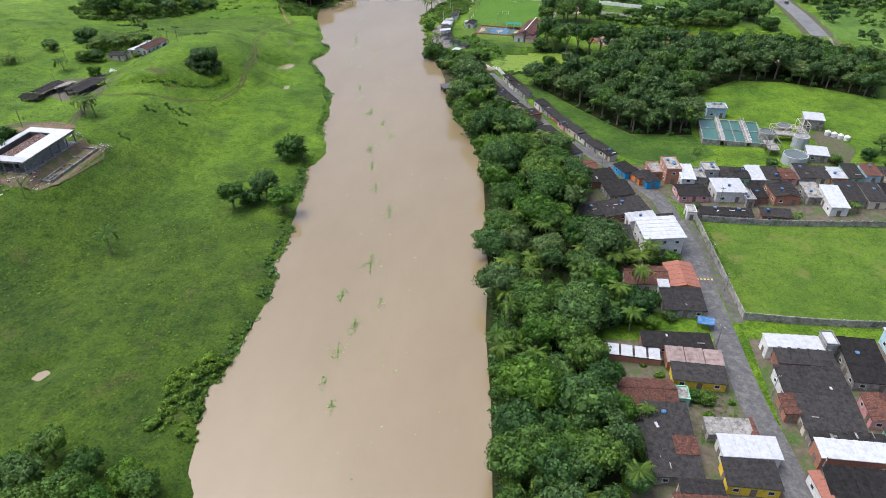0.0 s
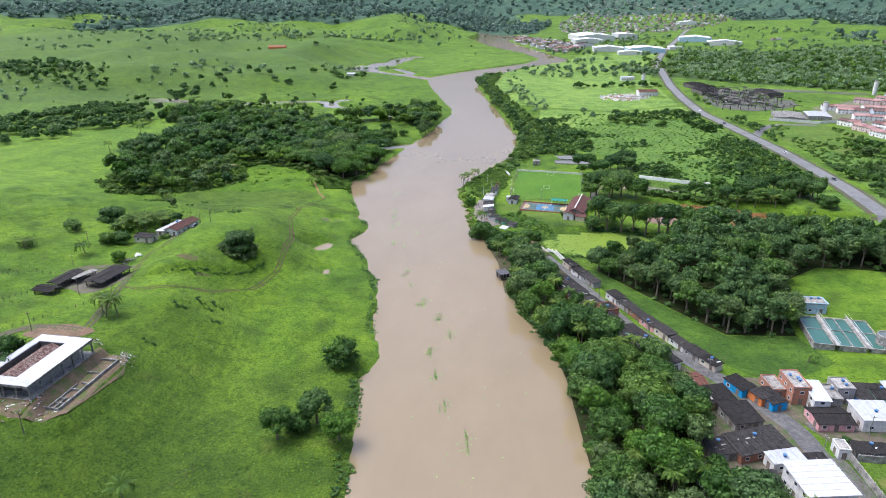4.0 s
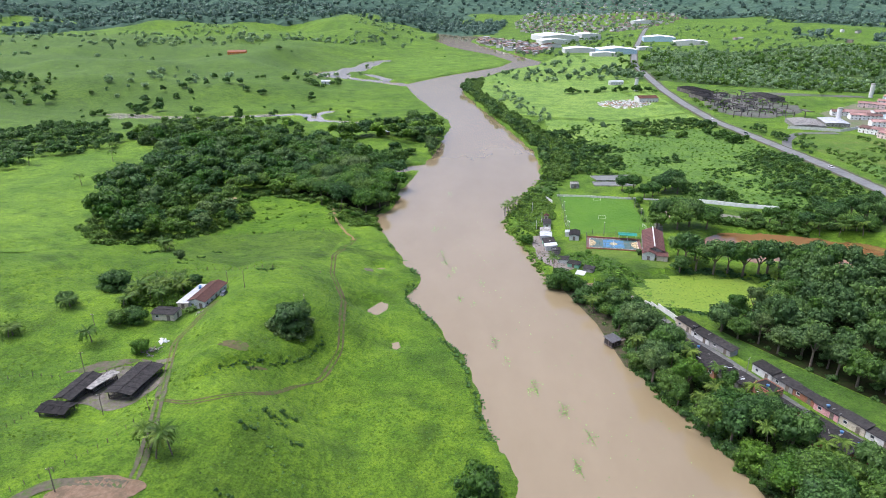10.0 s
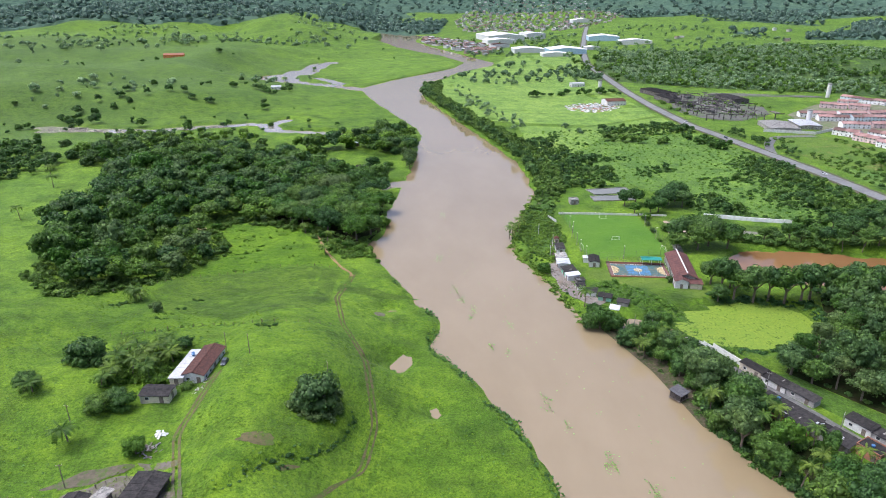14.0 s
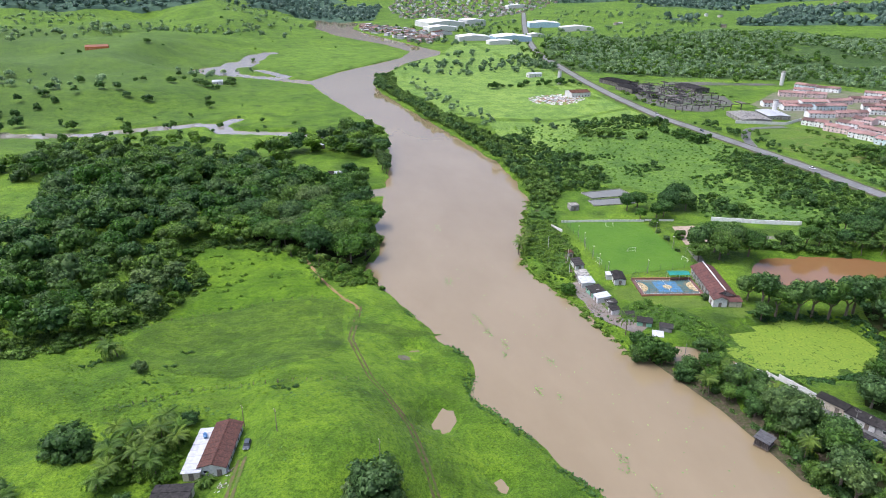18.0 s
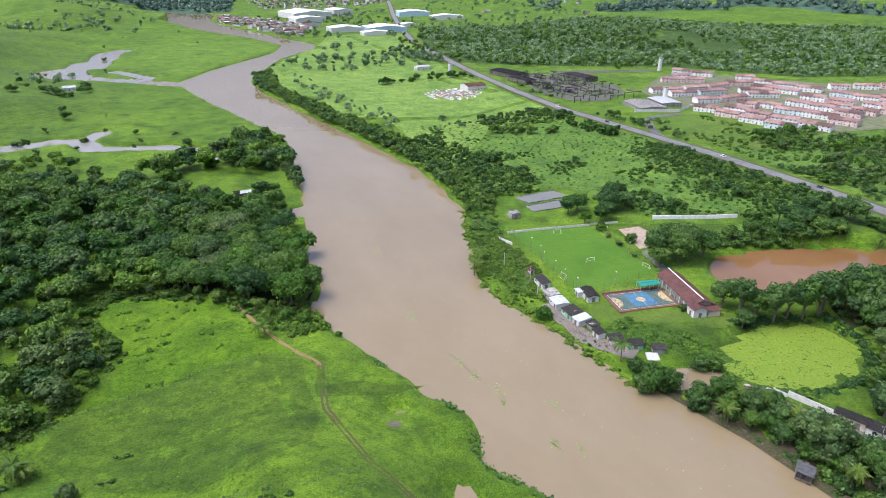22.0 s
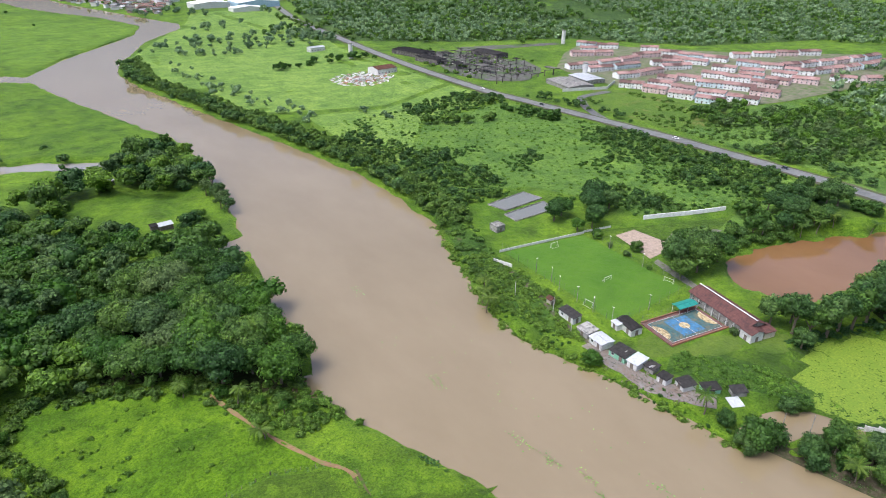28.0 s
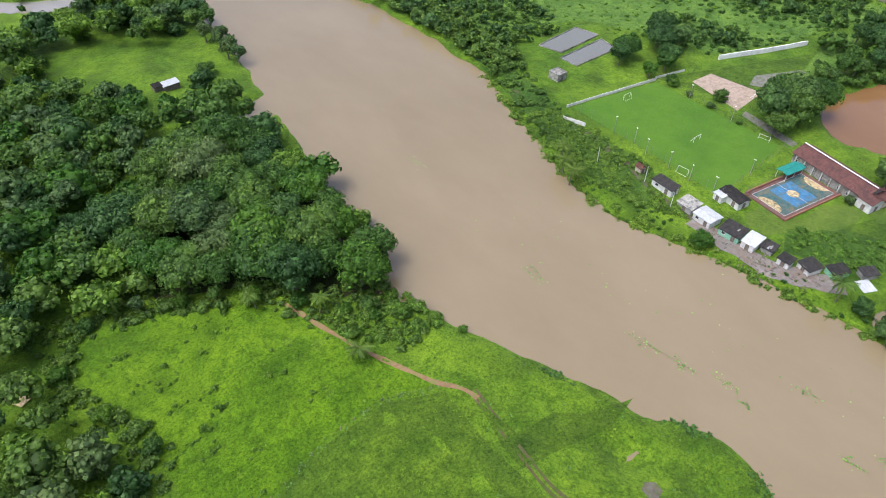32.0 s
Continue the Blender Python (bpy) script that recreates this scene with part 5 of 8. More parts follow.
patch("gravel_lane", [(12, 416), (14, 428), (17, 440), (21, 441), (18.5, 428), (15.5, 416)], GREY_LANE, 0.15, "grey gravel lane beside the pitch", "lane", 4)
patch("gravel_lane", [(41, 452), (50, 455), (70, 446), (72, 443), (55, 444), (44, 446)], GREY_LANE, 0.15, "grey gravel lane in a meadow", "lane", 4)
patch("gravel_bed", [(-1.5, 531.5), (25, 534.5), (27, 523), (1, 521)], GRAVEL, 0.35, "rectangular grey gravel filter bed", "gravel bed", 6)
patch("gravel_bed", [(-3, 516.5), (25, 518.5), (23, 508.5), (-3, 508)], GRAVEL, 0.35, "second grey gravel filter bed", "gravel bed", 6)
wall_run("bed_kerb", [(-2, 532), (25.4, 535), (27.6, 522.6), (0.6, 520.4), (-2, 532)], 0.6, 0.2, CONCRETE, "low concrete kerb round a gravel bed", 6, pier=False)
wall_run("bed_kerb", [(-3.4, 517), (25.4, 519), (23.4, 508), (-3.4, 507.4), (-3.4, 517)], 0.6, 0.2, CONCRETE, "low concrete kerb round a gravel bed", 6, pier=False)
house(-17.2, 505.5, 5.0, 5.4, 0, 2.7, "flat", CONCRETE, CONCRETE, "small square concrete pump house", group="", openings="s", over=0.1)

# riverside cottages below the pitch
wall_notes = "white riverside cottage with a patched roof"
house(-44.4, 429.3, 3.8, 8.2, -4, 2.6, "lean_x", FIBRE, WHITE, "long white riverside cottage with a dark roof", group="riverside cottages", openings="ws")
house(-46.6, 418.3, 4.8, 5.6, -4, 2.3, "lean_x", CONCRETE, PAINTS["grey"], "grey riverside cottage with a worn roof", group="riverside cottages", openings="w", patches=2)
house(-47.2, 411.0, 5.6, 6.4, -6, 2.5, "gable_y", METAL, WHITE, "riverside cottage with a white sheet roof", group="riverside cottages", openings="w")
house(-46.9, 402.0, 5.4, 6.6, 2, 2.4, "lean_x", FIBRE, PAINTS["green"], "pale green cottage with a patched roof", group="riverside cottages", openings="w", patches=3)
house(-46.6, 395.6, 5.6, 4.0, 2, 2.5, "lean_x", METAL, WHITE, wall_notes, group="riverside cottages", openings="w")
house(-44.4, 391.2, 3.6, 3.6, 2, 1.9, "lean_x", FIBRE, CONCRETE, "roofless stained river shed", group="riverside cottages", openings="", patches=3)
house(-45.9, 385.0, 3.2, 3.6, 0, 2.3, "lean_x", FIBRE, WHITE, wall_notes, group="riverside cottages", openings="w")
house(-42.6, 379.4, 4.6, 4.6, -20, 1.9, "lean_x", FIBRE, WHITE, wall_notes, group="riverside cottages", openings="w")
house(-38.4, 373.4, 5.4, 3.4, -26, 1.9, "lean_y", FIBRE, PAINTS["green"], "green white flooded cottage", group="riverside cottages", openings="s")
house(-36.6, 365.6, 3.6, 3.6, -26, 1.6, "lean_y", METAL, WHITE, "white roofed shed standing in the flood", group="riverside cottages", openings="", z=0.1)
house(-32.5, 367.5, 4.5, 3.0, -30, 1.8, "lean_y", FIBRE, CONCRETE, "dark shed beside the flood", group="riverside cottages", openings="")
house(-43.4, 440.6, 2.2, 2.6, -10, 2.6, "gable_y", TILE, PAINTS["cream"], "tiny shrine painted cream with a tiled roof", group="", openings="s", pitch=0.5)
GREY_MUD = mottled("wet_grey_mud", (0.12, 0.11, 0.1), (0.22, 0.2, 0.18), 0.8, 0.5, (0.16, 0.12, 0.09), 0.2, 0.3)
drape("mud_bank", [(-50.5, 414), (-51.5, 398), (-50.5, 385), (-46, 376), (-41, 369)], 6.5, GREY_MUD, 0.12, "wet grey mud bank with debris", "bank", 1.5, 0.3, cols=5)
for x, y in ((-50, 454), (-51, 422), (-46.5, 436), (-33, 352), (-28.5, 346)):
    post(x, y, 6.5, WHITE if y > 400 else CONCRETE, "pale utility pole on the river bank", group="bank poles")

# fishing hut on stilts in the river
hut = thing("stilt_hut", -35.4, 303.2, 0.0, 32, "dark timber hut on stilts in the river", "hut")
for sx in (-2.0, 0.0, 2.0):
    for sy in (-1.9, 1.9):
        part("stilt", rod(bmesh.new(), (sx, sy, -2.5), (sx, sy, 3.0), 0.1), WOOD, hut)
part("floor", boxes((-2.3, 2.3, -2.2, 2.2, 0.5, 0.65)), WOOD, hut)
BLACKWOOD = mottled("blackened_boards", (0.03, 0.028, 0.026), (0.07, 0.06, 0.055), 2, 0.9)
for sy in (-2.0, 1.95):
    for k in range(8):
        if k not in (2, 5):
            part("board", boxes((-2.1 + k * 0.53, -1.62 + k * 0.53, sy, sy + 0.06, 0.7, 2.7)), BLACKWOOD, hut)
for sx in (-2.05, 2.0):
    for k in range(7):
        if k != 3:
            part("board", boxes((sx, sx + 0.06, -1.9 + k * 0.55, -1.4 + k * 0.55, 0.7, 2.9)), BLACKWOOD, hut)
part("roof", roof_shape("lean_y", 4.4, 4.2, 2.8, 0.3, 0.12), mottled("grey_tin", (0.05, 0.05, 0.055), (0.11, 0.11, 0.115), 1, 0.7), hut)
part("gangway", boxes((2.2, 7.0, -0.5, 0.5, 0.55, 0.68)), WOOD, hut)

# ---- ponds ----
raw_pond = patch("pond_water", [(20, 432), (60, 432), (110, 420), (180, 398), (180, 345), (140, 350), (85, 372), (40, 376), (22, 392)], POND, 0, "red-brown pond behind trees", "pond", 60)
for v in raw_pond.data.vertices:
    v.co.z = 0.1
for pts in ([(-320, 1075), (-320, 1400), (-190, 1400), (-180, 1090), (-215, 1050)], [(-480, 745), (-480, 810), (-160, 810), (-112, 770), (-108, 700), (-160, 690), (-200, 715)]):
    f = patch("flood_water", pts, FLOOD, 0, "flood water on pasture, painted pale as reflected sky", "flood water", 400)
    for v in f.data.vertices:
        v.co.z = 0.08

# ---- farm on the west bank ----
fx, fy = -163.2, 181.5
fz = lie(fx, fy) + 0.1
farm = thing("farm_building", fx, fy, fz, -3, "open-sided farm building with a white roof round a court", "building")
part("floor_slab", boxes((-8.4, 8.4, -12.6, 12.6, -1.5, 0.06)), CONCRETE, farm)
DARKIN = mottled("dark_soffit", (0.06, 0.055, 0.05), (0.12, 0.11, 0.1), 1, 0.9)
for n, b in (("south", (-8.4, 8.4, -12.8, -9.2, 4.2, 4.42)), ("north", (-8.4, 8.4, 9.2, 12.8, 4.2, 4.42)), ("east", (2.2, 8.4, -9.2, 9.2, 4.2, 4.42)), ("west", (-8.4, -6.2, -9.2, 9.2, 4.2, 4.42))):
    part("roof_slab", boxes(b), METAL, farm)
part("fascia", boxes((-8.5, 8.5, -12.95, -12.82, 3.8, 4.5), (-8.5, 8.5, 12.82, 12.95, 3.8, 4.5), (8.42, 8.55, -12.8, 12.8, 3.8, 4.5), (-8.55, -8.42, -12.8, 12.8, 3.8, 4.5)), CONCRETE, farm)
part("inner_wall", boxes((-6.3, -6.05, -9.2, 9.2, 0, 4.2), (2.05, 2.3, -9.2, 9.2, 0, 4.2), (-6.05, 2.05, -9.3, -9.1, 0, 4.2), (-6.05, 2.05, 9.1, 9.3, 0, 4.2)), DARKIN, farm)
bm = bmesh.new()
sheets(bm, (-4.9, 8.6, 3.0), (-4.9, -8.6, 3.0), (-1.6, 8.6, 4.3), (-1.6, -8.6, 4.3), 26, 0.1, 0.09)
sheets(bm, (1.7, -8.6, 3.0), (1.7, 8.6, 3.0), (-1.6, -8.6, 4.3), (-1.6, 8.6, 4.3), 26, 0.1, 0.09)
OLD_TILE = mottled("broken_old_tiles", (0.04, 0.02, 0.016), (0.13, 0.065, 0.05), 2.6, 0.95, (0.30, 0.25, 0.22), 1.1, 0.6)
part("tile_roof", bm, OLD_TILE, farm, "old broken clay tiles inside the court")
for k in range(7):
    for sx in (-8.1, 7.8):
        part("column", boxes((sx, sx + 0.35, -12.4 + k * 4.1, -12.05 + k * 4.1, 0, 4.2)), CONCRETE, farm)
for k in range(1, 4):
    part("column", boxes((-8.1 + k * 4.0, -7.75 + k * 4.0, -12.4, -12.05, 0, 4.2)), CONCRETE, farm)
part("inner_house", boxes((2.6, 6.4, -9.0, 9.0, 0, 3.9)), PAINTS["grey"], farm)
MOSS = mottled("mossy_screed", (0.24, 0.26, 0.2), (0.36, 0.38, 0.3), 1, 0.8, (0.14, 0.18, 0.08), 0.5)
APRON = mottled("trampled_brown_earth", (0.10, 0.072, 0.045), (0.17, 0.125, 0.085), 0.9, 0.95, (0.06, 0.105, 0.02), 0.16, 0.3)
patch("apron", [(-155, 197), (-146, 196.5), (-143.5, 190), (-144.5, 178), (-146, 168), (-150, 164), (-158, 163), (-170, 165), (-174, 168), (-172, 172), (-155, 170)], APRON, 0.07, "trampled brown earth round a farm building", "bare earth", 2)
found = thing("foundation_walls", -150.6, 181.5, lie(-150.6, 181.5) - 0.2, -3, "unfinished block walls beside the farm building", "foundation")
part("floor", boxes((-2.6, 3.0, -12.8, 12.0, -2.5, 0.2)), MOSS, found)
for b in ((2.8, 3.1, -12.8, 12.0, -2.5, 1.1), (-2.6, 3.1, 11.8, 12.1, -2.0, 1.0), (-2.6, 3.1, -13.0, -12.7, -2.5, 1.1), (-0.5, 2.8, -4.0, -3.75, 0, 1.0), (-2.6, 2.8, 5.0, 5.2, 0, 0.8), (-0.6, -0.35, -12.7, -1.0, 0, 0.9), (-0.35, 2.8, -8.2, -8.0, 0, 0.9),
          (-0.35, 2.8, -10.3, -10.1, 0, 0.9), (1.1, 1.35, -12.7, -8.2, 0, 0.9), (0.4, 2.8, -0.6, -0.4, 0, 0.9)):
    part("block_wall", boxes(b), CONCRETE, found)

BOARD = mottled("blackened_timber", (0.03, 0.027, 0.024), (0.085, 0.075, 0.065), 2, 0.9)


def barn(x, y, w, d, yaw, h, kind, roof, label, pitch, over=0.5):
    """An open-sided cattle shed: posts, beams, rails and a roof of lapped sheets."""
    t = thing("barn", x, y, lie(x, y), yaw, label, "barn", "barns")
    part("roof", roof_shape(kind, w, d, h, over, pitch), roof, t)
    rise = w * pitch if kind == "lean_x" else 0.0
    n = max(2, int(d / 3.1))
    pm = shared("post", rod(bmesh.new(), (0, 0, -1.5), (0, 0, h - 0.12), 0.13, 0.11, 6), BOARD)
    for k in range(n + 1):
        for sx in (-w / 2 + 0.2, w / 2 - 0.2):
            hung("post", pm, t, pose(sx, -d / 2 + 0.3 + (d - 0.6) * k / n, rise * (sx > 0) * 0.9))
    for sx in (-w / 2 + 0.2, w / 2 - 0.2):
        part("beam", boxes((sx - 0.1, sx + 0.1, -d / 2, d / 2, h - 0.32 + rise * (sx > 0) * 0.9, h - 0.13 + rise * (sx > 0) * 0.9)), BOARD, t)
        for z in (0.5, 0.95, 1.4):
            part("rail", boxes((sx - 0.05, sx + 0.05, -d / 2 + 0.3, d / 2 - 0.3, z, z + 0.14)), BOARD, t)
    for sy in (-d / 2 + 0.3, d / 2 - 0.3):
        part("beam", boxes((-w / 2, w / 2, sy - 0.1, sy + 0.1, h - 0.32, h - 0.13)), BOARD, t)
        for z in (0.5, 0.95, 1.4):
            part("rail", boxes((-w / 2 + 0.2, w / 2 - 0.2, sy - 0.05, sy + 0.05, z, z + 0.14)), BOARD, t)
    part("trough", boxes((-0.5, 0.5, -d / 2 + 1.5, d / 2 - 1.5, -0.5, 0.5), (-0.45, -0.35, -d / 2 + 1.5, d / 2 - 1.5, 0.5, 0.7), (0.35, 0.45, -d / 2 + 1.5, d / 2 - 1.5, 0.5, 0.7)), CONCRETE, t)
    return t


barn(-186.6, 251.0, 7.6, 15.5, -9, 3.0, "gable_y", FIBRE, "open cattle barn with a black roof on posts", 0.12)
barn(-201.2, 246.6, 4.8, 12.5, -8, 2.8, "gable_y", FIBRE, "narrow open barn with a black ridged roof", 0.2)
barn(-196.2, 250.2, 2.6, 9.0, -22, 2.3, "lean_x", CONCRETE, "worn grey open shed in the cattle yard", 0.06)
barn(-201.6, 236.4, 8.0, 4.6, -8, 2.3, "gable_x", FIBRE, "low black-roofed open cattle shed", 0.2)
MUD = mottled("dark_mud", (0.075, 0.065, 0.055), (0.15, 0.13, 0.115), 0.7, 0.9, (0.09, 0.11, 0.03), 0.3)
blot("yard", -192, 250.5, 14.5, 10.5, -8, MUD, "trampled dark earth cattle yard", "yard", 403, 0.12, 0.3, 2)
blot("mud_patch", -203, 262, 9, 2.6, 18, DIRT, "dark trampled mud beside a barn", "mud", 404)
blot("mud_patch", -187, 265.5, 5, 1.6, -12, MUD, "dark trampled mud behind a cattle yard", "mud", 405)
RUT = mottled("grassy_rut", (0.065, 0.058, 0.024), (0.115, 0.095, 0.045), 0.9, 0.95, (0.055, 0.105, 0.010), 0.22, 0.4)
blot("earth_scar", -163, 269.6, 4.6, 2.6, 15, RUT, "bare brownish earth scar in grass", "bare earth", 401)
blot("earth_scar", -155, 263.5, 3.0, 0.8, 30, RUT, "bare earth under a grassy scarp", "bare earth", 402)

FARM_TILE = mottled("weathered_farm_tiles", (0.035, 0.019, 0.016), (0.13, 0.06, 0.045), 2.4, 0.95, (0.055, 0.03, 0.025), 0.5, 0.6)
house(-187.6, 311.2, 6.6, 17.0, -8, 3.0, "gable_y", FARM_TILE, WHITE, "long farmhouse with a rusty tile roof", name="farmhouse", group="", pitch=0.3, openings="es")
house(-192.5, 313.4, 4.2, 11.5, -8, 2.4, "lean_x", METAL, WHITE, "white roofed back wing of a farmhouse", name="farmhouse_wing", group="", pitch=0.08, tank=2, openings="w")
house(-193.4, 304.8, 4.2, 5.0, -8, 2.4, "lean_x", METAL, PAINTS["cream"], "peeling white roofed farm kitchen", name="farm_kitchen", group="", pitch=0.08, openings="ws")
house(-196.8, 295.6, 8.4, 5.4, -6, 2.6, "gable_x", FIBRE, PAINTS["cream"], "small cream outhouse with a dark roof", name="outhouse", group="", pitch=0.15, openings="se")

# a parked car by the farmhouse
car = thing("car", -181.2, 310.4, lie(-181.2, 310.4) + 0.05, -4, "small dark grey hatchback parked on grass", "car")
PAINT_CAR = mottled("dark_car_paint", (0.03, 0.04, 0.055), (0.05, 0.06, 0.08), 1, 0.3, spec=0.6)
RUBBER = mottled("tyre_rubber", (0.02, 0.02, 0.02), (0.04, 0.04, 0.04), 4, 0.9)


def car_body(w, l, h, cab0, cab1, cabin):
    bm = bmesh.new()
    prof = [(-l / 2, 0.35), (-l / 2, h * 0.52), (-l / 2 + 0.7, h * 0.6), (l / 2 - 0.15, h * 0.6), (l / 2, h * 0.5), (l / 2, 0.35)]
    if cabin:
        prof = [(cab0, h * 0.6), (cab0 + 0.55, h), (cab1 - 0.35, h), (cab1, h * 0.6)]
    a = [bm.verts.new((-w / 2 * (0.86 if z > h * 0.9 else 1), y, z)) for y, z in prof]
    b = [bm.verts.new((w / 2 * (0.86 if z > h * 0.9 else 1), y, z)) for y, z in prof]
    bm.faces.new(a)
    bm.faces.new(b[::-1])
    for k in range(len(prof)):
        bm.faces.new((a[k], b[k], b[(k + 1) % len(prof)], a[(k + 1) % len(prof)]))
    bmesh.ops.recalc_face_normals(bm, faces=bm.faces[:])
    bmesh.ops.bevel(bm, geom=bm.edges[:], offset=0.06, segments=2, affect='EDGES')
    return bm


def fill_car(t, paint, l=3.9):
    part("body", car_body(1.66, l, 1.45, 0, 0, False), paint, t)
    part("cabin", car_body(1.5, l, 1.45, -l * 0.28, l * 0.42, True), GLASS, t)
    part("roof", boxes((-0.62, 0.62, -l * 0.13, l * 0.3, 1.44, 1.5)), paint, t)
    for u in (-0.78, 0.62):
        for v in (-l * 0.31, l * 0.32):
            w = part("wheel", rod(bmesh.new(), (u, v, 0.3), (u + 0.18, v, 0.3), 0.31, 0.31, 14), RUBBER, t)
            part("rim", rod(bmesh.new(), (u - 0.01, v, 0.3), (u + 0.19, v, 0.3), 0.18, 0.18, 10), CONCRETE, w)
    for u in (-0.55, 0.55):
        part("headlight", boxes((u - 0.18, u + 0.18, -l / 2 - 0.02, -l / 2 + 0.05, 0.6, 0.74)), WHITE, t)
    return t


fill_car(car, PAINT_CAR)
WHITE_CAR = mottled("white_car_paint", (0.7, 0.7, 0.7), (0.8, 0.8, 0.8), 1, 0.3, spec=0.6)
for k, (x, y, yaw) in enumerate(((169.5, 545, 8), (157.8, 664, 8), (153.4, 735, -2), (172.6, 470, 2))):
    fill_car(thing("car", x, y, lie(x, y) + 0.55, yaw, "white car driving on the highway" if k % 2 == 0 else "dark car on the highway", "car", "highway cars"), WHITE_CAR if k % 2 == 0 else PAINT_CAR, 4.2)

# tracks
for off in (-0.85, 0.85):
    drape("track", [(-181.5 + off, 262), (-177.5 + off, 249), (-172 + off, 231.6), (-167.3 + off, 214), (-166.4 + off, 208), (-166 + off, 200)], 1.2, DIRT, 0.13, "worn earth ruts of a farm track", "track", 1.5, 0.55)
for off in (-0.8, 0.8):
    drape("track", [(-182 + off, 306), (-184 + off, 292), (-186 + off, 276), (-181.5 + off, 262)], 0.75, RUT, 0.12, "twin ruts of a farm track", "track", 1.5, 0.5)
drape("track", [(-167, 206), (-176, 207), (-186, 205.5), (-192, 196), (-204, 184), (-226, 168)], 3.2, DIRT, 0.15, "pale earth farm track", "track", 1.5, 0.25)
FORK = mottled("pale_earth", (0.13, 0.085, 0.05), (0.19, 0.135, 0.088), 0.8, 0.95, (0.10, 0.075, 0.045), 0.2)
blot("track_fork", -171.5, 203, 11, 5.2, 6, FORK, "reddish bare earth where tracks fork", "bare earth", 406, 0.15, 0.35)
for off in (-0.75, 0.75):
    drape("track", [(-176 + off, 240), (-166, 238 + off), (-158, 241 + off), (-151, 250 + off), (-144, 262 + off), (-137 + off, 271), (-134 + off, 290), (-138 + off, 322), (-147 + off, 345), (-152 + off, 376), (-148 + off, 400), (-147 + off, 407)], 0.65, RUT, 0.1,
          "faint twin-rut track through grass", "track", 1.5, 0.6)
drape("track", [(-147.6, 404.6), (-148, 408.7), (-153, 414.7), (-158, 427), (-161.3, 434), (-165, 446), (-169, 461)], 1.3, CLAY, 0.14, "red clay path into the wood", "track", 1.5, 0.4)


def fence(line, gap, label="weathered pasture fence of posts and wire"):
    t = thing("pasture_fence", line[0][0], line[0][1], lie(*line[0]), 0, label, "fence", "pasture fences")
    pm = shared("fence_post", rod(bmesh.new(), (0, 0, -0.4), (0, 0, 1.3), 0.09, 0.08, 5), WOOD)
    ox, oy, oz = t.location
    last = None
    for (ax, ay), (bx, by) in zip(line, line[1:]):
        n = max(1, int(math.hypot(bx - ax, by - ay) / gap))
        for k in range(n + 1):
            x, y = ax + (bx - ax) * k / n + dice.uniform(-0.15, 0.15), ay + (by - ay) * k / n + dice.uniform(-0.15, 0.15)
            p = Vector((x - ox, y - oy, lie(x, y) - oz))
            hung("fence_post", pm, t, pose(p.x, p.y, p.z, dice.uniform(-5, 5), dice.uniform(-5, 5), 0))
            if last is not None and k:
                for hz in (0.5, 1.0):
                    part("wire", rod(bmesh.new(), last + Vector((0, 0, hz)), p + Vector((0, 0, hz)), 0.008, 0.008, 3), WOOD, t)
            last = p


fence([(-230, 172), (-206, 189), (-194, 201), (-186, 210), (-179, 221), (-175, 235), (-180, 243)], 2.6)
fence([(-222, 204), (-213, 213.5), (-209, 222), (-209.5, 236)], 2.8)
fence([(-245, 250), (-229.6, 251.7), (-220.6, 255.4), (-212, 255)], 2.8)
fence([(-198, 240), (-201, 252), (-199, 258), (-193, 261)], 2.0, "dark timber pen rails in a cattle yard")
fence([(-190, 243.5), (-193, 252), (-192, 260)], 2.0, "dark timber pen rails in a cattle yard")
fence([(-268, 380), (-245, 384), (-228, 397), (-219, 403.5), (-208, 408), (-198, 412), (-182, 417), (-166, 418), (-151, 412.5)], 3.4)
fence([(-227, 337), (-213, 340.5), (-201, 345), (-190, 345), (-175, 339.3), (-162, 338), (-151, 341)], 3.4, "wire fence in rank grass behind the farmhouse")
for x, y in ((-182, 203.5), (-207.1, 259.5), (-215.3, 282), (-173.6, 312.3), (-182.9, 320), (-148, 300), (-189, 236.5), (-152, 160)):
    post(x, y, 7.0, WOOD, "dark timber power pole in pasture", 0.7, group="pasture poles")

# heaps of rubble, boards and sacks by the farm


def heap(name, x, y, r, n, mats, label, category, size=0.6, seed=1, flat=0.5):
    g = random.Random(seed)
    bms = [bmesh.new() for _ in mats]
    for k in range(n):
        bm = bms[k % len(mats)]
        a, q = g.uniform(0, math.tau), r * g.random() ** 0.7
        px, py = q * math.cos(a), q * math.sin(a)
        s = size * g.uniform(0.4, 1.3)
        m = pose(px, py, lie(x + px, y + py) - lie(x, y) + s * 0.15 + (1 - q / r) * flat, g.uniform(-25, 25), g.uniform(-25, 25), g.uniform(0, 180))
        c = bmesh.new()
        box(c, -s * g.uniform(0.5, 1.6), s * g.uniform(0.5, 1.6), -s * 0.3, s * 0.3, -s * 0.12, s * 0.12)
        me = bpy.data.meshes.new("bit")
        c.transform(m)
        c.to_mesh(me)
        c.free()
        bm.from_mesh(me)
        bpy.data.meshes.remove(me)
    t = thing(name, x, y, lie(x, y), 0, label, category)
    for bm, mt in zip(bms, mats):
        part("debris", bm, mt, t, "", "stuff")
    return t


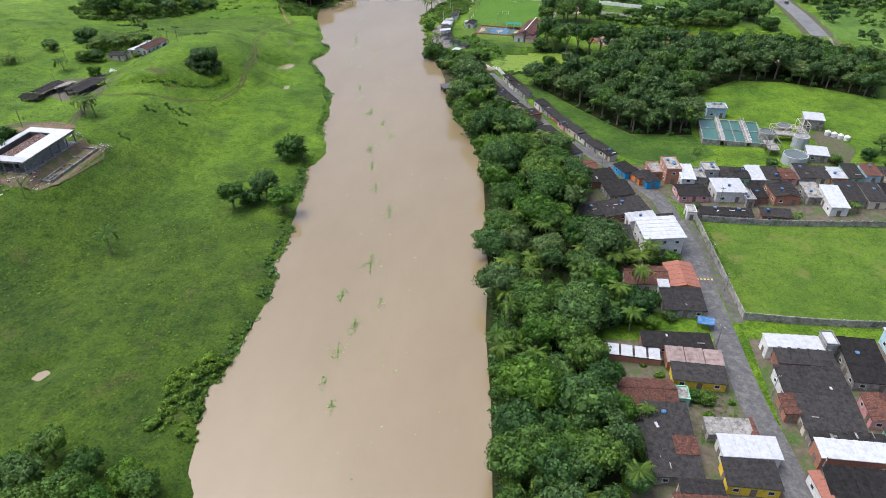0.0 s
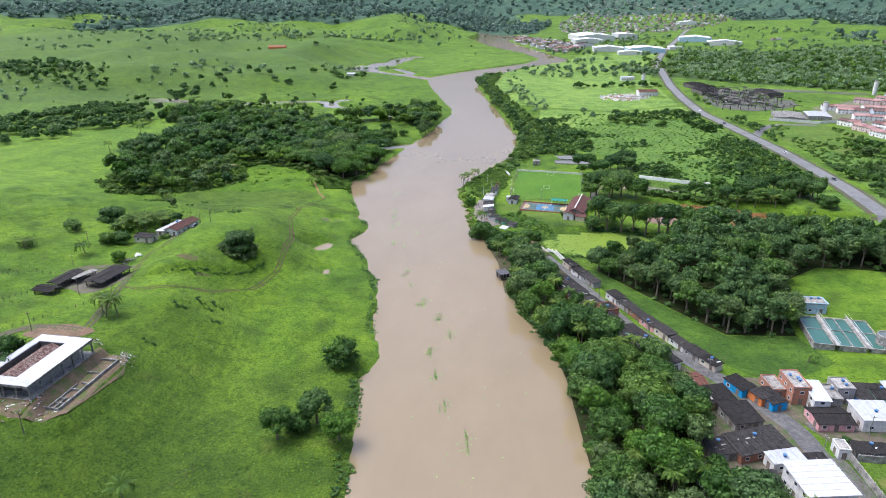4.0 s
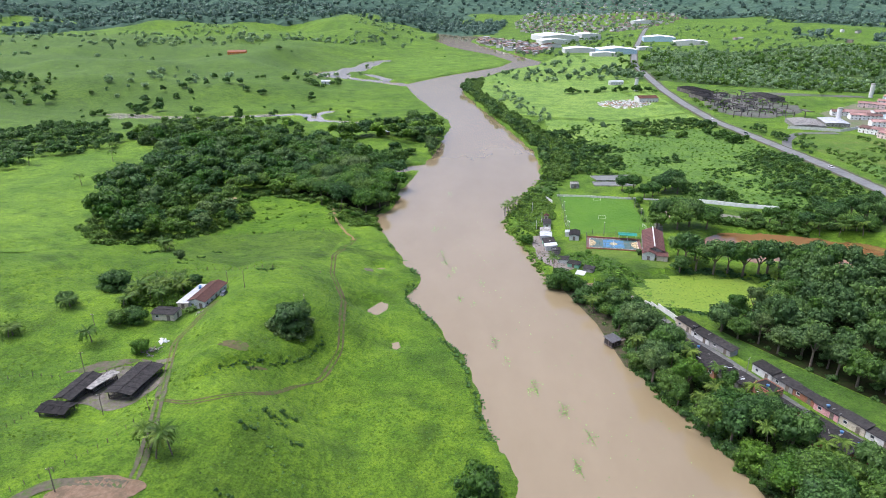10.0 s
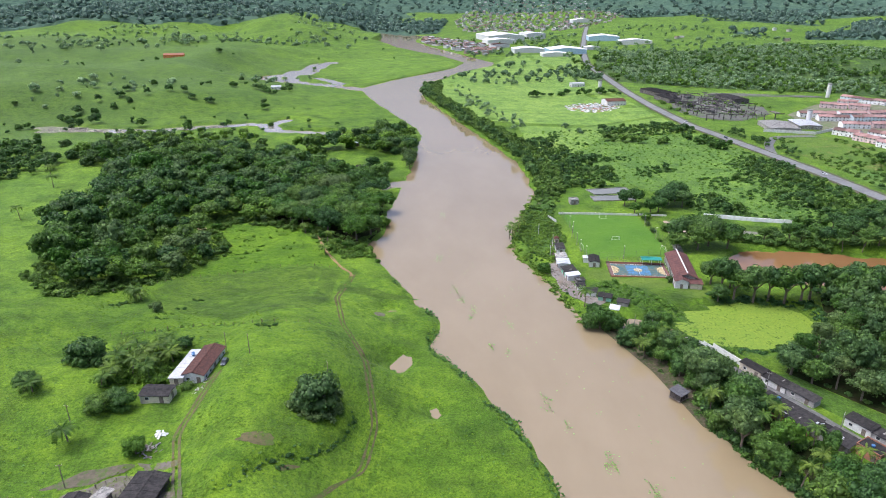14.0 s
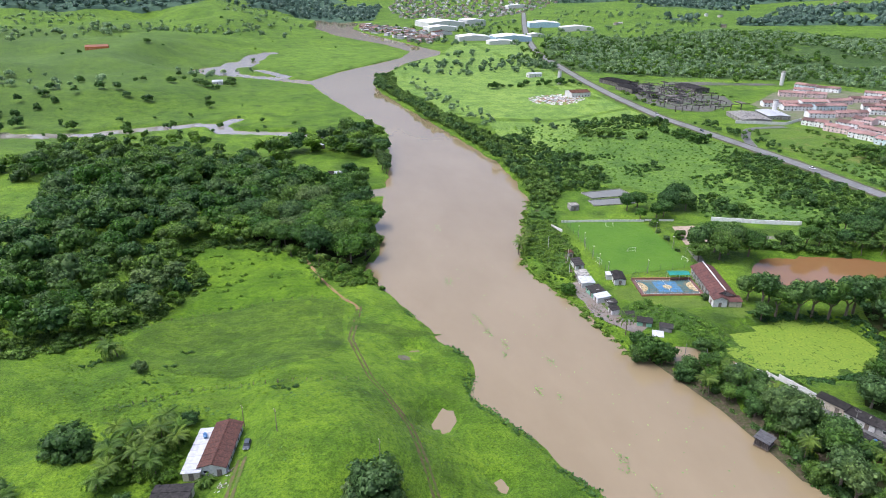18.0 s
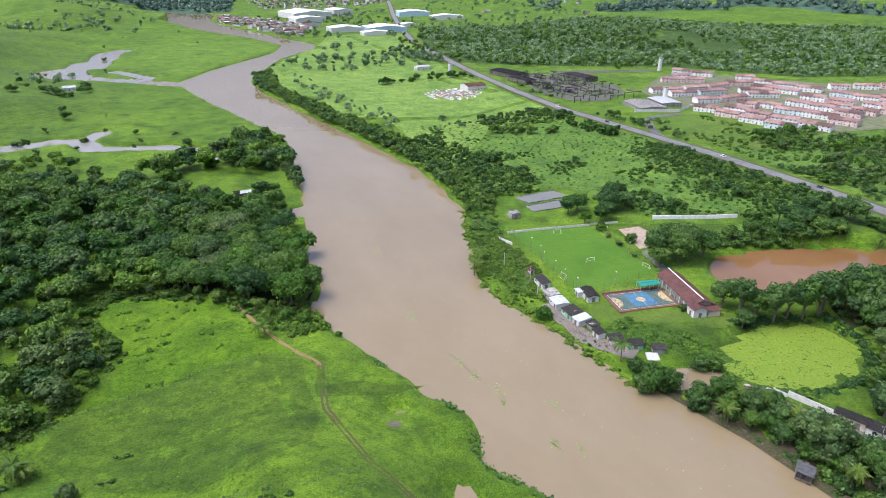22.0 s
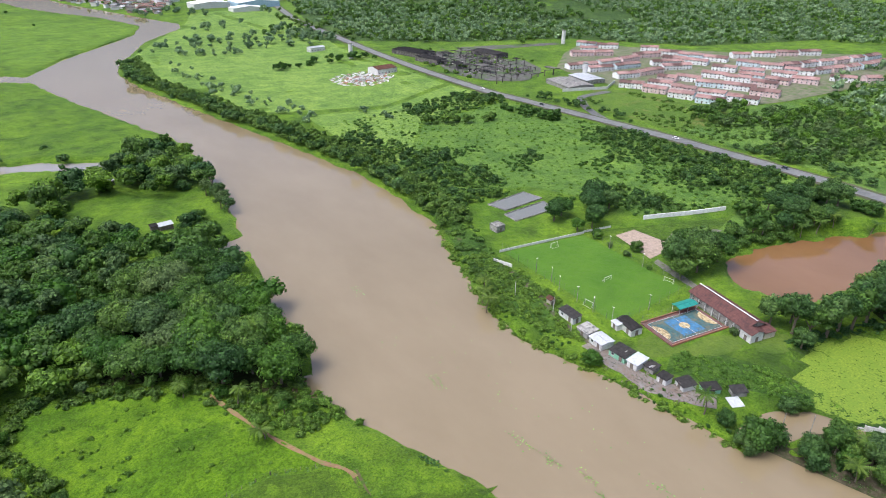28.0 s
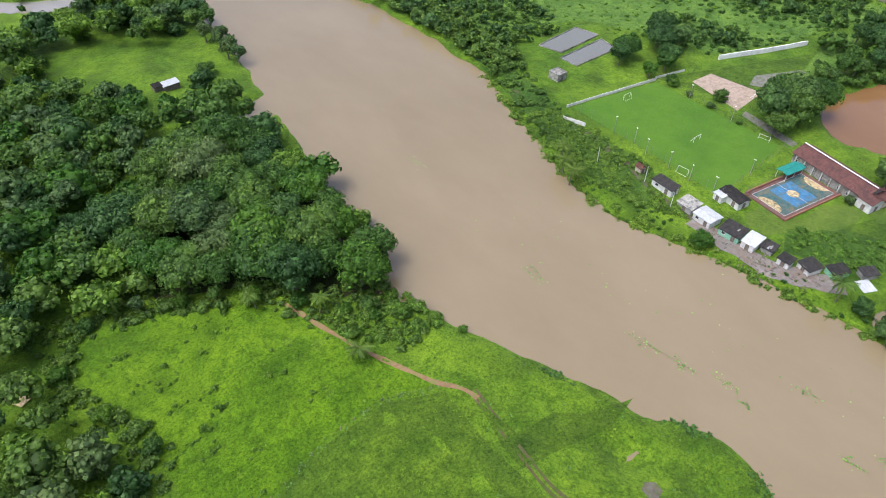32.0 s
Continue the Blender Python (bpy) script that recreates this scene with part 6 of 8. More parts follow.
heap("rubble_heap", -153.5, 168, 4.5, 70, (BRICK, CONCRETE, WOOD, WHITE), "heap of rubble and boards by the building", "rubble", 0.38, 3)
heap("scrap_heap", -147, 196, 4, 50, (WOOD, METAL, CONCRETE), "boards and sacks thrown in grass", "scrap", 0.36, 4)
heap("scrap_heap", -158, 199.5, 2.4, 26, (METAL, MUD), "pale sacks beside a dark heap", "scrap", 0.4, 5)
heap("rubble_heap", -176, 190, 5, 60, (CONCRETE, WHITE, BRICK, WOOD), "broken boards beside a ruined shed", "rubble", 0.4, 6)
heap("rubble_heap", -164, 163, 6, 70, (WHITE, CONCRETE, WOOD), "white panels and rubble on grass", "rubble", 0.45, 8)
heap("timber_pile", -186.3, 298.2, 1.9, 30, (METAL, WOOD), "white timber pile by the track", "timber", 0.34, 9, 0.25)
heap("timber_pile", -185, 302.4, 1.2, 12, (METAL, WOOD), "white planks by the farmhouse", "timber", 0.45, 19)
heap("stone_heap", -191.5, 272, 3.0, 40, (WOOD, CONCRETE), "grey stone and log heap", "stones", 0.6, 10)
heap("stone_heap", -190.4, 277.8, 1.4, 10, (WHITE,), "pale boulder beside the track", "stones", 1.0, 12)
house(-179, 186, 3.2, 3.0, 20, 2.0, "flat", BRICK, PAINTS["cream"], "ruined little cream shed", name="shed", group="", openings="s", over=0.0)
heap("river_debris", -51, 390, 7, 110, (WOOD, MUD), "drifted planks and rubbish on mud", "debris", 0.5, 13, 0.1)
heap("river_debris", -52.5, 404, 5, 70, (WOOD, MUD), "drifted branches on the bank", "debris", 0.5, 14, 0.1)
heap("river_debris", -46.5, 378, 5, 80, (WOOD, MUD), "drifted rubbish by flooded cottages", "debris", 0.5, 15, 0.1)

# ---- water treatment plant ----
SLIME = water_mat("green_basin_water", (0.035, 0.10, 0.075), (0.05, 0.13, 0.10), 0.15)
basin = thing("settling_basins", 87.5, 259, lie(87.5, 259), -6, "three concrete basins of dark green water", "basins")
for u0, u1 in ((-12.2, -5.4), (-4.0, 4.6), (6.0, 11.4)):
    c = part("basin", boxes((u0, u1, -11, -10.6, -0.8, 2.0), (u0, u1, 10.6, 11, -0.8, 2.0), (u0, u0 + 0.35, -10.6, 10.6, -0.8, 2.0), (u1 - 0.35, u1, -10.6, 10.6, -0.8, 2.0), (u0 + 0.35, u1 - 0.35, -10.6, 10.6, -0.8, 0.2)), CONCRETE, basin)
    part("water", boxes((u0 + 0.35, u1 - 0.35, -10.6, 10.6, 0.2, 1.5)), SLIME, c)
    if u1 - u0 > 7:
        part("divider", boxes(((u0 + u1) / 2 - 0.15, (u0 + u1) / 2 + 0.15, -10.6, 10.6, 0.3, 2.0)), CONCRETE, c)
    part("cross_wall", boxes((u0 + 0.35, u1 - 0.35, 1.0, 1.3, 0.3, 1.8)), CONCRETE, c)
for u in (-4.7, 5.3):
    part("catwalk", boxes((u - 0.6, u + 0.6, -11.4, 13, 2.0, 2.2)), CONCRETE, basin)
    for s in (-0.6, 0.6):
        part("handrail", rod(bmesh.new(), (u + s, -11.4, 3.1), (u + s, 13, 3.1), 0.05, 0.05, 5), WHITE, basin)
house(85.5, 279.6, 8.0, 5.6, 0, 4.2, "flat", CONCRETE, PAINTS["pale_blue"], "blue and white control building on columns", 1, 2, 0.3, group="")


def round_tank(x, y, r, h, material, label, water=None):
    t = thing("round_tank", x, y, lie(x, y), 0, label, "tank", "round tanks")
    bm = bmesh.new()
    n = 28
    for k in range(n):
        a, b = k * math.tau / n, (k + 1) * math.tau / n
        q = [(r, -0.5), (r, h), (r - 0.3, h), (r - 0.3, h - 0.6)]
        va = [bm.verts.new((p * math.cos(a), p * math.sin(a), z)) for p, z in q]
        vb = [bm.verts.new((p * math.cos(b), p * math.sin(b), z)) for p, z in q]
        for i in range(3):
            bm.faces.new((va[i], vb[i], vb[i + 1], va[i + 1]))
    bmesh.ops.remove_doubles(bm, verts=bm.verts[:], dist=0.001)
    bmesh.ops.recalc_face_normals(bm, faces=bm.faces[:])
    part("shell", bm, material, t)
    part("water" if water else "lid", rod(bmesh.new(), (0, 0, h - 0.9), (0, 0, h - 0.35), r - 0.3, r - 0.3, 28), water or CONCRETE, t)
    for k in range(8):
        a = k * math.tau / 8
        part("rib", boxes((r * math.cos(a) - 0.12, r * math.cos(a) + 0.12, r * math.sin(a) - 0.12, r * math.sin(a) + 0.12, -0.5, h)), material, t)
    return t


GREYWATER = water_mat("grey_tank_water", (0.09, 0.11, 0.1), (0.13, 0.15, 0.14), 0.15)
PALE = mottled("pale_steel", (0.30, 0.33, 0.35), (0.42, 0.45, 0.46), 0.8, 0.5, (0.4, 0.42, 0.42), 0.4)
round_tank(104.2, 233.8, 4.4, 3.4, PALE, "wide pale steel tank of grey water", GREYWATER)
round_tank(110.2, 247.4, 2.9, 4.6, PALE, "tall pale steel tank")
round_tank(99.2, 252.6, 3.2, 4.4, CONCRETE, "concrete mixing tank with frames", GREYWATER)
round_tank(107.6, 259.8, 3.0, 3.6, CONCRETE, "low concrete filter tank", GREYWATER)
for k, (x, y, w, d, h) in enumerate(((98.5, 243.5, 4, 9, 5.0), (105, 253.5, 9, 4, 6.0), (112.5, 254.5, 3, 7, 7.2))):
    t = thing("pipe_frame", x, y, lie(x, y), 0, "yellowish steel frame with stairs and pipes", "steel frame", "plant frames")
    RUST = PAINTS["cream"] if k else CONCRETE
    for sx in (-w / 2, w / 2):
        for sy in (-d / 2, 0, d / 2):
            part("post", rod(bmesh.new(), (sx, sy, -0.3), (sx, sy, h), 0.12), RUST, t)
    for hz in (h * 0.5, h):
        for sx in (-w / 2, w / 2):
            part("beam", rod(bmesh.new(), (sx, -d / 2, hz), (sx, d / 2, hz), 0.1), RUST, t)
        for sy in (-d / 2, d / 2):
            part("beam", rod(bmesh.new(), (-w / 2, sy, hz), (w / 2, sy, hz), 0.1), RUST, t)
    part("deck", boxes((-w / 2, w / 2, -d / 2, d / 2, h * 0.5 + 0.1, h * 0.5 + 0.2)), CONCRETE, t)
    part("brace", rod(bmesh.new(), (-w / 2, -d / 2, 0), (w / 2, d / 2, h), 0.09), RUST, t)
house(120.4, 265.4, 7.2, 6.0, -8, 4.6, "lean_y", METAL, CONCRETE, "open shed with a pale sheet roof", group="", openings="s")
house(112.6, 236.6, 7.0, 6.2, -8, 3.0, "lean_y", METAL, CONCRETE, "low plant shed with a pale roof", group="", openings="s")
for k in range(4):
    t = thing("chemical_tank", 124 + 1.9 * k, 257.4 - 1.5 * k, lie(125, 256), 0, "rounded white chemical tank", "tank", "chemical tanks")
    part("drum", rod(rod(bmesh.new(), (0, 0, -0.3), (0, 0, 1.7), 1.1, 1.1, 16), (0, 0, 1.7), (0, 0, 2.2), 1.1, 0.4, 16), WHITE, t)
patch("gravel_yard", [(110, 232), (122, 230), (130, 244), (124, 262), (117, 258), (118, 244)], DIRT, 0.12, "worn earth yard by the plant", "yard", 5)

# ---- beyond the highway ----
ESTATE = mottled("estate_tiles", (0.21, 0.135, 0.12), (0.34, 0.22, 0.195), 0.8, 0.9, (0.19, 0.10, 0.085), 0.1, 0, 0.2)
OLDER = mottled("darkened_estate_tiles", (0.085, 0.05, 0.045), (0.17, 0.10, 0.085), 0.8, 0.9, (0.10, 0.06, 0.05), 0.1, 0, 0.2)
ROSE = mottled("pale_rose_wall", (0.66, 0.5, 0.48), (0.76, 0.6, 0.58), 0.6, 0.8, (0.5, 0.4, 0.38), 0.3)
SKYWALL = mottled("pale_sky_wall", (0.55, 0.66, 0.7), (0.66, 0.76, 0.8), 0.6, 0.8, (0.45, 0.5, 0.52), 0.3)
# terraces of the estate, from end to end, cluster by cluster
SOUTH_ROWS = ((265, 678, 275, 659), (268, 654, 276, 635), (271, 629, 278, 609), (273, 604, 282, 583), (290, 666, 297, 645), (290, 641, 298, 622), (294, 617, 302, 596), (297, 592, 307, 569), (314, 675, 320, 658), (328, 665, 336, 644), (323, 640, 333, 618),
              (332, 618, 342, 593), (331, 592, 339, 570), (358, 659, 366, 638), (361, 636, 369, 615), (360, 610, 368, 589), (390, 670, 398, 649), (380, 635, 388, 614), (398, 645, 406, 625), (380, 608, 386, 588))
NORTH_ROWS = ((281, 761, 314, 752), (318, 754, 345, 752), (348, 752, 373, 750), (287, 739, 314, 732), (317, 732, 347, 727), (286, 702, 310, 697), (313, 699, 342, 694), (352, 702, 379, 688), (362, 722, 389, 706), (335, 810, 357, 797), (366, 826, 380, 812), (391, 855, 402, 835),
              (398, 830, 412, 810), (358, 796, 375, 786), (422, 786, 434, 770), (416, 756, 428, 735), (393, 732, 401, 709), (397, 706, 405, 685), (421, 733, 430, 709), (425, 705, 434, 682), (381, 760, 408, 749))
EAST_ROWS = ((458, 695, 474, 684), (482, 685, 498, 669), (506, 673, 522, 658), (528, 660, 545, 646), (429, 669, 437, 648), (432, 645, 440, 626), (445, 631, 464, 625), (466, 624, 484, 619), (486, 618, 504, 614), (507, 613, 526, 609), (529, 608, 548, 605), (551, 604, 573, 600),
             (408, 619, 416, 599), (400, 595, 408, 574), (430, 619, 440, 595), (445, 599, 462, 595), (464, 594, 480, 590), (482, 589, 500, 586), (502, 585, 519, 583), (432, 577, 440, 557), (448, 555, 460, 546), (522, 584, 554, 580))
for k, (ax, ay, bx, by) in enumerate(SOUTH_ROWS + NORTH_ROWS + EAST_ROWS):
    c = (FRESH, ROSE, FRESH, SKYWALL, FRESH, ROSE, FRESH)[k % 7]
    word = {0: "white", 2: "white", 4: "white", 6: "white", 1: "pale rose", 5: "pale rose", 3: "pale blue"}[k % 7]
    length = math.hypot(bx - ax, by - ay)
    n = max(1, round(length / 11.5))
    for i in range(n):
        f = (i + 0.5) / n
        house(ax + (bx - ax) * f, ay + (by - ay) * f, length / n - 0.5, 10.2, math.degrees(math.atan2(by - ay, bx - ax)), 4.5 + 0.35 * ((i + k) % 2), "gable_x", OLDER if (k + i) % 4 == 0 else ESTATE, c, word + " two-storey estate house with weathered red tiles", 2, 0, 0.45, 0.30,
              name="terrace_house", group="estate terraces", openings="s")
patch("estate_ground", [(262, 700), (268, 640), (280, 575), (330, 560), (440, 545), (580, 575), (585, 620), (500, 690), (440, 790), (405, 862), (340, 825), (275, 770)], mottled("pale_estate_earth", (0.105, 0.11, 0.065), (0.17, 0.16, 0.11), 0.2, 0.95, (0.06, 0.115, 0.015), 0.09),
      0.25, "pale earth streets of the estate", "ground", 20)

ruin = thing("ruined_factory", 215, 830, lie(215, 830), 0, "burnt-out factory of bare concrete frames", "factory")
CHAR = mottled("charred_concrete", (0.06, 0.055, 0.05), (0.20, 0.185, 0.17), 0.5, 0.9, (0.04, 0.037, 0.035), 0.1, 0, 0.2)
for k in range(13):
    for j in range(9):
        if dice.random() < 0.24:
            continue
        x, y = -36 + j * 8.6 + k * 1.0 + dice.uniform(-1, 1), -82 + k * 11.6 + dice.uniform(-1.5, 1.5)
        hgt = dice.uniform(3.2, 6.4)
        part("column", boxes((x - 0.35, x + 0.35, y - 0.35, y + 0.35, -2, hgt)), CHAR, ruin)
        if dice.random() < 0.55:
            part("beam", boxes((x + 0.35, x + dice.uniform(6, 11), y - 0.25, y + 0.25, hgt - 0.7, hgt - 0.1)), CHAR, ruin)
        if dice.random() < 0.5:
            part("beam", boxes((x - 0.22, x + 0.22, y + 0.35, y + dice.uniform(9, 17), hgt - 0.6, hgt - 0.05)), CHAR, ruin)
        if dice.random() < 0.22:
            part("roof_slab", boxes((x + 0.4, x + dice.uniform(5, 10), y + 0.4, y + dice.uniform(6, 14), hgt, hgt + 0.25)), FIBRE if dice.random() < 0.6 else CHAR, ruin)
SLAB = mottled("cracked_slab", (0.05, 0.05, 0.045), (0.14, 0.13, 0.12), 0.4, 0.9, (0.05, 0.095, 0.016), 0.035)
patch("factory_slab", [(172, 790), (180, 762), (198, 745), (214, 742), (226, 752), (246, 762), (262, 778), (268, 798), (276, 818), (262, 836), (270, 868), (256, 894), (238, 900), (226, 930), (206, 934), (196, 912), (184, 886), (186, 850), (176, 822)], SLAB, 0.3, "cracked concrete factory floor", "ground", 12)
patch("factory_slab", [(246, 905), (300, 890), (380, 872), (384, 884), (330, 905), (270, 925)], SLAB, 0.3, "bare cracked yard behind a factory", "ground", 12)
for k, (x, y) in enumerate(((196, 800), (228, 790), (246, 830), (212, 850), (236, 872), (204, 885))):
    heap("factory_rubble", x, y, 11, 60, (CHAR, CONCRETE, FIBRE), "charred rubble on a factory floor", "rubble", 1.5, 60 + k, 0.8)
woods("factory_scrub", scatter([(166, 800), (190, 735), (262, 765), (285, 820), (272, 905), (215, 945), (185, 920)], 9, 161, lambda x, y: wave(x, y, 26, 162) > 0.55), SHRUBS, LEAF[0], "bushes growing through a ruined factory", "bushes", 0.9, 2.0, 163)
for x, y, w, d, yaw, m, lb in ((196, 915, 22, 46, 12, FIBRE, "dark roofed ruined hall"), (262, 862, 18, 40, 5, FIBRE, "charred hall with a black roof"), (188, 868, 14, 34, 8, FIBRE, "low charred hall beside the highway"), (228, 704, 26, 38, -12, CONCRETE, "grey flat roofed depot"), (258, 712, 20, 30, -12, METAL, "pale roofed depot hall")):
    house(x, y, w, d, yaw, 5.0 if m is FIBRE else 3.4, "gable_y", m, CHAR if m is FIBRE else CONCRETE, lb, name="hall", group="factory halls", pitch=0.08, openings="s")
wall_run("depot_wall", [(206, 690), (246, 676), (272, 690)], 2.6, 0.3, WHITE, "white wall round a depot", 8)
heap("scrap_yard", 92, 842, 30, 520, (WHITE, METAL, BRICK, CONCRETE, WHITE), "wide yard of pale scrap and rubble", "scrap yard", 1.7, 21, 0.8)
house(120, 852, 22, 18, 4, 5.0, "gable_x", TILE, WHITE, "scrap yard hall with a brown roof", name="hall", group="factory halls", pitch=0.2, openings="s")
house(118, 1000, 18, 10, 4, 4.5, "gable_x", METAL, WHITE, "small pale house beside the highway", name="hall", group="factory halls", pitch=0.2)
for x, y, h in ((128.5, 934, 15), (386, 874, 15), (270, 726, 12)):
    t = thing("water_tower", x, y, lie(x, y), 20, "tall white concrete water tower", "water tower", "water towers")
    part("shaft", rod(bmesh.new(), (0, 0, -1), (0, 0, h), 2.3, 2.3, 16), WHITE, t)
    part("cap", rod(bmesh.new(), (0, 0, h), (0, 0, h + 1.2), 2.5, 2.2, 16), CONCRETE, t)
for x, y, w, d, yaw, h, lb in ((150, 1880, 96, 110, 10, 12, "large white warehouse"), (240, 1905, 52, 60, 10, 14, "white domed warehouse"), (128, 1745, 70, 46, 10, 9, "white-roofed works hall"), (150, 1505, 62, 44, 0, 8, "white riverside factory hall"), (222, 1480, 74, 56, 0, 9, "white and blue factory hall"),
                           (186, 1418, 52, 26, 0, 6, "low white factory hall"), (395, 1790, 74, 60, -10, 10, "white and blue highway warehouse"), (428, 1655, 74, 36, -10, 8, "long white highway warehouse"),
                           (112, 1640, 40, 26, 10, 7, "brown roofed factory hall"), (300, 1560, 30, 20, 10, 6, "pale roadside hall"), (560, 2560, 90, 40, 5, 9, "far white market hall")):
    house(x, y, w, d, yaw, h, "gable_y", FRESH if "brown" not in lb else TILE, PAINTS["pale_blue"] if "blue" in lb else WHITE, lb + " in the far town", name="warehouse", group="far warehouses", pitch=0.1, openings="")


def town(name, spots, seed, label):
    """Far small houses as one mesh a material: walls and roofs."""
    g = random.Random(seed)
    walls, roofs = bmesh.new(), bmesh.new()
    for x, y in spots:
        w, d, h, a, z = g.uniform(7, 14), g.uniform(6, 11), g.uniform(3.0, 6.5), g.uniform(0, 180), lie(x, y)
        for bm, r in ((walls, (-w / 2, w / 2, -d / 2, d / 2, -2, h)),):
            n = len(bm.verts)
            box(bm, *r)
            bm.verts.ensure_lookup_table()
            bmesh.ops.transform(bm, matrix=pose(x, y, z, 0, 0, a), verts=bm.verts[n:])
        n = len(roofs.verts)
        v = [roofs.verts.new(p) for p in ((-w / 2 - 0.4, -d / 2 - 0.4, h), (w / 2 + 0.4, -d / 2 - 0.4, h), (w / 2 + 0.4, d / 2 + 0.4, h), (-w / 2 - 0.4, d / 2 + 0.4, h), (-w / 2 - 0.4, 0, h + 1.5), (w / 2 + 0.4, 0, h + 1.5))]
        for f in ((0, 1, 5, 4), (2, 3, 4, 5), (1, 2, 5), (3, 0, 4), (3, 2, 1, 0)):
            roofs.faces.new([v[i] for i in f])
        bmesh.ops.transform(roofs, matrix=pose(x, y, z, 0, 0, a), verts=v)
    t = thing(name, spots[0][0], spots[0][1], 0, 0, label, "town", kind="stuff")
    for bm, nm, m in ((walls, "walls", TOWNWALL), (roofs, "roofs", TOWNROOF)):
        bmesh.ops.translate(bm, vec=(-spots[0][0], -spots[0][1], 0), verts=bm.verts[:])
        part(nm, bm, m, t)


m_, t_, p_ = nodes_of("mixed_town_roofs", 0.9)
g_ = t_.nodes.new("ShaderNodeNewGeometry")
t_.links.new(ramp(t_, g_.outputs["Random Per Island"], [(0.0, (0.13, 0.075, 0.06)), (0.3, (0.2, 0.12, 0.095)), (0.55, (0.09, 0.085, 0.08)), (0.8, (0.22, 0.22, 0.22)), (1.0, (0.42, 0.42, 0.42))]), p_.inputs["Base Color"])
TOWNROOF = m_
m_, t_, p_ = nodes_of("mixed_town_walls", 0.9)
g_ = t_.nodes.new("ShaderNodeNewGeometry")
t_.links.new(ramp(t_, g_.outputs["Random Per Island"], [(0.0, (0.3, 0.22, 0.18)), (0.4, (0.36, 0.34, 0.32)), (0.75, (0.55, 0.54, 0.52)), (1.0, (0.7, 0.7, 0.69))]), p_.inputs["Base Color"])
TOWNWALL = m_
town("riverside_town", scatter([(-60, 1760), (-30, 1560), (60, 1480), (110, 1600), (90, 1720), (20, 1900), (-40, 2000)], 13, 31, edge=12), 1, "small houses of a riverside town")
town("hillside_town", scatter([(100, 2200), (400, 2150), (760, 2700), (700, 3500), (300, 3500), (100, 2700)], 27, 32), 2, "far town of small houses")
town("far_hamlet", [(560, 1730), (580, 1750), (900, 1900), (930, 1880), (700, 1500), (1450, 2100), (1480, 2120), (1510, 2110)], 3, "scattered far farm houses")
house(-472, 1222, 30, 14, 10, 4.5, "gable_x", NEWTILE, PAINTS["orange"], "red roofed ranch house on a far hill", name="ranch_house", group="", pitch=0.3, openings="s")
house(-276, 985, 12, 9, 5, 3.5, "gable_x", METAL, WHITE, "small white farmhouse among far trees", name="far_farmhouse", group="", pitch=0.3, openings="s")
house(-160, 676, 5.5, 4.5, 20, 2.8, "gable_x", METAL, WOOD, "little hut with a pale roof in the wood", name="forest_hut", group="", pitch=0.3, openings="s")
house(-148.5, 596, 6.5, 3.6, 4, 2.4, "lean_y", METAL, WOOD, "open shed with a pale sheet roof by the wood", name="forest_shed", group="", openings="")
house(-153.6, 596.6, 3.0, 3.0, 4, 2.2, "lean_y", FIBRE, WOOD, "dark little shed by the wood", name="forest_shed", group="", openings="")
patch("clay_heap", [(-236, 471), (-231, 472), (-229, 469), (-233, 466.5)], CSAND, 0.4, "pale sandy patch under trees", "bare earth", 2)

# ---- swards ----
HERB = grass_mat("rank_herbs", (0.022, 0.052, 0.007), (0.038, 0.084, 0.009), (0.060, 0.118, 0.012), (0.08, 0.075, 0.035), 0.66)
VIVID = grass_mat("vivid_meadow_grass", (0.054, 0.110, 0.010), (0.084, 0.160, 0.012), (0.112, 0.195, 0.015), None)
# light yellowish meadow green, with distance haze put into the colour
PALEFIELD = grass_mat("pale_hazed_meadow_grass", (0.080, 0.150, 0.024), (0.118, 0.205, 0.032), (0.160, 0.250, 0.045), None)
BRIGHT = grass_mat("bright_clearing_grass", (0.040, 0.088, 0.003), (0.064, 0.134, 0.003), (0.088, 0.166, 0.004), None)
DULL = grass_mat("dull_olive_grass", (0.028, 0.060, 0.006), (0.048, 0.096, 0.007), (0.072, 0.128, 0.008), None)
patch("clearing", [(-222, 405), (-212, 424), (-214, 448), (-221, 465), (-219, 482), (-209, 482), (-195, 479), (-178, 468), (-167, 453), (-162, 437), (-152, 414), (-158, 415), (-167, 418.4), (-182, 417), (-198, 412), (-212, 407)], BRIGHT, 0.08, "bright green grass of a forest clearing", "grass", 5)
patch("fallow", [(-224, 402), (-212, 406.4), (-198, 411), (-182, 416), (-166, 417), (-152.5, 411), (-154.5, 392), (-154, 374), (-160, 358), (-178, 350), (-200, 354), (-216, 362), (-230, 384)], DULL, 0.07, "dull olive grass below a fence", "grass", 5)
patch("west_field", [(-284, 352), (-268, 373), (-286, 404), (-292, 430), (-316, 474), (-300, 486), (-312, 556), (-340, 592), (-400, 596), (-470, 540), (-520, 420), (-420, 320), (-340, 330)], VIVID, 0.12, "bright green western field", "grass", 14)
patch("river_meadow", [(-8, 750), (50, 735), (140, 765), (145, 700), (60, 690), (20, 640), (0, 600), (-15, 650)], PALEFIELD, 0.16, "bright green river meadow", "grass", 12)
patch("river_meadow", [(-70, 1075), (-10, 1195), (50, 1280), (120, 1240), (140, 1060), (60, 1020), (-20, 1030)], PALEFIELD, 0.16, "bright far river meadow", "grass", 20)
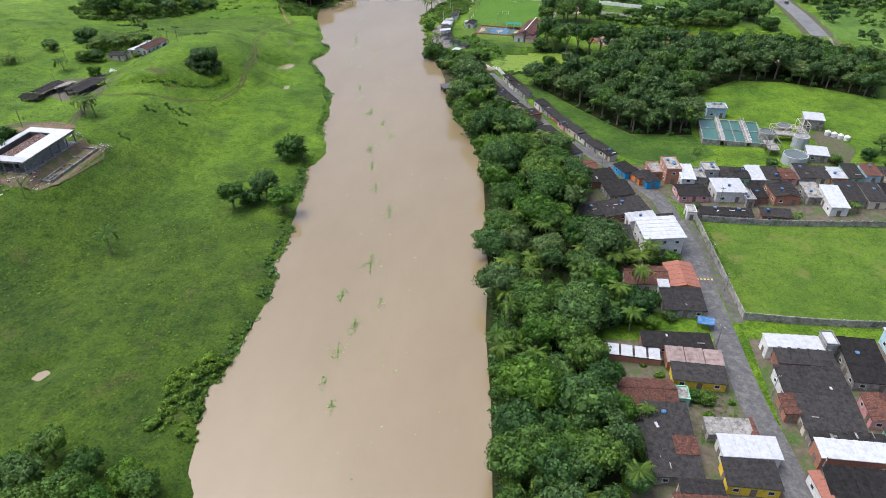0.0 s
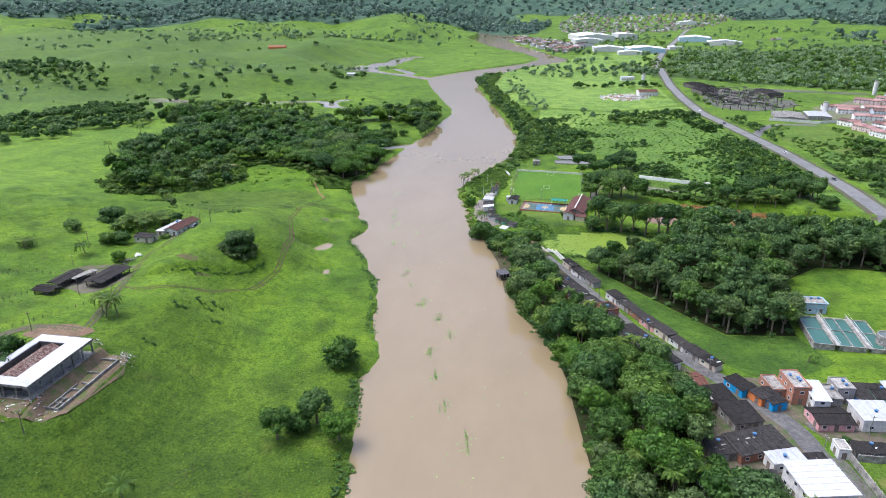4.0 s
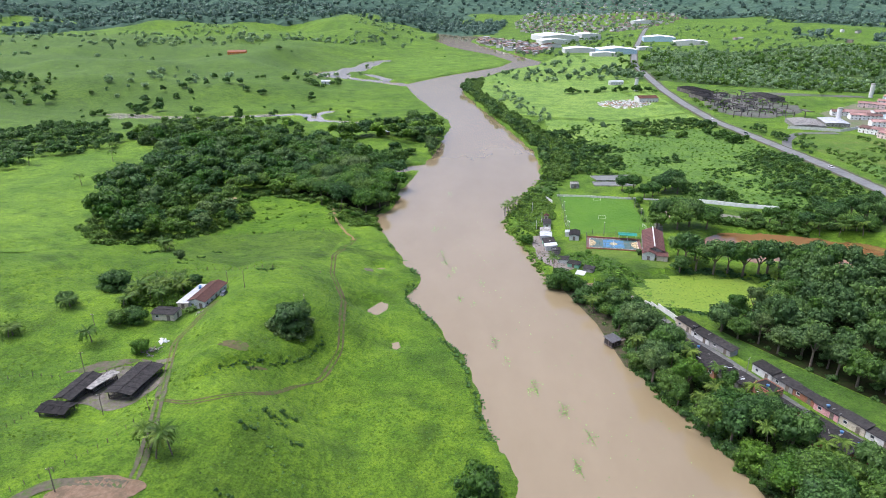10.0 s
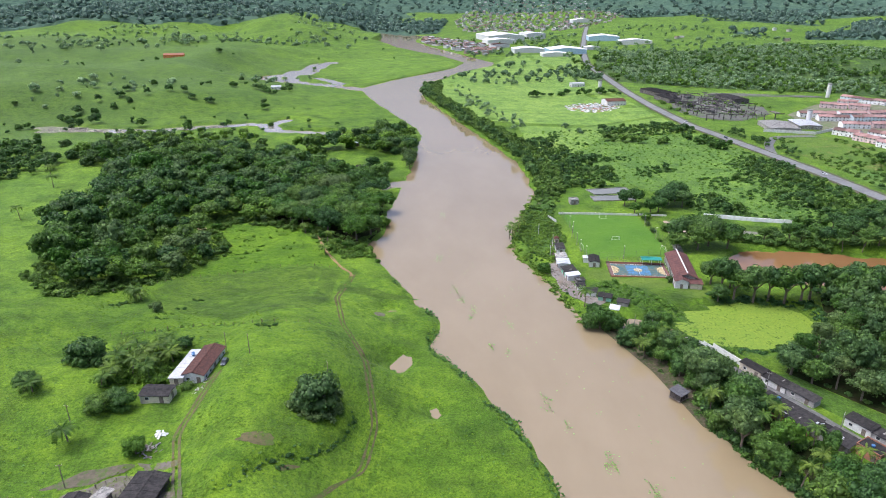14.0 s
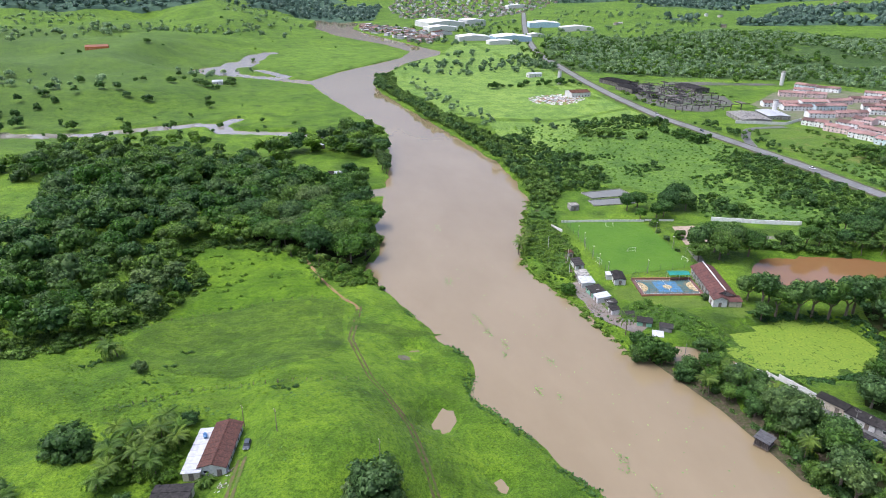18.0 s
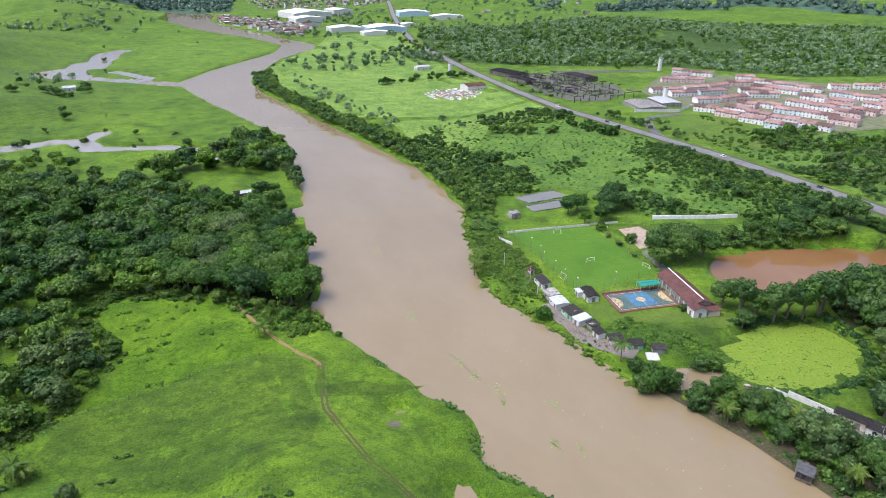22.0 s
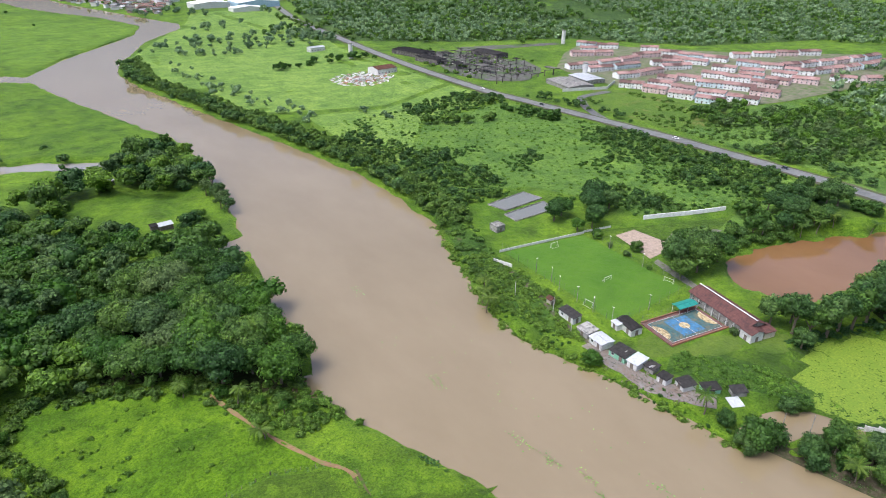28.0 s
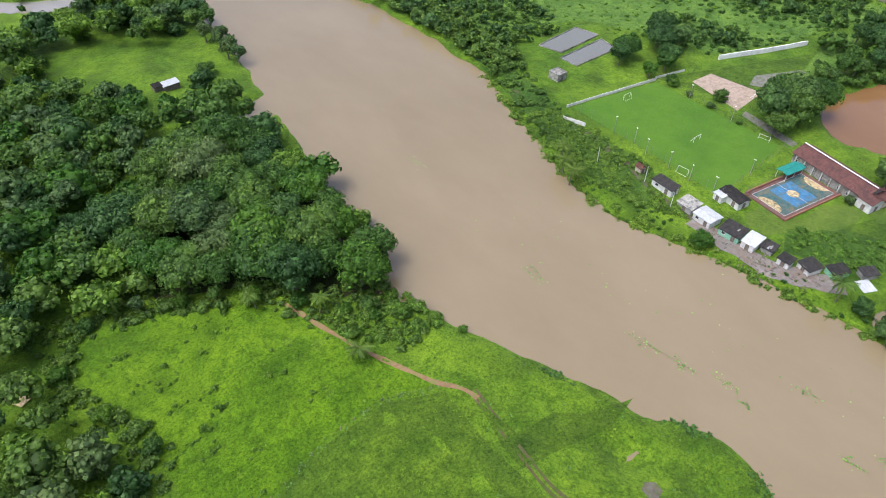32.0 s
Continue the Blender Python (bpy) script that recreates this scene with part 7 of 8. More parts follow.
patch("far_meadow", [(-160, 1080), (-30, 1262), (-5, 1340), (-110, 1480), (-200, 1400), (-220, 1250)], VIVID, 0.16, "bright far meadow in a river bend", "grass", 20)
patch("rank_bank", [(-148, 404), (-147, 391), (-136, 391), (-130, 386), (-117, 382.5), (-128, 380), (-145, 383), (-153, 384), (-152, 392)], DULL, 0.1, "dark rank grass on a bank edge", "grass", 3)
patch("burnt_pool", [(-136, 365.5), (-133.6, 366.4), (-131.6, 364.8), (-132.2, 362.6), (-134.6, 362), (-136.2, 363.4)], MUD, 0.16, "dark muddy hollow in grass", "mud", 1.5)

patch("plain_meadow", [(-22, 770), (60, 745), (140, 775), (148, 1000), (178, 1120), (196, 1240), (240, 1440), (100, 1440), (60, 1330), (-20, 1180), (-76, 1050), (-70, 920), (-45, 800)], PALEFIELD, 0.1, "pale green meadow on the river plain", "grass", 20)
patch("roadside_field", [(188, 660), (240, 682), (262, 655), (266, 605), (276, 562), (222, 545), (188, 565)], FIELD, 0.12, "green grass between highway and estate", "grass", 12)
# ---- more trees, one by one ----
BIG = {"pasture trees": 1.5, "bank trees": 1.35, "club trees": 1.45, "riverside trees": 1.35}


def tree_at(rows, group):
    for x, y, kind, leaf, s in rows:
        broad_tree(x, y, kind, leaf, s * BIG.get(group, 1.15), group=group)


broad_tree(-150.3, 289.5, 4, 3, 2.0, "large round grey-green tree standing alone on a knoll", group="pasture trees")
tree_at([(-194.4, 270.6, 4, 2, 0.6), (-210.8, 289, 4, 0, 0.75), (-205, 291, 4, 0, 0.7), (-207.5, 293, 4, 1, 0.7), (-197.5, 325, 4, 1, 0.5), (-87, 222, 4, 0, 1.15), (-94.5, 181, 0, 0, 0.75), (-86, 190, 0, 1, 0.85),
         (-77.5, 183, 0, 2, 0.8), (-90, 186, 4, 0, 0.8), (-236, 301, 4, 1, 0.7), (-177, 188, 4, 0, 0.8), (-173, 181, 4, 1, 0.7), (-176, 176, 4, 0, 0.75), (-166, 160, 4, 0, 0.7), (-170, 166, 0, 0, 0.6)], "pasture trees")
tree_at([(-116, 602, 2, 3, 0.81), (-118, 608, 2, 3, 0.82), (-114, 613, 2, 3, 0.8), (-117, 619, 2, 3, 0.81), (-113, 625, 2, 3, 0.82), (-119, 630, 2, 3, 0.82), (-114, 634, 5, 0, 1.1), (-132, 600, 4, 0, 0.9)], "bank trees")
tree_at([(-93, 78, 0, 0, 0.7), (-84, 75, 4, 0, 0.9), (-74, 74, 4, 2, 0.8), (-69, 71, 0, 0, 0.7), (-92, 69, 0, 1, 0.8), (-82, 67, 1, 0, 0.7), (-99, 72, 4, 1, 0.8), (-76, 66, 0, 2, 0.7), (-88, 63, 0, 0, 0.8)], "bank trees")
for x, y, h in ((-215.6, 323, 5), (-204.2, 324.6, 5), (-208.4, 307.5, 6), (-202.1, 304.3, 6.5), (-213.8, 304, 5), (-214.6, 300.4, 4), (-200.2, 318.7, 5), (-211.2, 318.5, 5), (-214.3, 315, 5), (-207.5, 314.2, 6), (-199.1, 316.3, 5), (-213.9, 309, 5), (-205, 310, 5), (-203.5, 318, 5), (-210.5, 312, 4), (-207, 320, 5)):
    palm(x, y, h, 4.6, group="farm palms")
for x, y, h in ((-164.5, 215.5, 6.5), (-161.5, 217.5, 7.0), (-167, 218, 6.0), (-213.9, 276.5, 5), (-241.7, 276.5, 3.0), (-240.8, 277.5, 3.0), (-121, 150, 7), (-162, 432, 4.5)):
    palm(x, y, h, 4.4, group="pasture palms")
palm(-189.8, 302, 1.4, 3.4, "low leafy palm by the farmhouse")
broad_tree(-225.5, 317, 4, 1, 1.75, "wide dark tree with leaves to the ground", group="pasture trees")
broad_tree(-219.5, 360.5, 4, 3, 0.72, "round grey-green bush in pasture", "bush", "pasture trees")
palm(-232, 374, 5.0, 5.2, "bushy palm clump in pasture", "pasture palms")
palm(-230.5, 375, 3.5, 5.0, "bushy palm clump in pasture", "pasture palms")
palm(-233.4, 298.5, 3.6, 4.6, "low dark palm in pasture", "pasture palms")
for x, y in ((-63.5, 458), (-60, 462), (-48.7, 368), (-30.4, 337), (-37.4, 329), (-66, 452)):
    palm(x, y, 7.0, 4.4, "palm standing in the flood", "flood palms")
for k, (x, y, rx, ry, turn) in enumerate(((-31, 398, 9, 6, -20), (-15, 387, 12, 5, -20), (3, 376, 9, 5, -10))):
    blot("club_lawn", x, y, rx, ry, turn, MOWN, "yellowish mown grass round a court", "lawn", 410 + k, 0.06 + 0.012 * k, 0.3, 3)
tree_at([(18, 430, 0, 1, 1.2), (25, 424, 1, 0, 1.0), (33, 429, 1, 1, 1.15), (41, 425, 1, 0, 1.0), (28, 433, 0, 0, 1.2), (14, 424, 0, 0, 0.9), (14, 376, 2, 1, 1.30), (18, 372, 2, 0, 1.30), (25, 369, 2, 1, 1.42), (31, 368, 2, 1, 1.30), (37, 366, 2, 0, 1.42), (43, 364, 2, 1, 1.42), (20, 380, 0, 1, 0.9), (48, 366, 2, 1, 1.47), (56, 372, 2, 0, 1.2),
         (10, 370, 0, 1, 0.7), (13, 384, 0, 1, 0.9), (62, 369, 2, 1, 1.2), (68, 368, 0, 1, 1.1), (20, 452, 4, 0, 0.6), (22, 481, 0, 0, 0.7), (13, 482, 0, 2, 0.6), (28, 484, 0, 1, 0.9), (34, 492, 1, 1, 0.8), (12, 497, 0, 1, 0.8), (20, 500, 1, 0, 0.8), (40, 498, 1, 1, 0.9), (46, 492, 0, 1, 0.9), (46, 503, 1, 1, 0.9)], "club trees")
for k in range(11):
    broad_tree(66 + k * 5.6, 435 - k * 1.9, (0, 4, 0)[k % 3], (0, 1)[k % 2], 0.95 + 0.12 * (k % 3), group="pond side trees")
tree_at([(-57.5, 406, 4, 2, 0.7), (-47, 351.5, 4, 0, 1.25), (-42, 351, 4, 0, 1.1), (-51, 352.5, 4, 1, 0.8), (-41, 339, 4, 1, 0.85), (-24.5, 355, 4, 1, 0.7), (-20, 353, 4, 0, 0.6), (-34, 333, 4, 0, 0.8), (-28, 341, 4, 2, 0.5), (-37.5, 341, 4, 1, 0.8), (-33, 337, 0, 0, 0.75), (-29, 329, 0, 1, 0.75), (-29.5, 321, 4, 0, 0.9), (-25, 322, 0, 1, 0.7), (-26, 314, 0, 0, 0.75), (-28, 308, 4, 0, 0.8), (-47, 362, 4, 1, 0.6)], "riverside trees")
for x, y in ((-31, 332), (-27, 326), (-23, 318), (-22, 309), (-18, 300), (-14, 290), (-8, 274), (2, 258), (8, 232), (16, 214), (22, 160), (30, 140), (26, 168), (36, 148), (20, 150), (32, 131), (34, 165), (-3, 262), (28, 85)):
    palm(x, y, rng.uniform(6, 9), 4.0, group="riverside palms")
tree_at([(42, 163, 4, 0, 0.75), (47.5, 163.5, 4, 2, 0.75), (46.5, 108.8, 4, 0, 0.5), (62, 196, 4, 0, 0.4), (85, 190, 4, 0, 0.4), (95, 230, 4, 1, 0.6), (118, 232, 4, 0, 0.6), (131, 236, 4, 1, 0.7), (138, 242, 0, 0, 0.8), (143, 234, 0, 1, 0.8), (150, 246, 0, 0, 0.9), (136, 228, 4, 0, 0.8),
         (46, 80.5, 4, 2, 0.45), (53, 79.5, 4, 2, 0.5), (25.5, 104, 4, 2, 0.9), (22, 109, 4, 2, 0.8), (96, 226, 4, 0, 0.4), (124, 226, 4, 1, 0.5)], "village trees")
palm(92, 189.6, 3.0, 2.6, "low palm beside the wall", "village palms")
palm(112, 196, 3.0, 2.4, "low palm beside the wall", "village palms")
palm(30.5, 101, 5, 2.8, "palm behind dark roofs", "village palms")
palm(69, 240, 3, 2.2, "low palm in the meadow", "village palms")

# ---- thickets ----
patch("bank_herbs", [(-50, 417), (-56, 427), (-60, 441), (-56, 466), (-46, 494), (-35, 530), (-27, 560), (-22, 540), (-30, 500), (-35.5, 488), (-37, 466), (-38, 440), (-42, 434), (-48, 430)], HERB, 0.06, "rank herbs on the river bank", "herbs", 4)
patch("bank_herbs", [(-41, 388), (-37, 376), (-28, 366), (-18, 352), (-10, 338), (-2, 322), (3, 330), (-6, 350), (-12, 368), (-20, 386), (-32, 393)], HERB, 0.06, "rank herbs along a ditch", "herbs", 4)
# near-black green-brown floor, laid wherever trees stand close
WOODFLOOR = mottled("dark_wood_floor", (0.012, 0.018, 0.006), (0.03, 0.045, 0.012), 0.9, 0.95, (0.03, 0.026, 0.014), 0.2, 0.4, spec=0.05)
patch("forest_floor", NEAR_FOREST, WOODFLOOR, 0.06, "dark floor under the forest", "herbs", 8)
patch("wood_floor", STRIP, WOODFLOOR, 0.05, "dark floor under riverside trees", "herbs", 5)
patch("meadow_strip", [(-4, 313), (7, 311), (16, 297), (29, 278), (47, 255), (72, 257), (78, 240), (60, 228), (47, 229), (31, 247), (18, 268), (7, 290)], HERB, 0.07, "lush dark grass between houses and grove", "grass", 5)
patch("grove_floor", GROVE, WOODFLOOR, 0.06, "dark floor under the grove", "herbs", 8)
drape("lane", [(-38, 482), (-40, 462), (-43, 446), (-47.5, 434), (-49.5, 424), (-50, 414)], 2.2, DIRT, 0.14, "earth lane between weeds and cottages", "lane", 1.5, 0.4)
RIGHT_HEDGE = [(-64, 442), (-56, 472), (-46, 498), (-34, 530), (-29, 570), (-30, 620), (-44, 705), (-58, 782), (-84, 930), (-88, 1000), (-80, 1050), (-62, 1060), (-68, 930), (-38, 780), (-22, 700), (-10, 620), (-10, 570), (-18, 530), (-30, 500), (-38, 470), (-40, 448)]
hedge = scatter(RIGHT_HEDGE, 3.6, 41, edge=0.2)
woods("river_hedge", [p for p in hedge if p[1] > 520], MID, LEAF[0], "dense dark hedge along the river", "hedge", 0.5, 0.85, 5)
woods("river_bushes", [p for p in hedge if p[1] <= 520], BUSHES, LEAF[0], "rank green bushes on the river bank", "bushes", 0.7, 1.3, 6, 0, 0.8)
woods("bank_bushes", scatter([(-52, 415), (-57, 425), (-60, 440), (-57, 465), (-46, 492), (-36, 490), (-36, 470), (-38, 440), (-47, 432), (-50, 418)], 1.7, 42, edge=-0.5), BUSHES, WEED, "lush green weeds on the river bank", "bushes", 0.4, 1.15, 7, 0, 0.75)
woods("shore_thicket", along([p for p in RIGHT_BANK if 350 < p[1] < 540], 0.75, 1.5, 247), BUSHES, WEED, "rank thicket at the water's edge", "thicket", 0.35, 0.95, 248, 0.2, 0.8)
woods("ditch_bushes", scatter([(-38, 386), (-36, 376), (-28, 366), (-18, 352), (-12, 340), (-4, 322), (2, 330), (-8, 350), (-14, 368), (-22, 384), (-32, 392)], 1.9, 43), BUSHES, WEED, "green bushes along a ditch", "bushes", 0.4, 1.05, 8, 0, 0.75)
SCRUB = [(-25, 545), (50, 505), (52, 478), (95, 462), (165, 440), (165, 560), (150, 660), (140, 740), (60, 720), (-20, 720), (-22, 620)]


def thicket(x, y):
    """How thickly the river plain is overgrown: most on the rise beside the club."""
    rise = np.exp(-((x - 112) / 42) ** 2 - ((y - 505) / 48) ** 2) + 0.6 * np.exp(-((x - 118) / 40) ** 2 - ((y - 635) / 22) ** 2)
    return wave(x, y, 48, 51) * 0.65 + wave(x, y, 17, 52) * 0.35 + 0.13 * rise - 0.07


def scrubby(x, y):
    return (thicket(x, y) > 0.50) & ~((x < 34) & (y < 538)) & (to_line(x, y, HIGHWAY) > 14)


SCRUBLAND = grass_mat("scrubland", (0.044, 0.094, 0.016), (0.074, 0.144, 0.02), (0.104, 0.186, 0.026), None)
patch("scrub_ground", [(-22, 700), (-22, 620), (-12, 560), (34, 540), (50, 506), (54, 478), (96, 462), (158, 445), (158, 560), (148, 650), (138, 690), (60, 684), (16, 634), (0, 594), (-14, 640)], SCRUBLAND, 0.07, "dark weedy scrubland", "scrubland", 10)
sc = scatter(SCRUB, 4.6, 44, scrubby)
woods("scrub", sc[::2], MID, LEAF[0], "clumps of green scrub and small trees", "scrub", 0.35, 0.75, 9)
woods("scrub", sc[1::2], MID, LEAF[1], "clumps of dark green scrub", "scrub", 0.35, 0.85, 10)
woods("meadow_weeds", scatter(SCRUB, 4.2, 45, lambda x, y: ~scrubby(x, y) & (to_line(x, y, HIGHWAY) > 10) & ~((x < 34) & (y < 538)), tries=5000), SHRUBS, LEAF[2], "tall bright weeds in the meadow", "weeds", 0.35, 0.9, 11, 0, 0.7)
woods("low_scrub", scatter(SCRUB, 3.4, 144, lambda x, y: (thicket(x, y) > 0.42) & ~((x < 34) & (y < 538)) & (to_line(x, y, HIGHWAY) > 11)), SHRUBS, LEAF[0], "continuous low green scrub", "scrub", 0.6, 1.4, 34, 0.1, 0.8)
POND_WOOD = [(55, 440), (130, 425), (165, 420), (166, 380), (176, 345), (240, 330), (330, 420), (330, 560), (250, 590), (186, 560), (184, 450), (160, 440), (100, 452)]
mixed_woods("east_wood", scatter(POND_WOOD, 5.6, 46, lambda x, y: (to_line(x, y, HIGHWAY) > 13) & (wave(x, y, 40, 53) > np.where(x > 180, 0.50, 0.33)) & (to_line(x, y, [(48, 405), (75, 402), (110, 388), (150, 372)]) > 25)), MID, "in woodland beside the highway", "wood", 0.5, 1.05, 12, species=((0, 0.45, "green leafy trees"), (2, 0.25, "bright green leafy trees"), (3, 0.3, "greyish green trees")))
patch("wood_ground", [(60, 442), (130, 428), (158, 424), (160, 390), (172, 350), (240, 332), (330, 420), (330, 556), (250, 584), (188, 556), (187, 450), (186, 440), (160, 440), (100, 452)], SCRUBLAND, 0.08, "dark undergrowth of a wood", "undergrowth", 14)
EAST = [(330, 420), (340, 560), (480, 580), (640, 570), (900, 640), (1300, 1000), (900, 1300), (300, 1500), (200, 1200), (120, 1090), (205, 1020), (290, 960), (420, 900), (500, 760), (640, 700), (700, 560), (620, 380), (400, 330)]
FLOOR = grass_mat("woodland_floor", (0.020, 0.045, 0.009), (0.034, 0.070, 0.012), (0.056, 0.100, 0.016), None)
patch("scrub_ground", [(330, 420), (340, 556), (440, 541), (580, 570), (640, 566), (700, 558), (620, 380), (400, 330)], SCRUBLAND, 0.09, "weedy scrubland beyond the highway", "scrubland", 14)
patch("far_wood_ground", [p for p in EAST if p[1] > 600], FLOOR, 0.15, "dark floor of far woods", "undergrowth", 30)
ew = scatter(EAST, 7.4, 47, lambda x, y: (wave(x, y, 120, 54) * 0.6 + wave(x, y, 40, 55) * 0.4 > np.where(y < 600, 0.45, 0.26)) & (to_line(x, y, HIGHWAY) > 25))
mixed_woods("far_woods", ew, TINY, "of a broad far woodland", "woods", 0.6, 1.15, 13, 0.3, species=((4, 0.6, "haze-paled green trees"), (0, 0.25, "green trees"), (2, 0.15, "bright green trees")))
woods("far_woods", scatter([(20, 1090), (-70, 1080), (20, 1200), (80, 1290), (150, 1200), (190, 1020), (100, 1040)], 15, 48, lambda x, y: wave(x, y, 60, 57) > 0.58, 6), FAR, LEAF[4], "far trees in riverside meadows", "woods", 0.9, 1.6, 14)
def verge(x, y):
    d = to_line(x, y, HIGHWAY)
    return (d > 12) & (d < 30) & (wave(x, y, 22, 61) > 0.42)


woods("highway_trees", scatter([(110, 690), (150, 660), (168, 560), (168, 440), (215, 320), (250, 330), (200, 450), (196, 660), (150, 720)], 5.2, 62, verge), MID, LEAF[1], "small dark trees beside a highway", "trees", 0.4, 0.8, 35)
woods("low_scrub", scatter([(190, 450), (240, 345), (400, 335), (620, 385), (690, 556), (580, 566), (440, 538), (330, 552), (262, 560), (250, 690), (200, 680), (188, 560)], 4.6, 63, lambda x, y: (wave(x, y, 45, 64) * 0.6 + wave(x, y, 14, 65) * 0.4 > 0.46) & (to_line(x, y, HIGHWAY) > 12)), SHRUBS, LEAF[0], "low green scrub beyond a highway", "scrub", 0.7, 1.6, 36, 0.1, 0.8)
TRODDEN = mottled("trodden_bank_earth", (0.045, 0.038, 0.024), (0.095, 0.078, 0.052), 0.9, 0.95, (0.028, 0.055, 0.010), 0.35, 0.4, spec=0.08)
patch("bank_earth", [(-47, 352), (-38, 347), (-28, 345), (-21, 340), (-15, 334), (-10, 320), (-7, 308), (-7, 296), (-14, 289), (-25, 280), (-34, 288), (-36, 305), (-38, 320), (-43, 338)], TRODDEN, 0.06, "trodden brown earth behind the river bank", "bare earth", 3)
patch("pond_grass", [(-20, 383), (10, 373), (44, 363), (52, 352), (44, 335), (28, 324), (8, 311), (-8, 320), (-13, 336), (-20, 352)], DULL, 0.04, "dull green grass round a pond", "grass", 4)
patch("club_meadow", [(15, 480), (94, 448), (150, 428), (152, 405), (110, 420), (60, 433), (26, 442)], DULL, 0.05, "dull green grass between club and pond", "grass", 5)
woods("pond_herbs", along([(-13, 336), (4, 327), (26, 328), (38, 336), (45, 350), (44, 362), (28, 369), (8, 372)], 0.5, 1.3, 247), SHRUBS, LEAF[1], "dark rank herbs round a pond", "herbs", 0.5, 1.2, 39, 0.1, 0.7)
BANK_WOOD = [(-32, 292), (-33, 305), (-36, 322), (-38, 338), (-28, 341), (-20, 327), (-15, 308), (-20, 291)]
for k, (x, y) in enumerate(scatter(BANK_WOOD, 5.6, 66)):
    broad_tree(x, y, (0, 4, 0, 2)[k % 4], (1, 0, 3)[k % 3], rng.uniform(0.75, 1.15), group="riverside trees")
woods("bank_foliage", along([(-31, 302), (-34, 312), (-37, 325), (-40, 338)], 1.2, 1.0, 242), BUSHES, LEAF[1], "dark foliage overhanging the river's edge", "bushes", 0.4, 1.0, 243, 0.2)
woods("undergrowth", scatter(BANK_WOOD, 3.6, 67), BUSHES, LEAF[1], "dark bushes on the river bank", "bushes", 0.6, 1.3, 37)
# trees and palms on the far shore of the brown pond
woods("hedge", along([(46, 437), (70, 429), (95, 422)], 1.0, 1.6, 244), BUSHES, LEAF[0], "thick green hedge on a pond shore", "hedge", 1.0, 1.8, 38)
for k, (x, y) in enumerate(scatter([(98, 428), (112, 424), (128, 416), (146, 408), (152, 430), (126, 446), (108, 446)], 6.4, 68)):
    broad_tree(x, y, (0, 4, 2)[k % 3], (1, 0, 1)[k % 3], rng.uniform(1.1, 1.6), group="pond side trees")
for x, y in ((98.6, 419), (107, 416), (131, 402), (118, 414)):
    palm(x, y, 7.0, 4.4, "coconut palm on a pond shore", "pond palms")
HILLS = [(-1500, 800), (-1500, 2200), (-300, 2200), (-200, 1900), (-150, 1650), (-60, 1450), (-150, 1150), (-300, 1050), (-200, 860), (-420, 800), (-480, 560), (-900, 500)]
hl = scatter(HILLS, 17, 49, lambda x, y: (wave(x, y, 150, 58) * 0.6 + wave(x, y, 45, 59) * 0.4 > 0.655), 10)
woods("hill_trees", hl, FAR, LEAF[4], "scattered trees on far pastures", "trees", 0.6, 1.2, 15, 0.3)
woods("hill_trees", scatter(HILLS, 90, 50, None, 10), FAR, LEAF[0], "single trees on far pastures", "trees", 0.35, 0.8, 16, 0.3)
woods("hillside_wood", scatter([(-436, 466), (-401, 506), (-378, 552), (-356, 574), (-368, 600), (-404, 644), (-452, 650), (-476, 600), (-500, 560), (-540, 520), (-500, 470)], 6.6, 61, lambda x, y: wave(x, y, 30, 65) > 0.2), MID, LEAF[1], "dark dense wood along a pasture hillside", "wood", 0.7, 1.2, 17)
for x, y in ((-326.3, 471.8), (-335.9, 529.6), (-311.9, 501.1), (-302, 504.5), (-352, 560), (-390, 520)):
    palm(x, y, 7.0, 4.4, group="pasture palms")
woods("stream_trees", scatter([(-480, 740), (-300, 740), (-170, 700), (-150, 760), (-280, 815), (-480, 800)], 26, 62, None, 4), FAR, LEAF[1], "dark trees along a flooded stream", "trees", 0.5, 0.9, 18)
woods("hollow_wood", scatter([(-730, 900), (-650, 884), (-572, 850), (-540, 790), (-563, 775), (-640, 785), (-740, 830)], 11, 63, lambda x, y: wave(x, y, 30, 64) > 0.42), FAR, LEAF[1], "dark wood in a hollow of the hills", "wood", 0.9, 1.5, 19)
woods("hill_grove", scatter([(-480, 800), (-420, 770), (-330, 800), (-300, 850), (-360, 880), (-470, 880)], 15, 66, lambda x, y: wave(x, y, 40, 67) > 0.5, 8), MID, LEAF[1], "round dark trees on a hill foot", "trees", 0.8, 1.4, 191)


woods("hill_trees", [(-286, 944), (-279, 941), (-264, 966), (-258, 985), (-262, 1000), (-293, 948), (-318, 986), (-302, 990), (-271, 874)], MID, LEAF[1], "round dark trees beside a house on a hill", "trees", 0.9, 1.3, 40)


def cover(x, y):
    """How far inside the far woods a place lies, negative outside."""
    r = np.hypot(x + 100, y - 100)
    return np.minimum(wave(x, y, 420, 71) * 0.6 + wave(x, y, 130, 72) * 0.4 - 0.43 + 0.2 * step(2200, 3200, r), (r - 1800) / 800)


def ranges(x, y):
    return cover(x, y) > 0


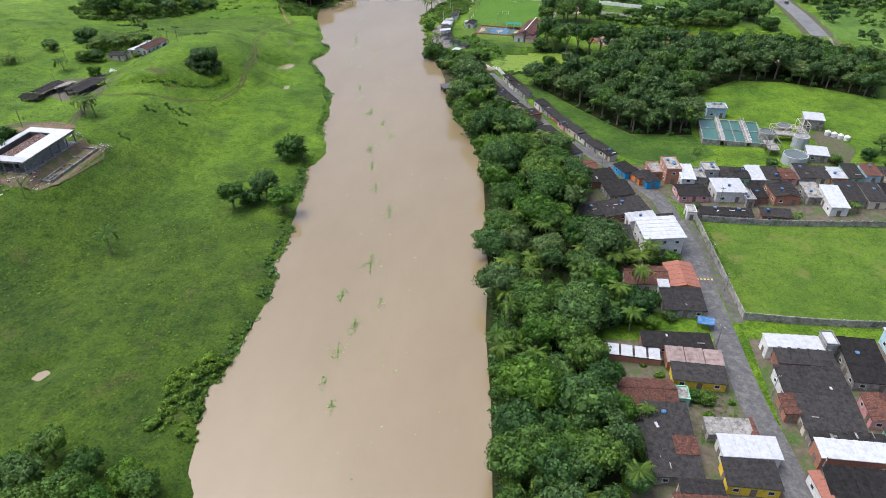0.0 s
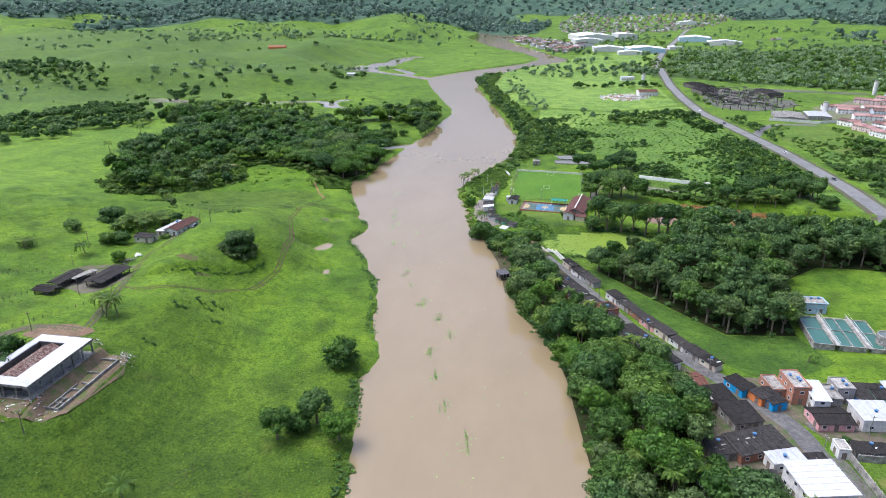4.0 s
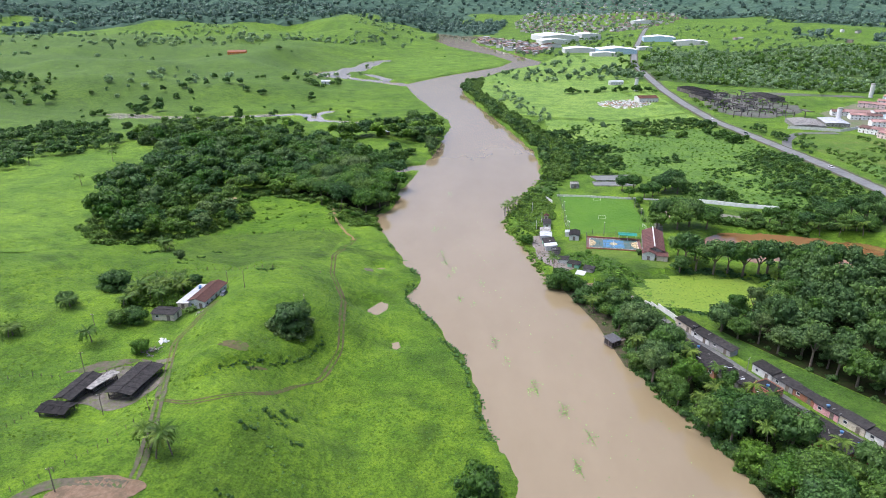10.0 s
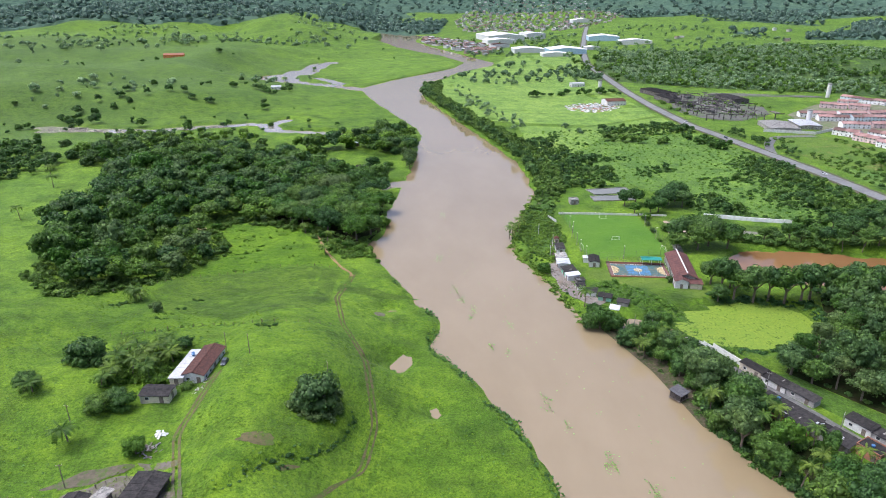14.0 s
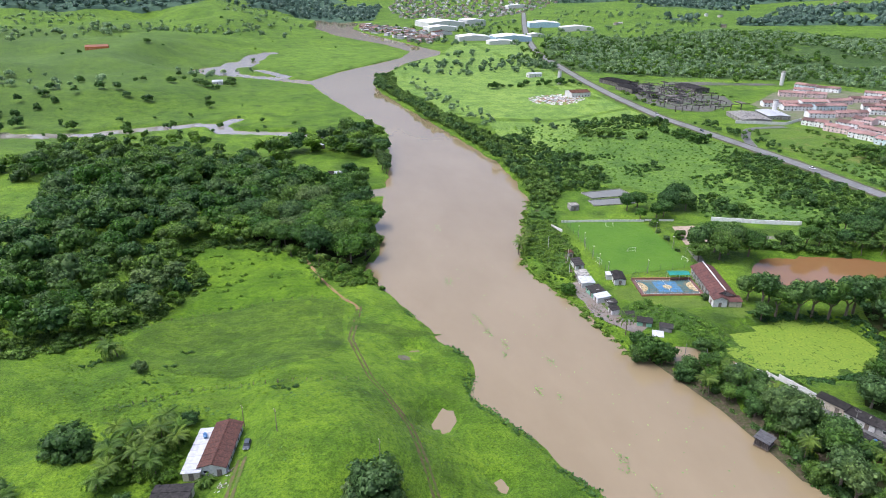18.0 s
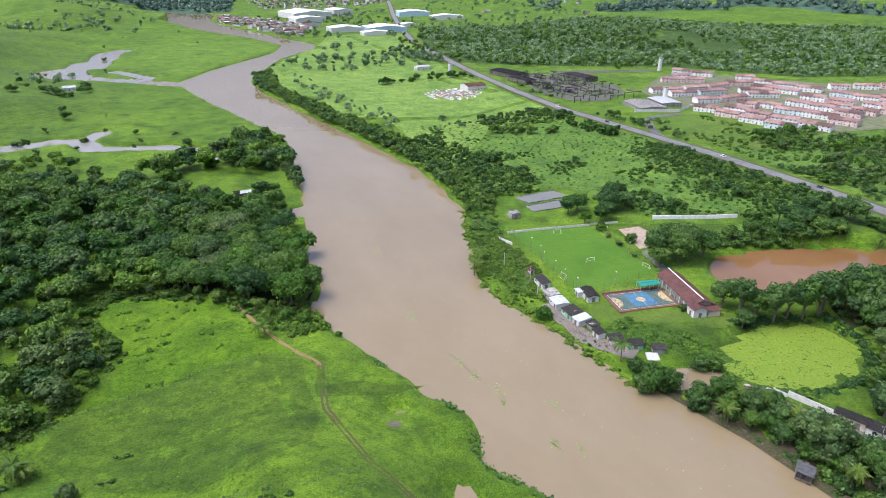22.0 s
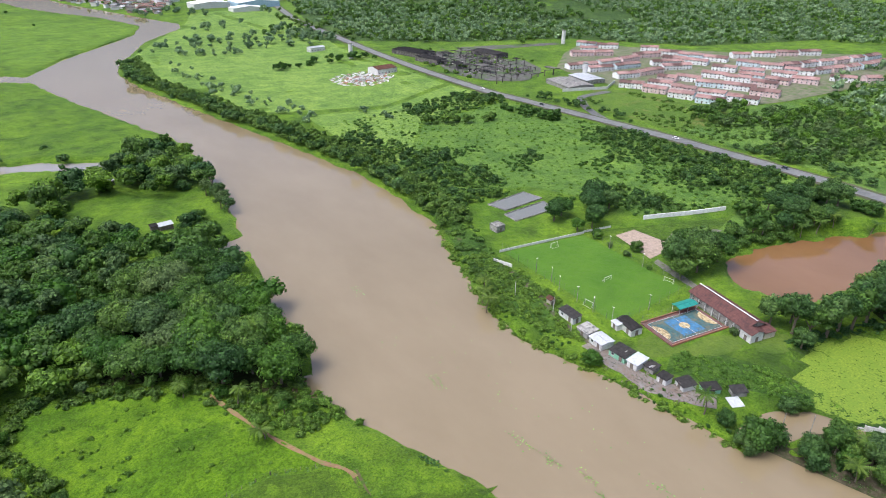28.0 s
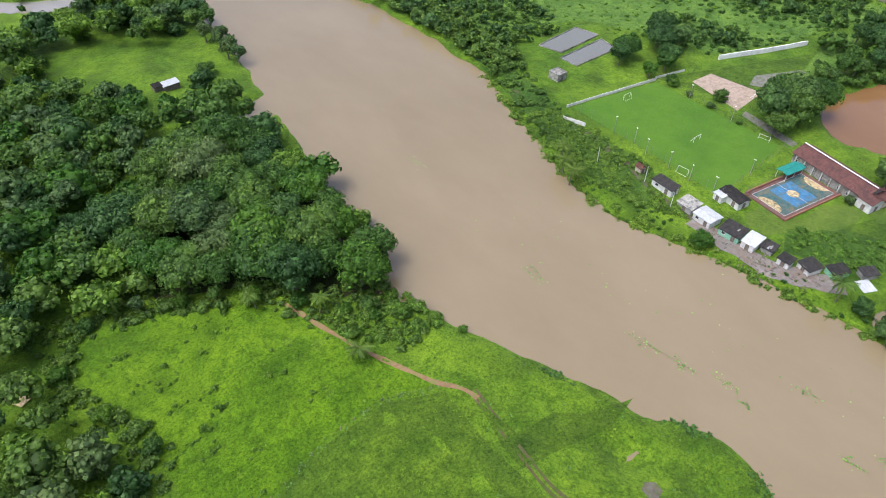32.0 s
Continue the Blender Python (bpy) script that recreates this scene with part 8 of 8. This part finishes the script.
RANGES = [(-3600, 1200), (-3600, 4700), (3600, 4700), (3600, 900), (1300, 1000), (800, 1700), (700, 2000), (760, 2900), (100, 2900), (0, 2150), (-300, 2100), (-900, 1900), (-1500, 1500)]
fw = scatter(RANGES, 50, 73, lambda x, y: ranges(x, y) & (np.hypot(x + 100, y - 100) > 2800))
fw = list(fw) + list(scatter(RANGES, 21, 74, lambda x, y: ranges(x, y) & (np.hypot(x + 100, y - 100) < 2850), tries=60000))
# bluish green leaves, the haze over the ranges painted into their colour
RANGE_LEAF = leaf_mat("hazed_range_leaves", (0.075, 0.125, 0.095), (0.13, 0.20, 0.15), 0.1)
BLOB = [crown_shape(14, 12, 0.5, 2, 11, 4.8, seed=120 + i) for i in range(4)]
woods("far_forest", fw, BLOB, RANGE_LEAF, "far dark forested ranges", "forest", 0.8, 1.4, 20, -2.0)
cx, cy = np.meshgrid(np.arange(-3600, 3600, 15.0), np.arange(1000, 4600, 15.0))
cg = np.random.default_rng(77)
cx, cy = cx + cg.uniform(-5, 5, cx.shape), cy + cg.uniform(-5, 5, cx.shape)
wooded = ranges(cx, cy) & inside(cx, cy, RANGES)
cz = height(cx, cy) + np.where(wooded, (1 + cg.uniform(0, 6, cx.shape)) * step(0, 0.05, cover(cx, cy)), -3)
ci = np.arange(cx.size).reshape(cx.shape)
cq = np.stack([ci[:-1, :-1], ci[:-1, 1:], ci[1:, 1:], ci[1:, :-1]], -1).reshape(-1, 4)
cq = cq[wooded.ravel()[cq].sum(1) > 0]
# canopy green shifted to blue, haze painted in
CANOPY = mottled("hazed_canopy_leaves", (0.024, 0.050, 0.036), (0.075, 0.125, 0.086), 0.06, 0.9, (0.07, 0.115, 0.07), 0.006, 0, 0, 0, 0.05)
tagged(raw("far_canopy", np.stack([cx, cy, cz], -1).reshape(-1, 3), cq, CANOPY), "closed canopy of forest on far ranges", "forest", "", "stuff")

# ---- low growth ----
TUFT = leaf_mat("rank_grass", (0.048, 0.104, 0.008), (0.100, 0.180, 0.012), 0.0, 0.9)


def tuft_shape(seed):
    """A tuft of bent blades."""
    g = np.random.default_rng(seed)
    n = 9
    a, s = g.uniform(0, math.tau, n), g.uniform(0.25, 0.6, n)
    p = np.stack([np.cos(a), np.sin(a), np.zeros(n)], 1)
    side = np.stack([-np.sin(a), np.cos(a), np.zeros(n)], 1) * 0.2
    base = p * 0.1
    tip = p * s[:, None] + np.array([0, 0, 1]) * g.uniform(0.08, 0.25, (n, 1))
    v = np.stack([base - side, base + side, tip + side * 0.6, tip - side * 0.6], 1).reshape(-1, 3)
    return v, np.arange(n * 4).reshape(-1, 4)


TUFTS = [tuft_shape(k) for k in range(4)]
WEST = [(-300, 60), (-300, 420), (-225, 395), (-150, 410), (-136, 425), (-108, 362), (-84, 255), (-66, 140), (-60, 60)]
woods("pasture_tufts", scatter(WEST, 1.7, 81, lambda x, y: wave(x, y, 16, 82) * 0.6 + wave(x, y, 5, 85) * 0.4 > 0.56, 0.8, 60000), TUFTS, TUFT, "tufts of rank grass and weed", "tufts", 0.5, 1.2, 21)
woods("pasture_weeds", scatter(WEST, 2.6, 87, lambda x, y: wave(x, y, 30, 88) * 0.4 + wave(x, y, 6, 89) * 0.6 > 0.6, 1.0, 40000), TUFTS, LEAF[1], "dark weeds dotted through pasture", "weeds", 0.35, 0.9, 29)
woods("shore_weeds", scatter([(-95, 60), (-110, 250), (-150, 340), (-150, 440), (-130, 440), (-100, 355), (-78, 255), (-60, 140), (-55, 60)], 1.1, 85, lambda x, y: (shore(x, y) < 3.0) & (wave(x, y, 12, 97) > 0.42), -0.5, 60000), TUFTS, LEAF[0], "dark weeds along the water's edge", "weeds", 0.9, 2.2, 23)
woods("bank_thicket", scatter([(-77, 88), (-79, 102), (-74, 112), (-66, 112), (-64, 98), (-66, 86)], 1.8, 86, None, -0.5), BUSHES, WEED, "leafy thicket on the bank", "thicket", 0.5, 1.1, 24)
CLEARING = [(-219, 480), (-195, 478), (-178, 468), (-167, 453), (-158, 430), (-155, 418), (-167, 420), (-182, 419), (-198, 414), (-218, 408), (-211, 424), (-214, 448)]
woods("clearing_bushes", scatter([(-160, 452), (-141, 448), (-138, 430), (-150, 428), (-163, 440)], 2.6, 87, None, 0.3), BUSHES, WEED, "bushes at the forest edge", "bushes", 0.6, 1.4, 25)
woods("clearing_bushes", scatter(CLEARING, 3.6, 88, lambda x, y: wave(x, y, 12, 89) > 0.68), BUSHES, WEED, "low bushes in a clearing", "bushes", 0.2, 0.5, 26)
woods("forest_fringe", scatter([(-228, 492), (-212, 494), (-190, 486), (-166, 470), (-154, 456), (-142, 454), (-144, 428), (-152, 426), (-158, 436), (-164, 448), (-178, 466), (-196, 476), (-218, 481), (-222, 466), (-216, 450), (-208, 434), (-218, 424), (-223, 405), (-240, 384), (-266, 374), (-286, 392), (-290, 420), (-280, 420), (-260, 394), (-236, 400), (-226, 440)], 2.5, 90), BUSHES, LEAF[0], "leafy fringe of the forest", "bushes", 0.5, 1.35, 27)

# lily-covered pond and drifting water plants
LILY = mottled("lily_leaves", (0.088, 0.148, 0.012), (0.198, 0.270, 0.022), 1.6, 0.6, (0.125, 0.20, 0.016), 0.12, 0, 0)


def pads(name, spots, size, z, material, label, category, seed):
    g = np.random.default_rng(seed)
    vs, fs = [], []
    for x, y in spots:
        s, a = size * g.uniform(0.5, 1.3), g.uniform(0, math.tau)
        n = len(vs) * 5
        vs.append([(x + s * math.cos(a + k * math.tau / 5) * g.uniform(0.7, 1.1), y + s * math.sin(a + k * math.tau / 5) * g.uniform(0.7, 1.1), z + g.uniform(0, 0.12)) for k in range(5)])
        fs.append([n + k for k in range(5)])
    return tagged(raw(name, np.array(vs).reshape(-1, 3), np.array(fs), material), label, category, "", "stuff")


pads("lily_pads", [p for p in scatter([(-17, 352), (-10, 368), (10, 371), (30, 370), (42, 354), (38, 338), (26, 332), (0, 331), (-12, 340)], 0.62, 91, lambda x, y: to_line(x, y, [(2, 348), (23, 351)]) < 18.6, tries=34000) if lie(*p) < 0.5], 1.05, 0.05, LILY, "pond covered in yellow-green water plants", "water plants", 5)
FLOAT = leaf_mat("floating_weed", (0.085, 0.17, 0.03), (0.17, 0.29, 0.06), 0.0)
wg = np.random.default_rng(9)
weed = []
for x, y, r, n in ((-47, 141, 2.2, 60), (-40, 128, 2.5, 50), (-42, 118, 3, 40), (-42, 157, 4, 70), (-42, 188, 4, 60), (-59, 236, 3.5, 60), (-35, 138, 2, 20), (-50, 204, 3, 40), (-67, 274, 4, 80), (-59, 262, 3.5, 60), (-53, 248, 3, 40), (-43, 107, 2, 20),
                   (-55, 221, 3, 50), (-82, 357, 3, 30), (-92, 341, 2.5, 30), (-86, 336, 2.5, 20), (-101, 392, 4, 40), (-79, 304, 4, 50), (-99, 382, 3, 40), (-95, 371, 3, 30), (-106, 428, 3.5, 40), (-97, 364, 2, 20), (-99, 495, 4, 30), (-39, 100, 2, 20), (-75, 291, 2.5, 25)):
    a, q = wg.uniform(0, math.tau, n), r * wg.uniform(0, 1, n) ** 0.8
    weed += list(zip(x + 0.55 * q * np.cos(a) + 0.25 * q * np.sin(a * 3), y + 1.5 * q * np.sin(a)))
for k in range(260):
    y = wg.uniform(70, 470)
    weed.append((np.interp(y, [60, 120, 180, 260, 330, 400, 470], [-27, -30, -34, -46, -66, -86, -98]) + wg.normal(0, 9), y))
pads("water_weed", weed, 0.26, 0.03, FLOAT, "drifting green water weed on the river", "water weed", 6)
woods("drowned_weeds", scatter([(-72, 440), (-66, 425), (-60, 400), (-57, 380), (-50, 360), (-46, 352), (-44, 368), (-50, 385), (-52, 405), (-58, 430), (-60, 470), (-48, 500), (-40, 520), (-45, 525), (-60, 490)], 2.3, 95, lambda x, y: wave(x, y, 8, 96) > 0.5, -6), BUSHES[1:2], LEAF[0], "drowned weeds in the shallows", "weeds", 0.4, 0.9, 28, 0.2)

# weeds along fences, terraces and ditches
for k, line in enumerate(([(-268, 380), (-245, 384), (-228, 397), (-219, 403.5), (-208, 408), (-198, 412), (-182, 417), (-166, 418), (-151, 412.5)], [(-227, 337), (-213, 340.5), (-201, 345), (-190, 345), (-175, 339.3), (-162, 338), (-151, 341)],
                          [(-222, 339), (-210, 338.6), (-197, 333), (-186, 326)], SCARP[:9], SCARP[1:8], [(-176, 331), (-165, 328), (-151, 333.5)],
                          [(-150, 240), (-143, 230), (-137, 222), (-130, 219)])):
    woods("rank_weeds", along(line, 1.0, 0.8, 200 + k), TUFTS, LEAF[1], "dark rank weeds along a fence line" if k < 3 else "dark weeds on a grassy scarp", "weeds", 0.4, 1.2, 210 + k)
# dark shrubs added in place of the scarp's weak shade
woods("scarp_shrubs", along(SCARP[1:9], 0.9, 0.35, 236), BUSHES[1:2] + BUSHES[3:], LEAF[1], "dark shrubs added as the shade of a scarp", "shrubs", 0.22, 0.6, 237)
ROCKS = [(-238.9, 367.6), (-236.6, 370.8), (-234.3, 371.6), (-212.5, 363.5), (-214.9, 357.3), (-214.9, 350.8), (-172.0, 334.7), (-208.5, 374.1), (-176.1, 337.0), (-148.7, 231.9), (-142.8, 239.1), (-141.5, 245), (-145, 241), (-137.1, 232.8), (-146.9, 208.1), (-157.6, 262.8)]
woods("dark_shrubs", [(x + dx, y + dy) for x, y in ROCKS for dx, dy in ((0, 0), (1.5, 0.5), (-1.2, 0.9), (0.6, -0.8), (2.6, 0.2))], BUSHES, LEAF[1], "dark shrubs clumped in pasture", "shrubs", 0.2, 0.5, 230)
woods("clearing_rows", [(x + dx, y + dy) for x, y in ((-210.6, 468.3), (-203.7, 453.6), (-197.2, 445.6), (-196.6, 439.8), (-201.1, 435.9), (-209.7, 433.7), (-209, 456.8), (-192.8, 457.4), (-187, 461.7), (-176.8, 428.9), (-203, 430.2), (-200, 414.2), (-194.5, 424.1), (-206, 434.5), (-204, 446)) for dx, dy in ((0, 0), (1.6, 0.4), (-1, 1), (-2.6, -0.6))], BUSHES, WEED, "low bushes scattered over a clearing", "bushes", 0.25, 0.55, 231)
woods("farm_bushes", [(-215 + k * 3.1 % 17, 303 + (k * 7.3) % 21) for k in range(60)], BUSHES, LEAF[2], "leafy undergrowth among farm palms", "bushes", 0.6, 1.4, 232)

woods("bank_foliage", along([(4, 40), (3, 75), (1, 104), (-2, 130), (-3, 157), (-7, 190), (-10, 223), (-18, 250), (-26, 267), (-31, 285), (-31, 302)], 1.1, 0.9, 240), BUSHES, LEAF[0], "foliage overhanging the river's edge", "bushes", 0.4, 1.1, 241, 0.2)
woods("bank_foliage", along([(8, 40), (6, 75), (4, 104), (1, 130), (0, 157), (-4, 190), (-7, 223), (-15, 250), (-23, 267), (-28, 285), (-28, 302)], 1.7, 1.6, 245), BUSHES, LEAF[1], "dark foliage behind the river's edge", "bushes", 0.8, 1.7, 246, 0.2)
woods("village_bushes", scatter([(26, 60), (24, 113), (40, 140), (30, 165), (34, 175), (50, 172), (52, 120), (56, 60)], 4.5, 242, lambda x, y: wave(x, y, 9, 243) > 0.6), BUSHES, LEAF[2], "bushes in yards behind houses", "bushes", 0.5, 1.1, 244)

woods("tree_skirts", [(-225.5 + 4.6 * math.cos(k * 0.7), 317 + 4.6 * math.sin(k * 0.7)) for k in range(9)], BUSHES, LEAF[1], "low leaves round a lone tree", "bushes", 1.0, 1.5, 250)
woods("tree_skirts", [(-150.3 + 5.4 * math.cos(k * 0.6), 289.5 + 5.4 * math.sin(k * 0.6)) for k in range(11)], BUSHES, LEAF[3], "low leaves round a knoll tree", "bushes", 1.2, 1.8, 251)

# hedges and belts of trees on the far flats
for k, (line, w, gap, lo, hi) in enumerate((([(41, 917), (77, 935), (112, 937), (146, 920)], 7, 4.5, 0.6, 1.1), ([(31, 738), (39, 720), (46, 700)], 3, 5, 0.35, 0.7), ([(55, 673), (76, 677), (93, 662), (107, 655)], 5, 3.6, 0.5, 1.0), ([(121, 676), (132, 648), (137, 623)], 5, 3.6, 0.5, 1.0),
                                            ([(-26, 1072), (0, 1060), (23, 1036), (58, 1050)], 8, 6, 0.7, 1.2), ([(116, 1155), (152, 1175), (173, 1164)], 12, 4.5, 0.8, 1.3), ([(205, 1282), (186, 1150), (214, 1184)], 9, 7, 0.7, 1.2), ([(-40, 1000), (-36, 900), (-18, 800), (-2, 720)], 7, 6, 0.4, 0.9),
                                            ([(195, 1102), (250, 1012), (323, 985), (373, 925), (445, 930), (484, 903)], 22, 3.2, 0.7, 1.2), ([(238, 1337), (324, 1298), (435, 1277), (460, 1157), (500, 1058), (566, 1010)], 40, 4.0, 0.9, 1.5), ([(30, 1457), (75, 1500), (106, 1400)], 14, 7, 0.8, 1.3))):
    woods("far_hedge", along(line, gap, w, 260 + k), MID if line[0][1] < 1000 else FAR, LEAF[(0, 4, 0)[k % 3]], "far hedge of trees and bushes in meadows", "hedge", lo, hi, 280 + k, 0.3)
woods("hill_trees", [(-379, 579), (-479, 765), (-474, 770), (-430, 701), (-451, 800), (-447, 806), (-359, 718), (-371, 777), (-406, 929), (-323, 762), (-353, 932), (-345, 936), (-318, 939), (-310, 969), (-276, 930), (-270, 936), (-280, 938), (-258, 979), (-267, 853), (-285, 764), (-316, 739), (-249, 780),
                     (-457, 1099), (-409, 1253), (-286, 1128)], MID, LEAF[0], "rounded trees dotted over hill pastures", "trees", 0.8, 1.35, 300, 0.2)
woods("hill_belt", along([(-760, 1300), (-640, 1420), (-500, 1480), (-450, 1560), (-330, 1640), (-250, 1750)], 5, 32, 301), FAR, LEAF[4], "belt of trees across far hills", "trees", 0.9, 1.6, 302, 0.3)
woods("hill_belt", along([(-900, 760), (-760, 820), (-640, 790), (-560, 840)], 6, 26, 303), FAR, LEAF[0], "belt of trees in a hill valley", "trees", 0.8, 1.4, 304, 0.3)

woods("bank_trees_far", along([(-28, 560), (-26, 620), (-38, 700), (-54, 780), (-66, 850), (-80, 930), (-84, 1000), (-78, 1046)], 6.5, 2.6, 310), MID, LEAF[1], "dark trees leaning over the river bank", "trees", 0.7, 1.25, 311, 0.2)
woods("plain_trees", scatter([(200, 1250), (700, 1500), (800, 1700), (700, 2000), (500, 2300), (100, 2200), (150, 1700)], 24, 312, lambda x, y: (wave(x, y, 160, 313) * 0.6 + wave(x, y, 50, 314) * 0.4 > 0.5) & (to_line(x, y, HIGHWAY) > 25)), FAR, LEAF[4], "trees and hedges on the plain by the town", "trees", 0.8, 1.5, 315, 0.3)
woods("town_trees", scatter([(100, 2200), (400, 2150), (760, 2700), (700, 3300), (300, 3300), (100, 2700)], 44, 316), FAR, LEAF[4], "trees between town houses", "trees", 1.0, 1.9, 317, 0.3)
woods("town_trees", scatter([(-50, 1740), (-20, 1570), (60, 1490), (260, 1480), (330, 1600), (300, 1900), (60, 1950)], 30, 318, None, 14), FAR, LEAF[0], "trees between riverside houses", "trees", 0.7, 1.3, 319, 0.3)

for x, y, h in ((3.5, 85, 3.0), (7.5, 83.5, 3.5), (11, 86, 3.5), (13.5, 82, 4.0), (18.3, 98.5, 5.0), (21.2, 88.2, 4.5), (16, 78, 4.0)):
    palm(x, y, h, 4.6, "lush palm at the water side of gardens", "garden palms")
woods("yard_grass", scatter([(43, 96), (52, 96), (53, 112), (44, 112)], 1.1, 320), TUFTS, TUFT, "rank grass in a house yard", "grass", 0.6, 1.3, 321)
woods("gutter_weeds", along([(62, 92), (61.5, 110), (60.5, 130), (61.5, 140), (60, 165), (58, 188)], 0.9, 0.5, 322), TUFTS, TUFT, "weeds along the street gutter", "weeds", 0.4, 1.0, 323)
woods("field_weeds", scatter([(64, 142), (100, 141), (128, 141), (126, 186), (62, 186)], 1.6, 324, lambda x, y: wave(x, y, 9, 325) > 0.55), TUFTS, TUFT, "taller weeds in a walled field", "weeds", 0.6, 1.5, 326)

tree_at([(15.6, 471, 4, 2, 0.6), (17.5, 474, 4, 0, 0.55), (12.2, 451, 4, 3, 0.45), (13.5, 462, 4, 3, 0.35), (-4.5, 387.3, 4, 3, 0.45), (10.5, 437, 4, 0, 0.3), (-56.5, 404, 4, 2, 0.5)], "pitch side trees")
tree_at([(-166, 458, 4, 2, 0.6), (-174, 468, 4, 2, 0.7), (-183, 473, 2, 0, 0.6), (-191, 478, 4, 2, 0.55), (-201, 482, 2, 3, 0.6), (-158, 448, 4, 2, 0.55), (-151, 446, 4, 0, 0.7), (-146, 438, 4, 2, 0.6), (-153, 440, 2, 2, 0.5), (-144, 446, 4, 2, 0.6),
         (-214, 484, 4, 0, 0.6), (-224, 470, 4, 2, 0.7), (-219, 452, 4, 2, 0.6), (-213, 438, 4, 0, 0.6), (-222, 424, 4, 2, 0.65), (-232, 402, 4, 2, 0.6), (-250, 386, 4, 0, 0.7), (-140, 432, 4, 2, 0.4), (-136, 424, 4, 2, 0.35)], "forest edge trees")
for x, y in ((-176, 464), (-163, 452), (-222, 440), (-206, 486)):
    palm(x, y, 5.0, 4.0, "palm at the edge of the forest", "forest edge palms")
tree_at([(27, 133, 0, 1, 0.75), (33, 136, 4, 0, 0.8), (38, 134, 4, 2, 0.55), (23, 137, 0, 0, 0.8), (43, 137.5, 4, 3, 0.5), (30, 140, 0, 0, 0.8), (37, 141, 4, 1, 0.6), (22, 118, 0, 0, 0.8), (27, 115.5, 4, 2, 0.6), (44, 109.5, 4, 0, 0.45), (27, 101, 0, 2, 0.7),
         (29, 92, 4, 0, 0.6), (28, 83, 0, 1, 0.7), (31, 162, 0, 0, 0.8), (36, 163, 4, 1, 0.6), (24, 182, 4, 0, 0.7), (20, 195, 0, 1, 0.8), (22, 205, 0, 0, 0.8)], "garden trees")
for x, y, h in ((33, 158, 7), (37.5, 160, 6.5), (29, 156, 7.5), (40, 164.5, 5.5), (24.5, 160, 7), (33, 168, 6), (21, 170, 7)):
    palm(x, y, h, 4.4, "tall coconut palm in a back garden", "garden palms")
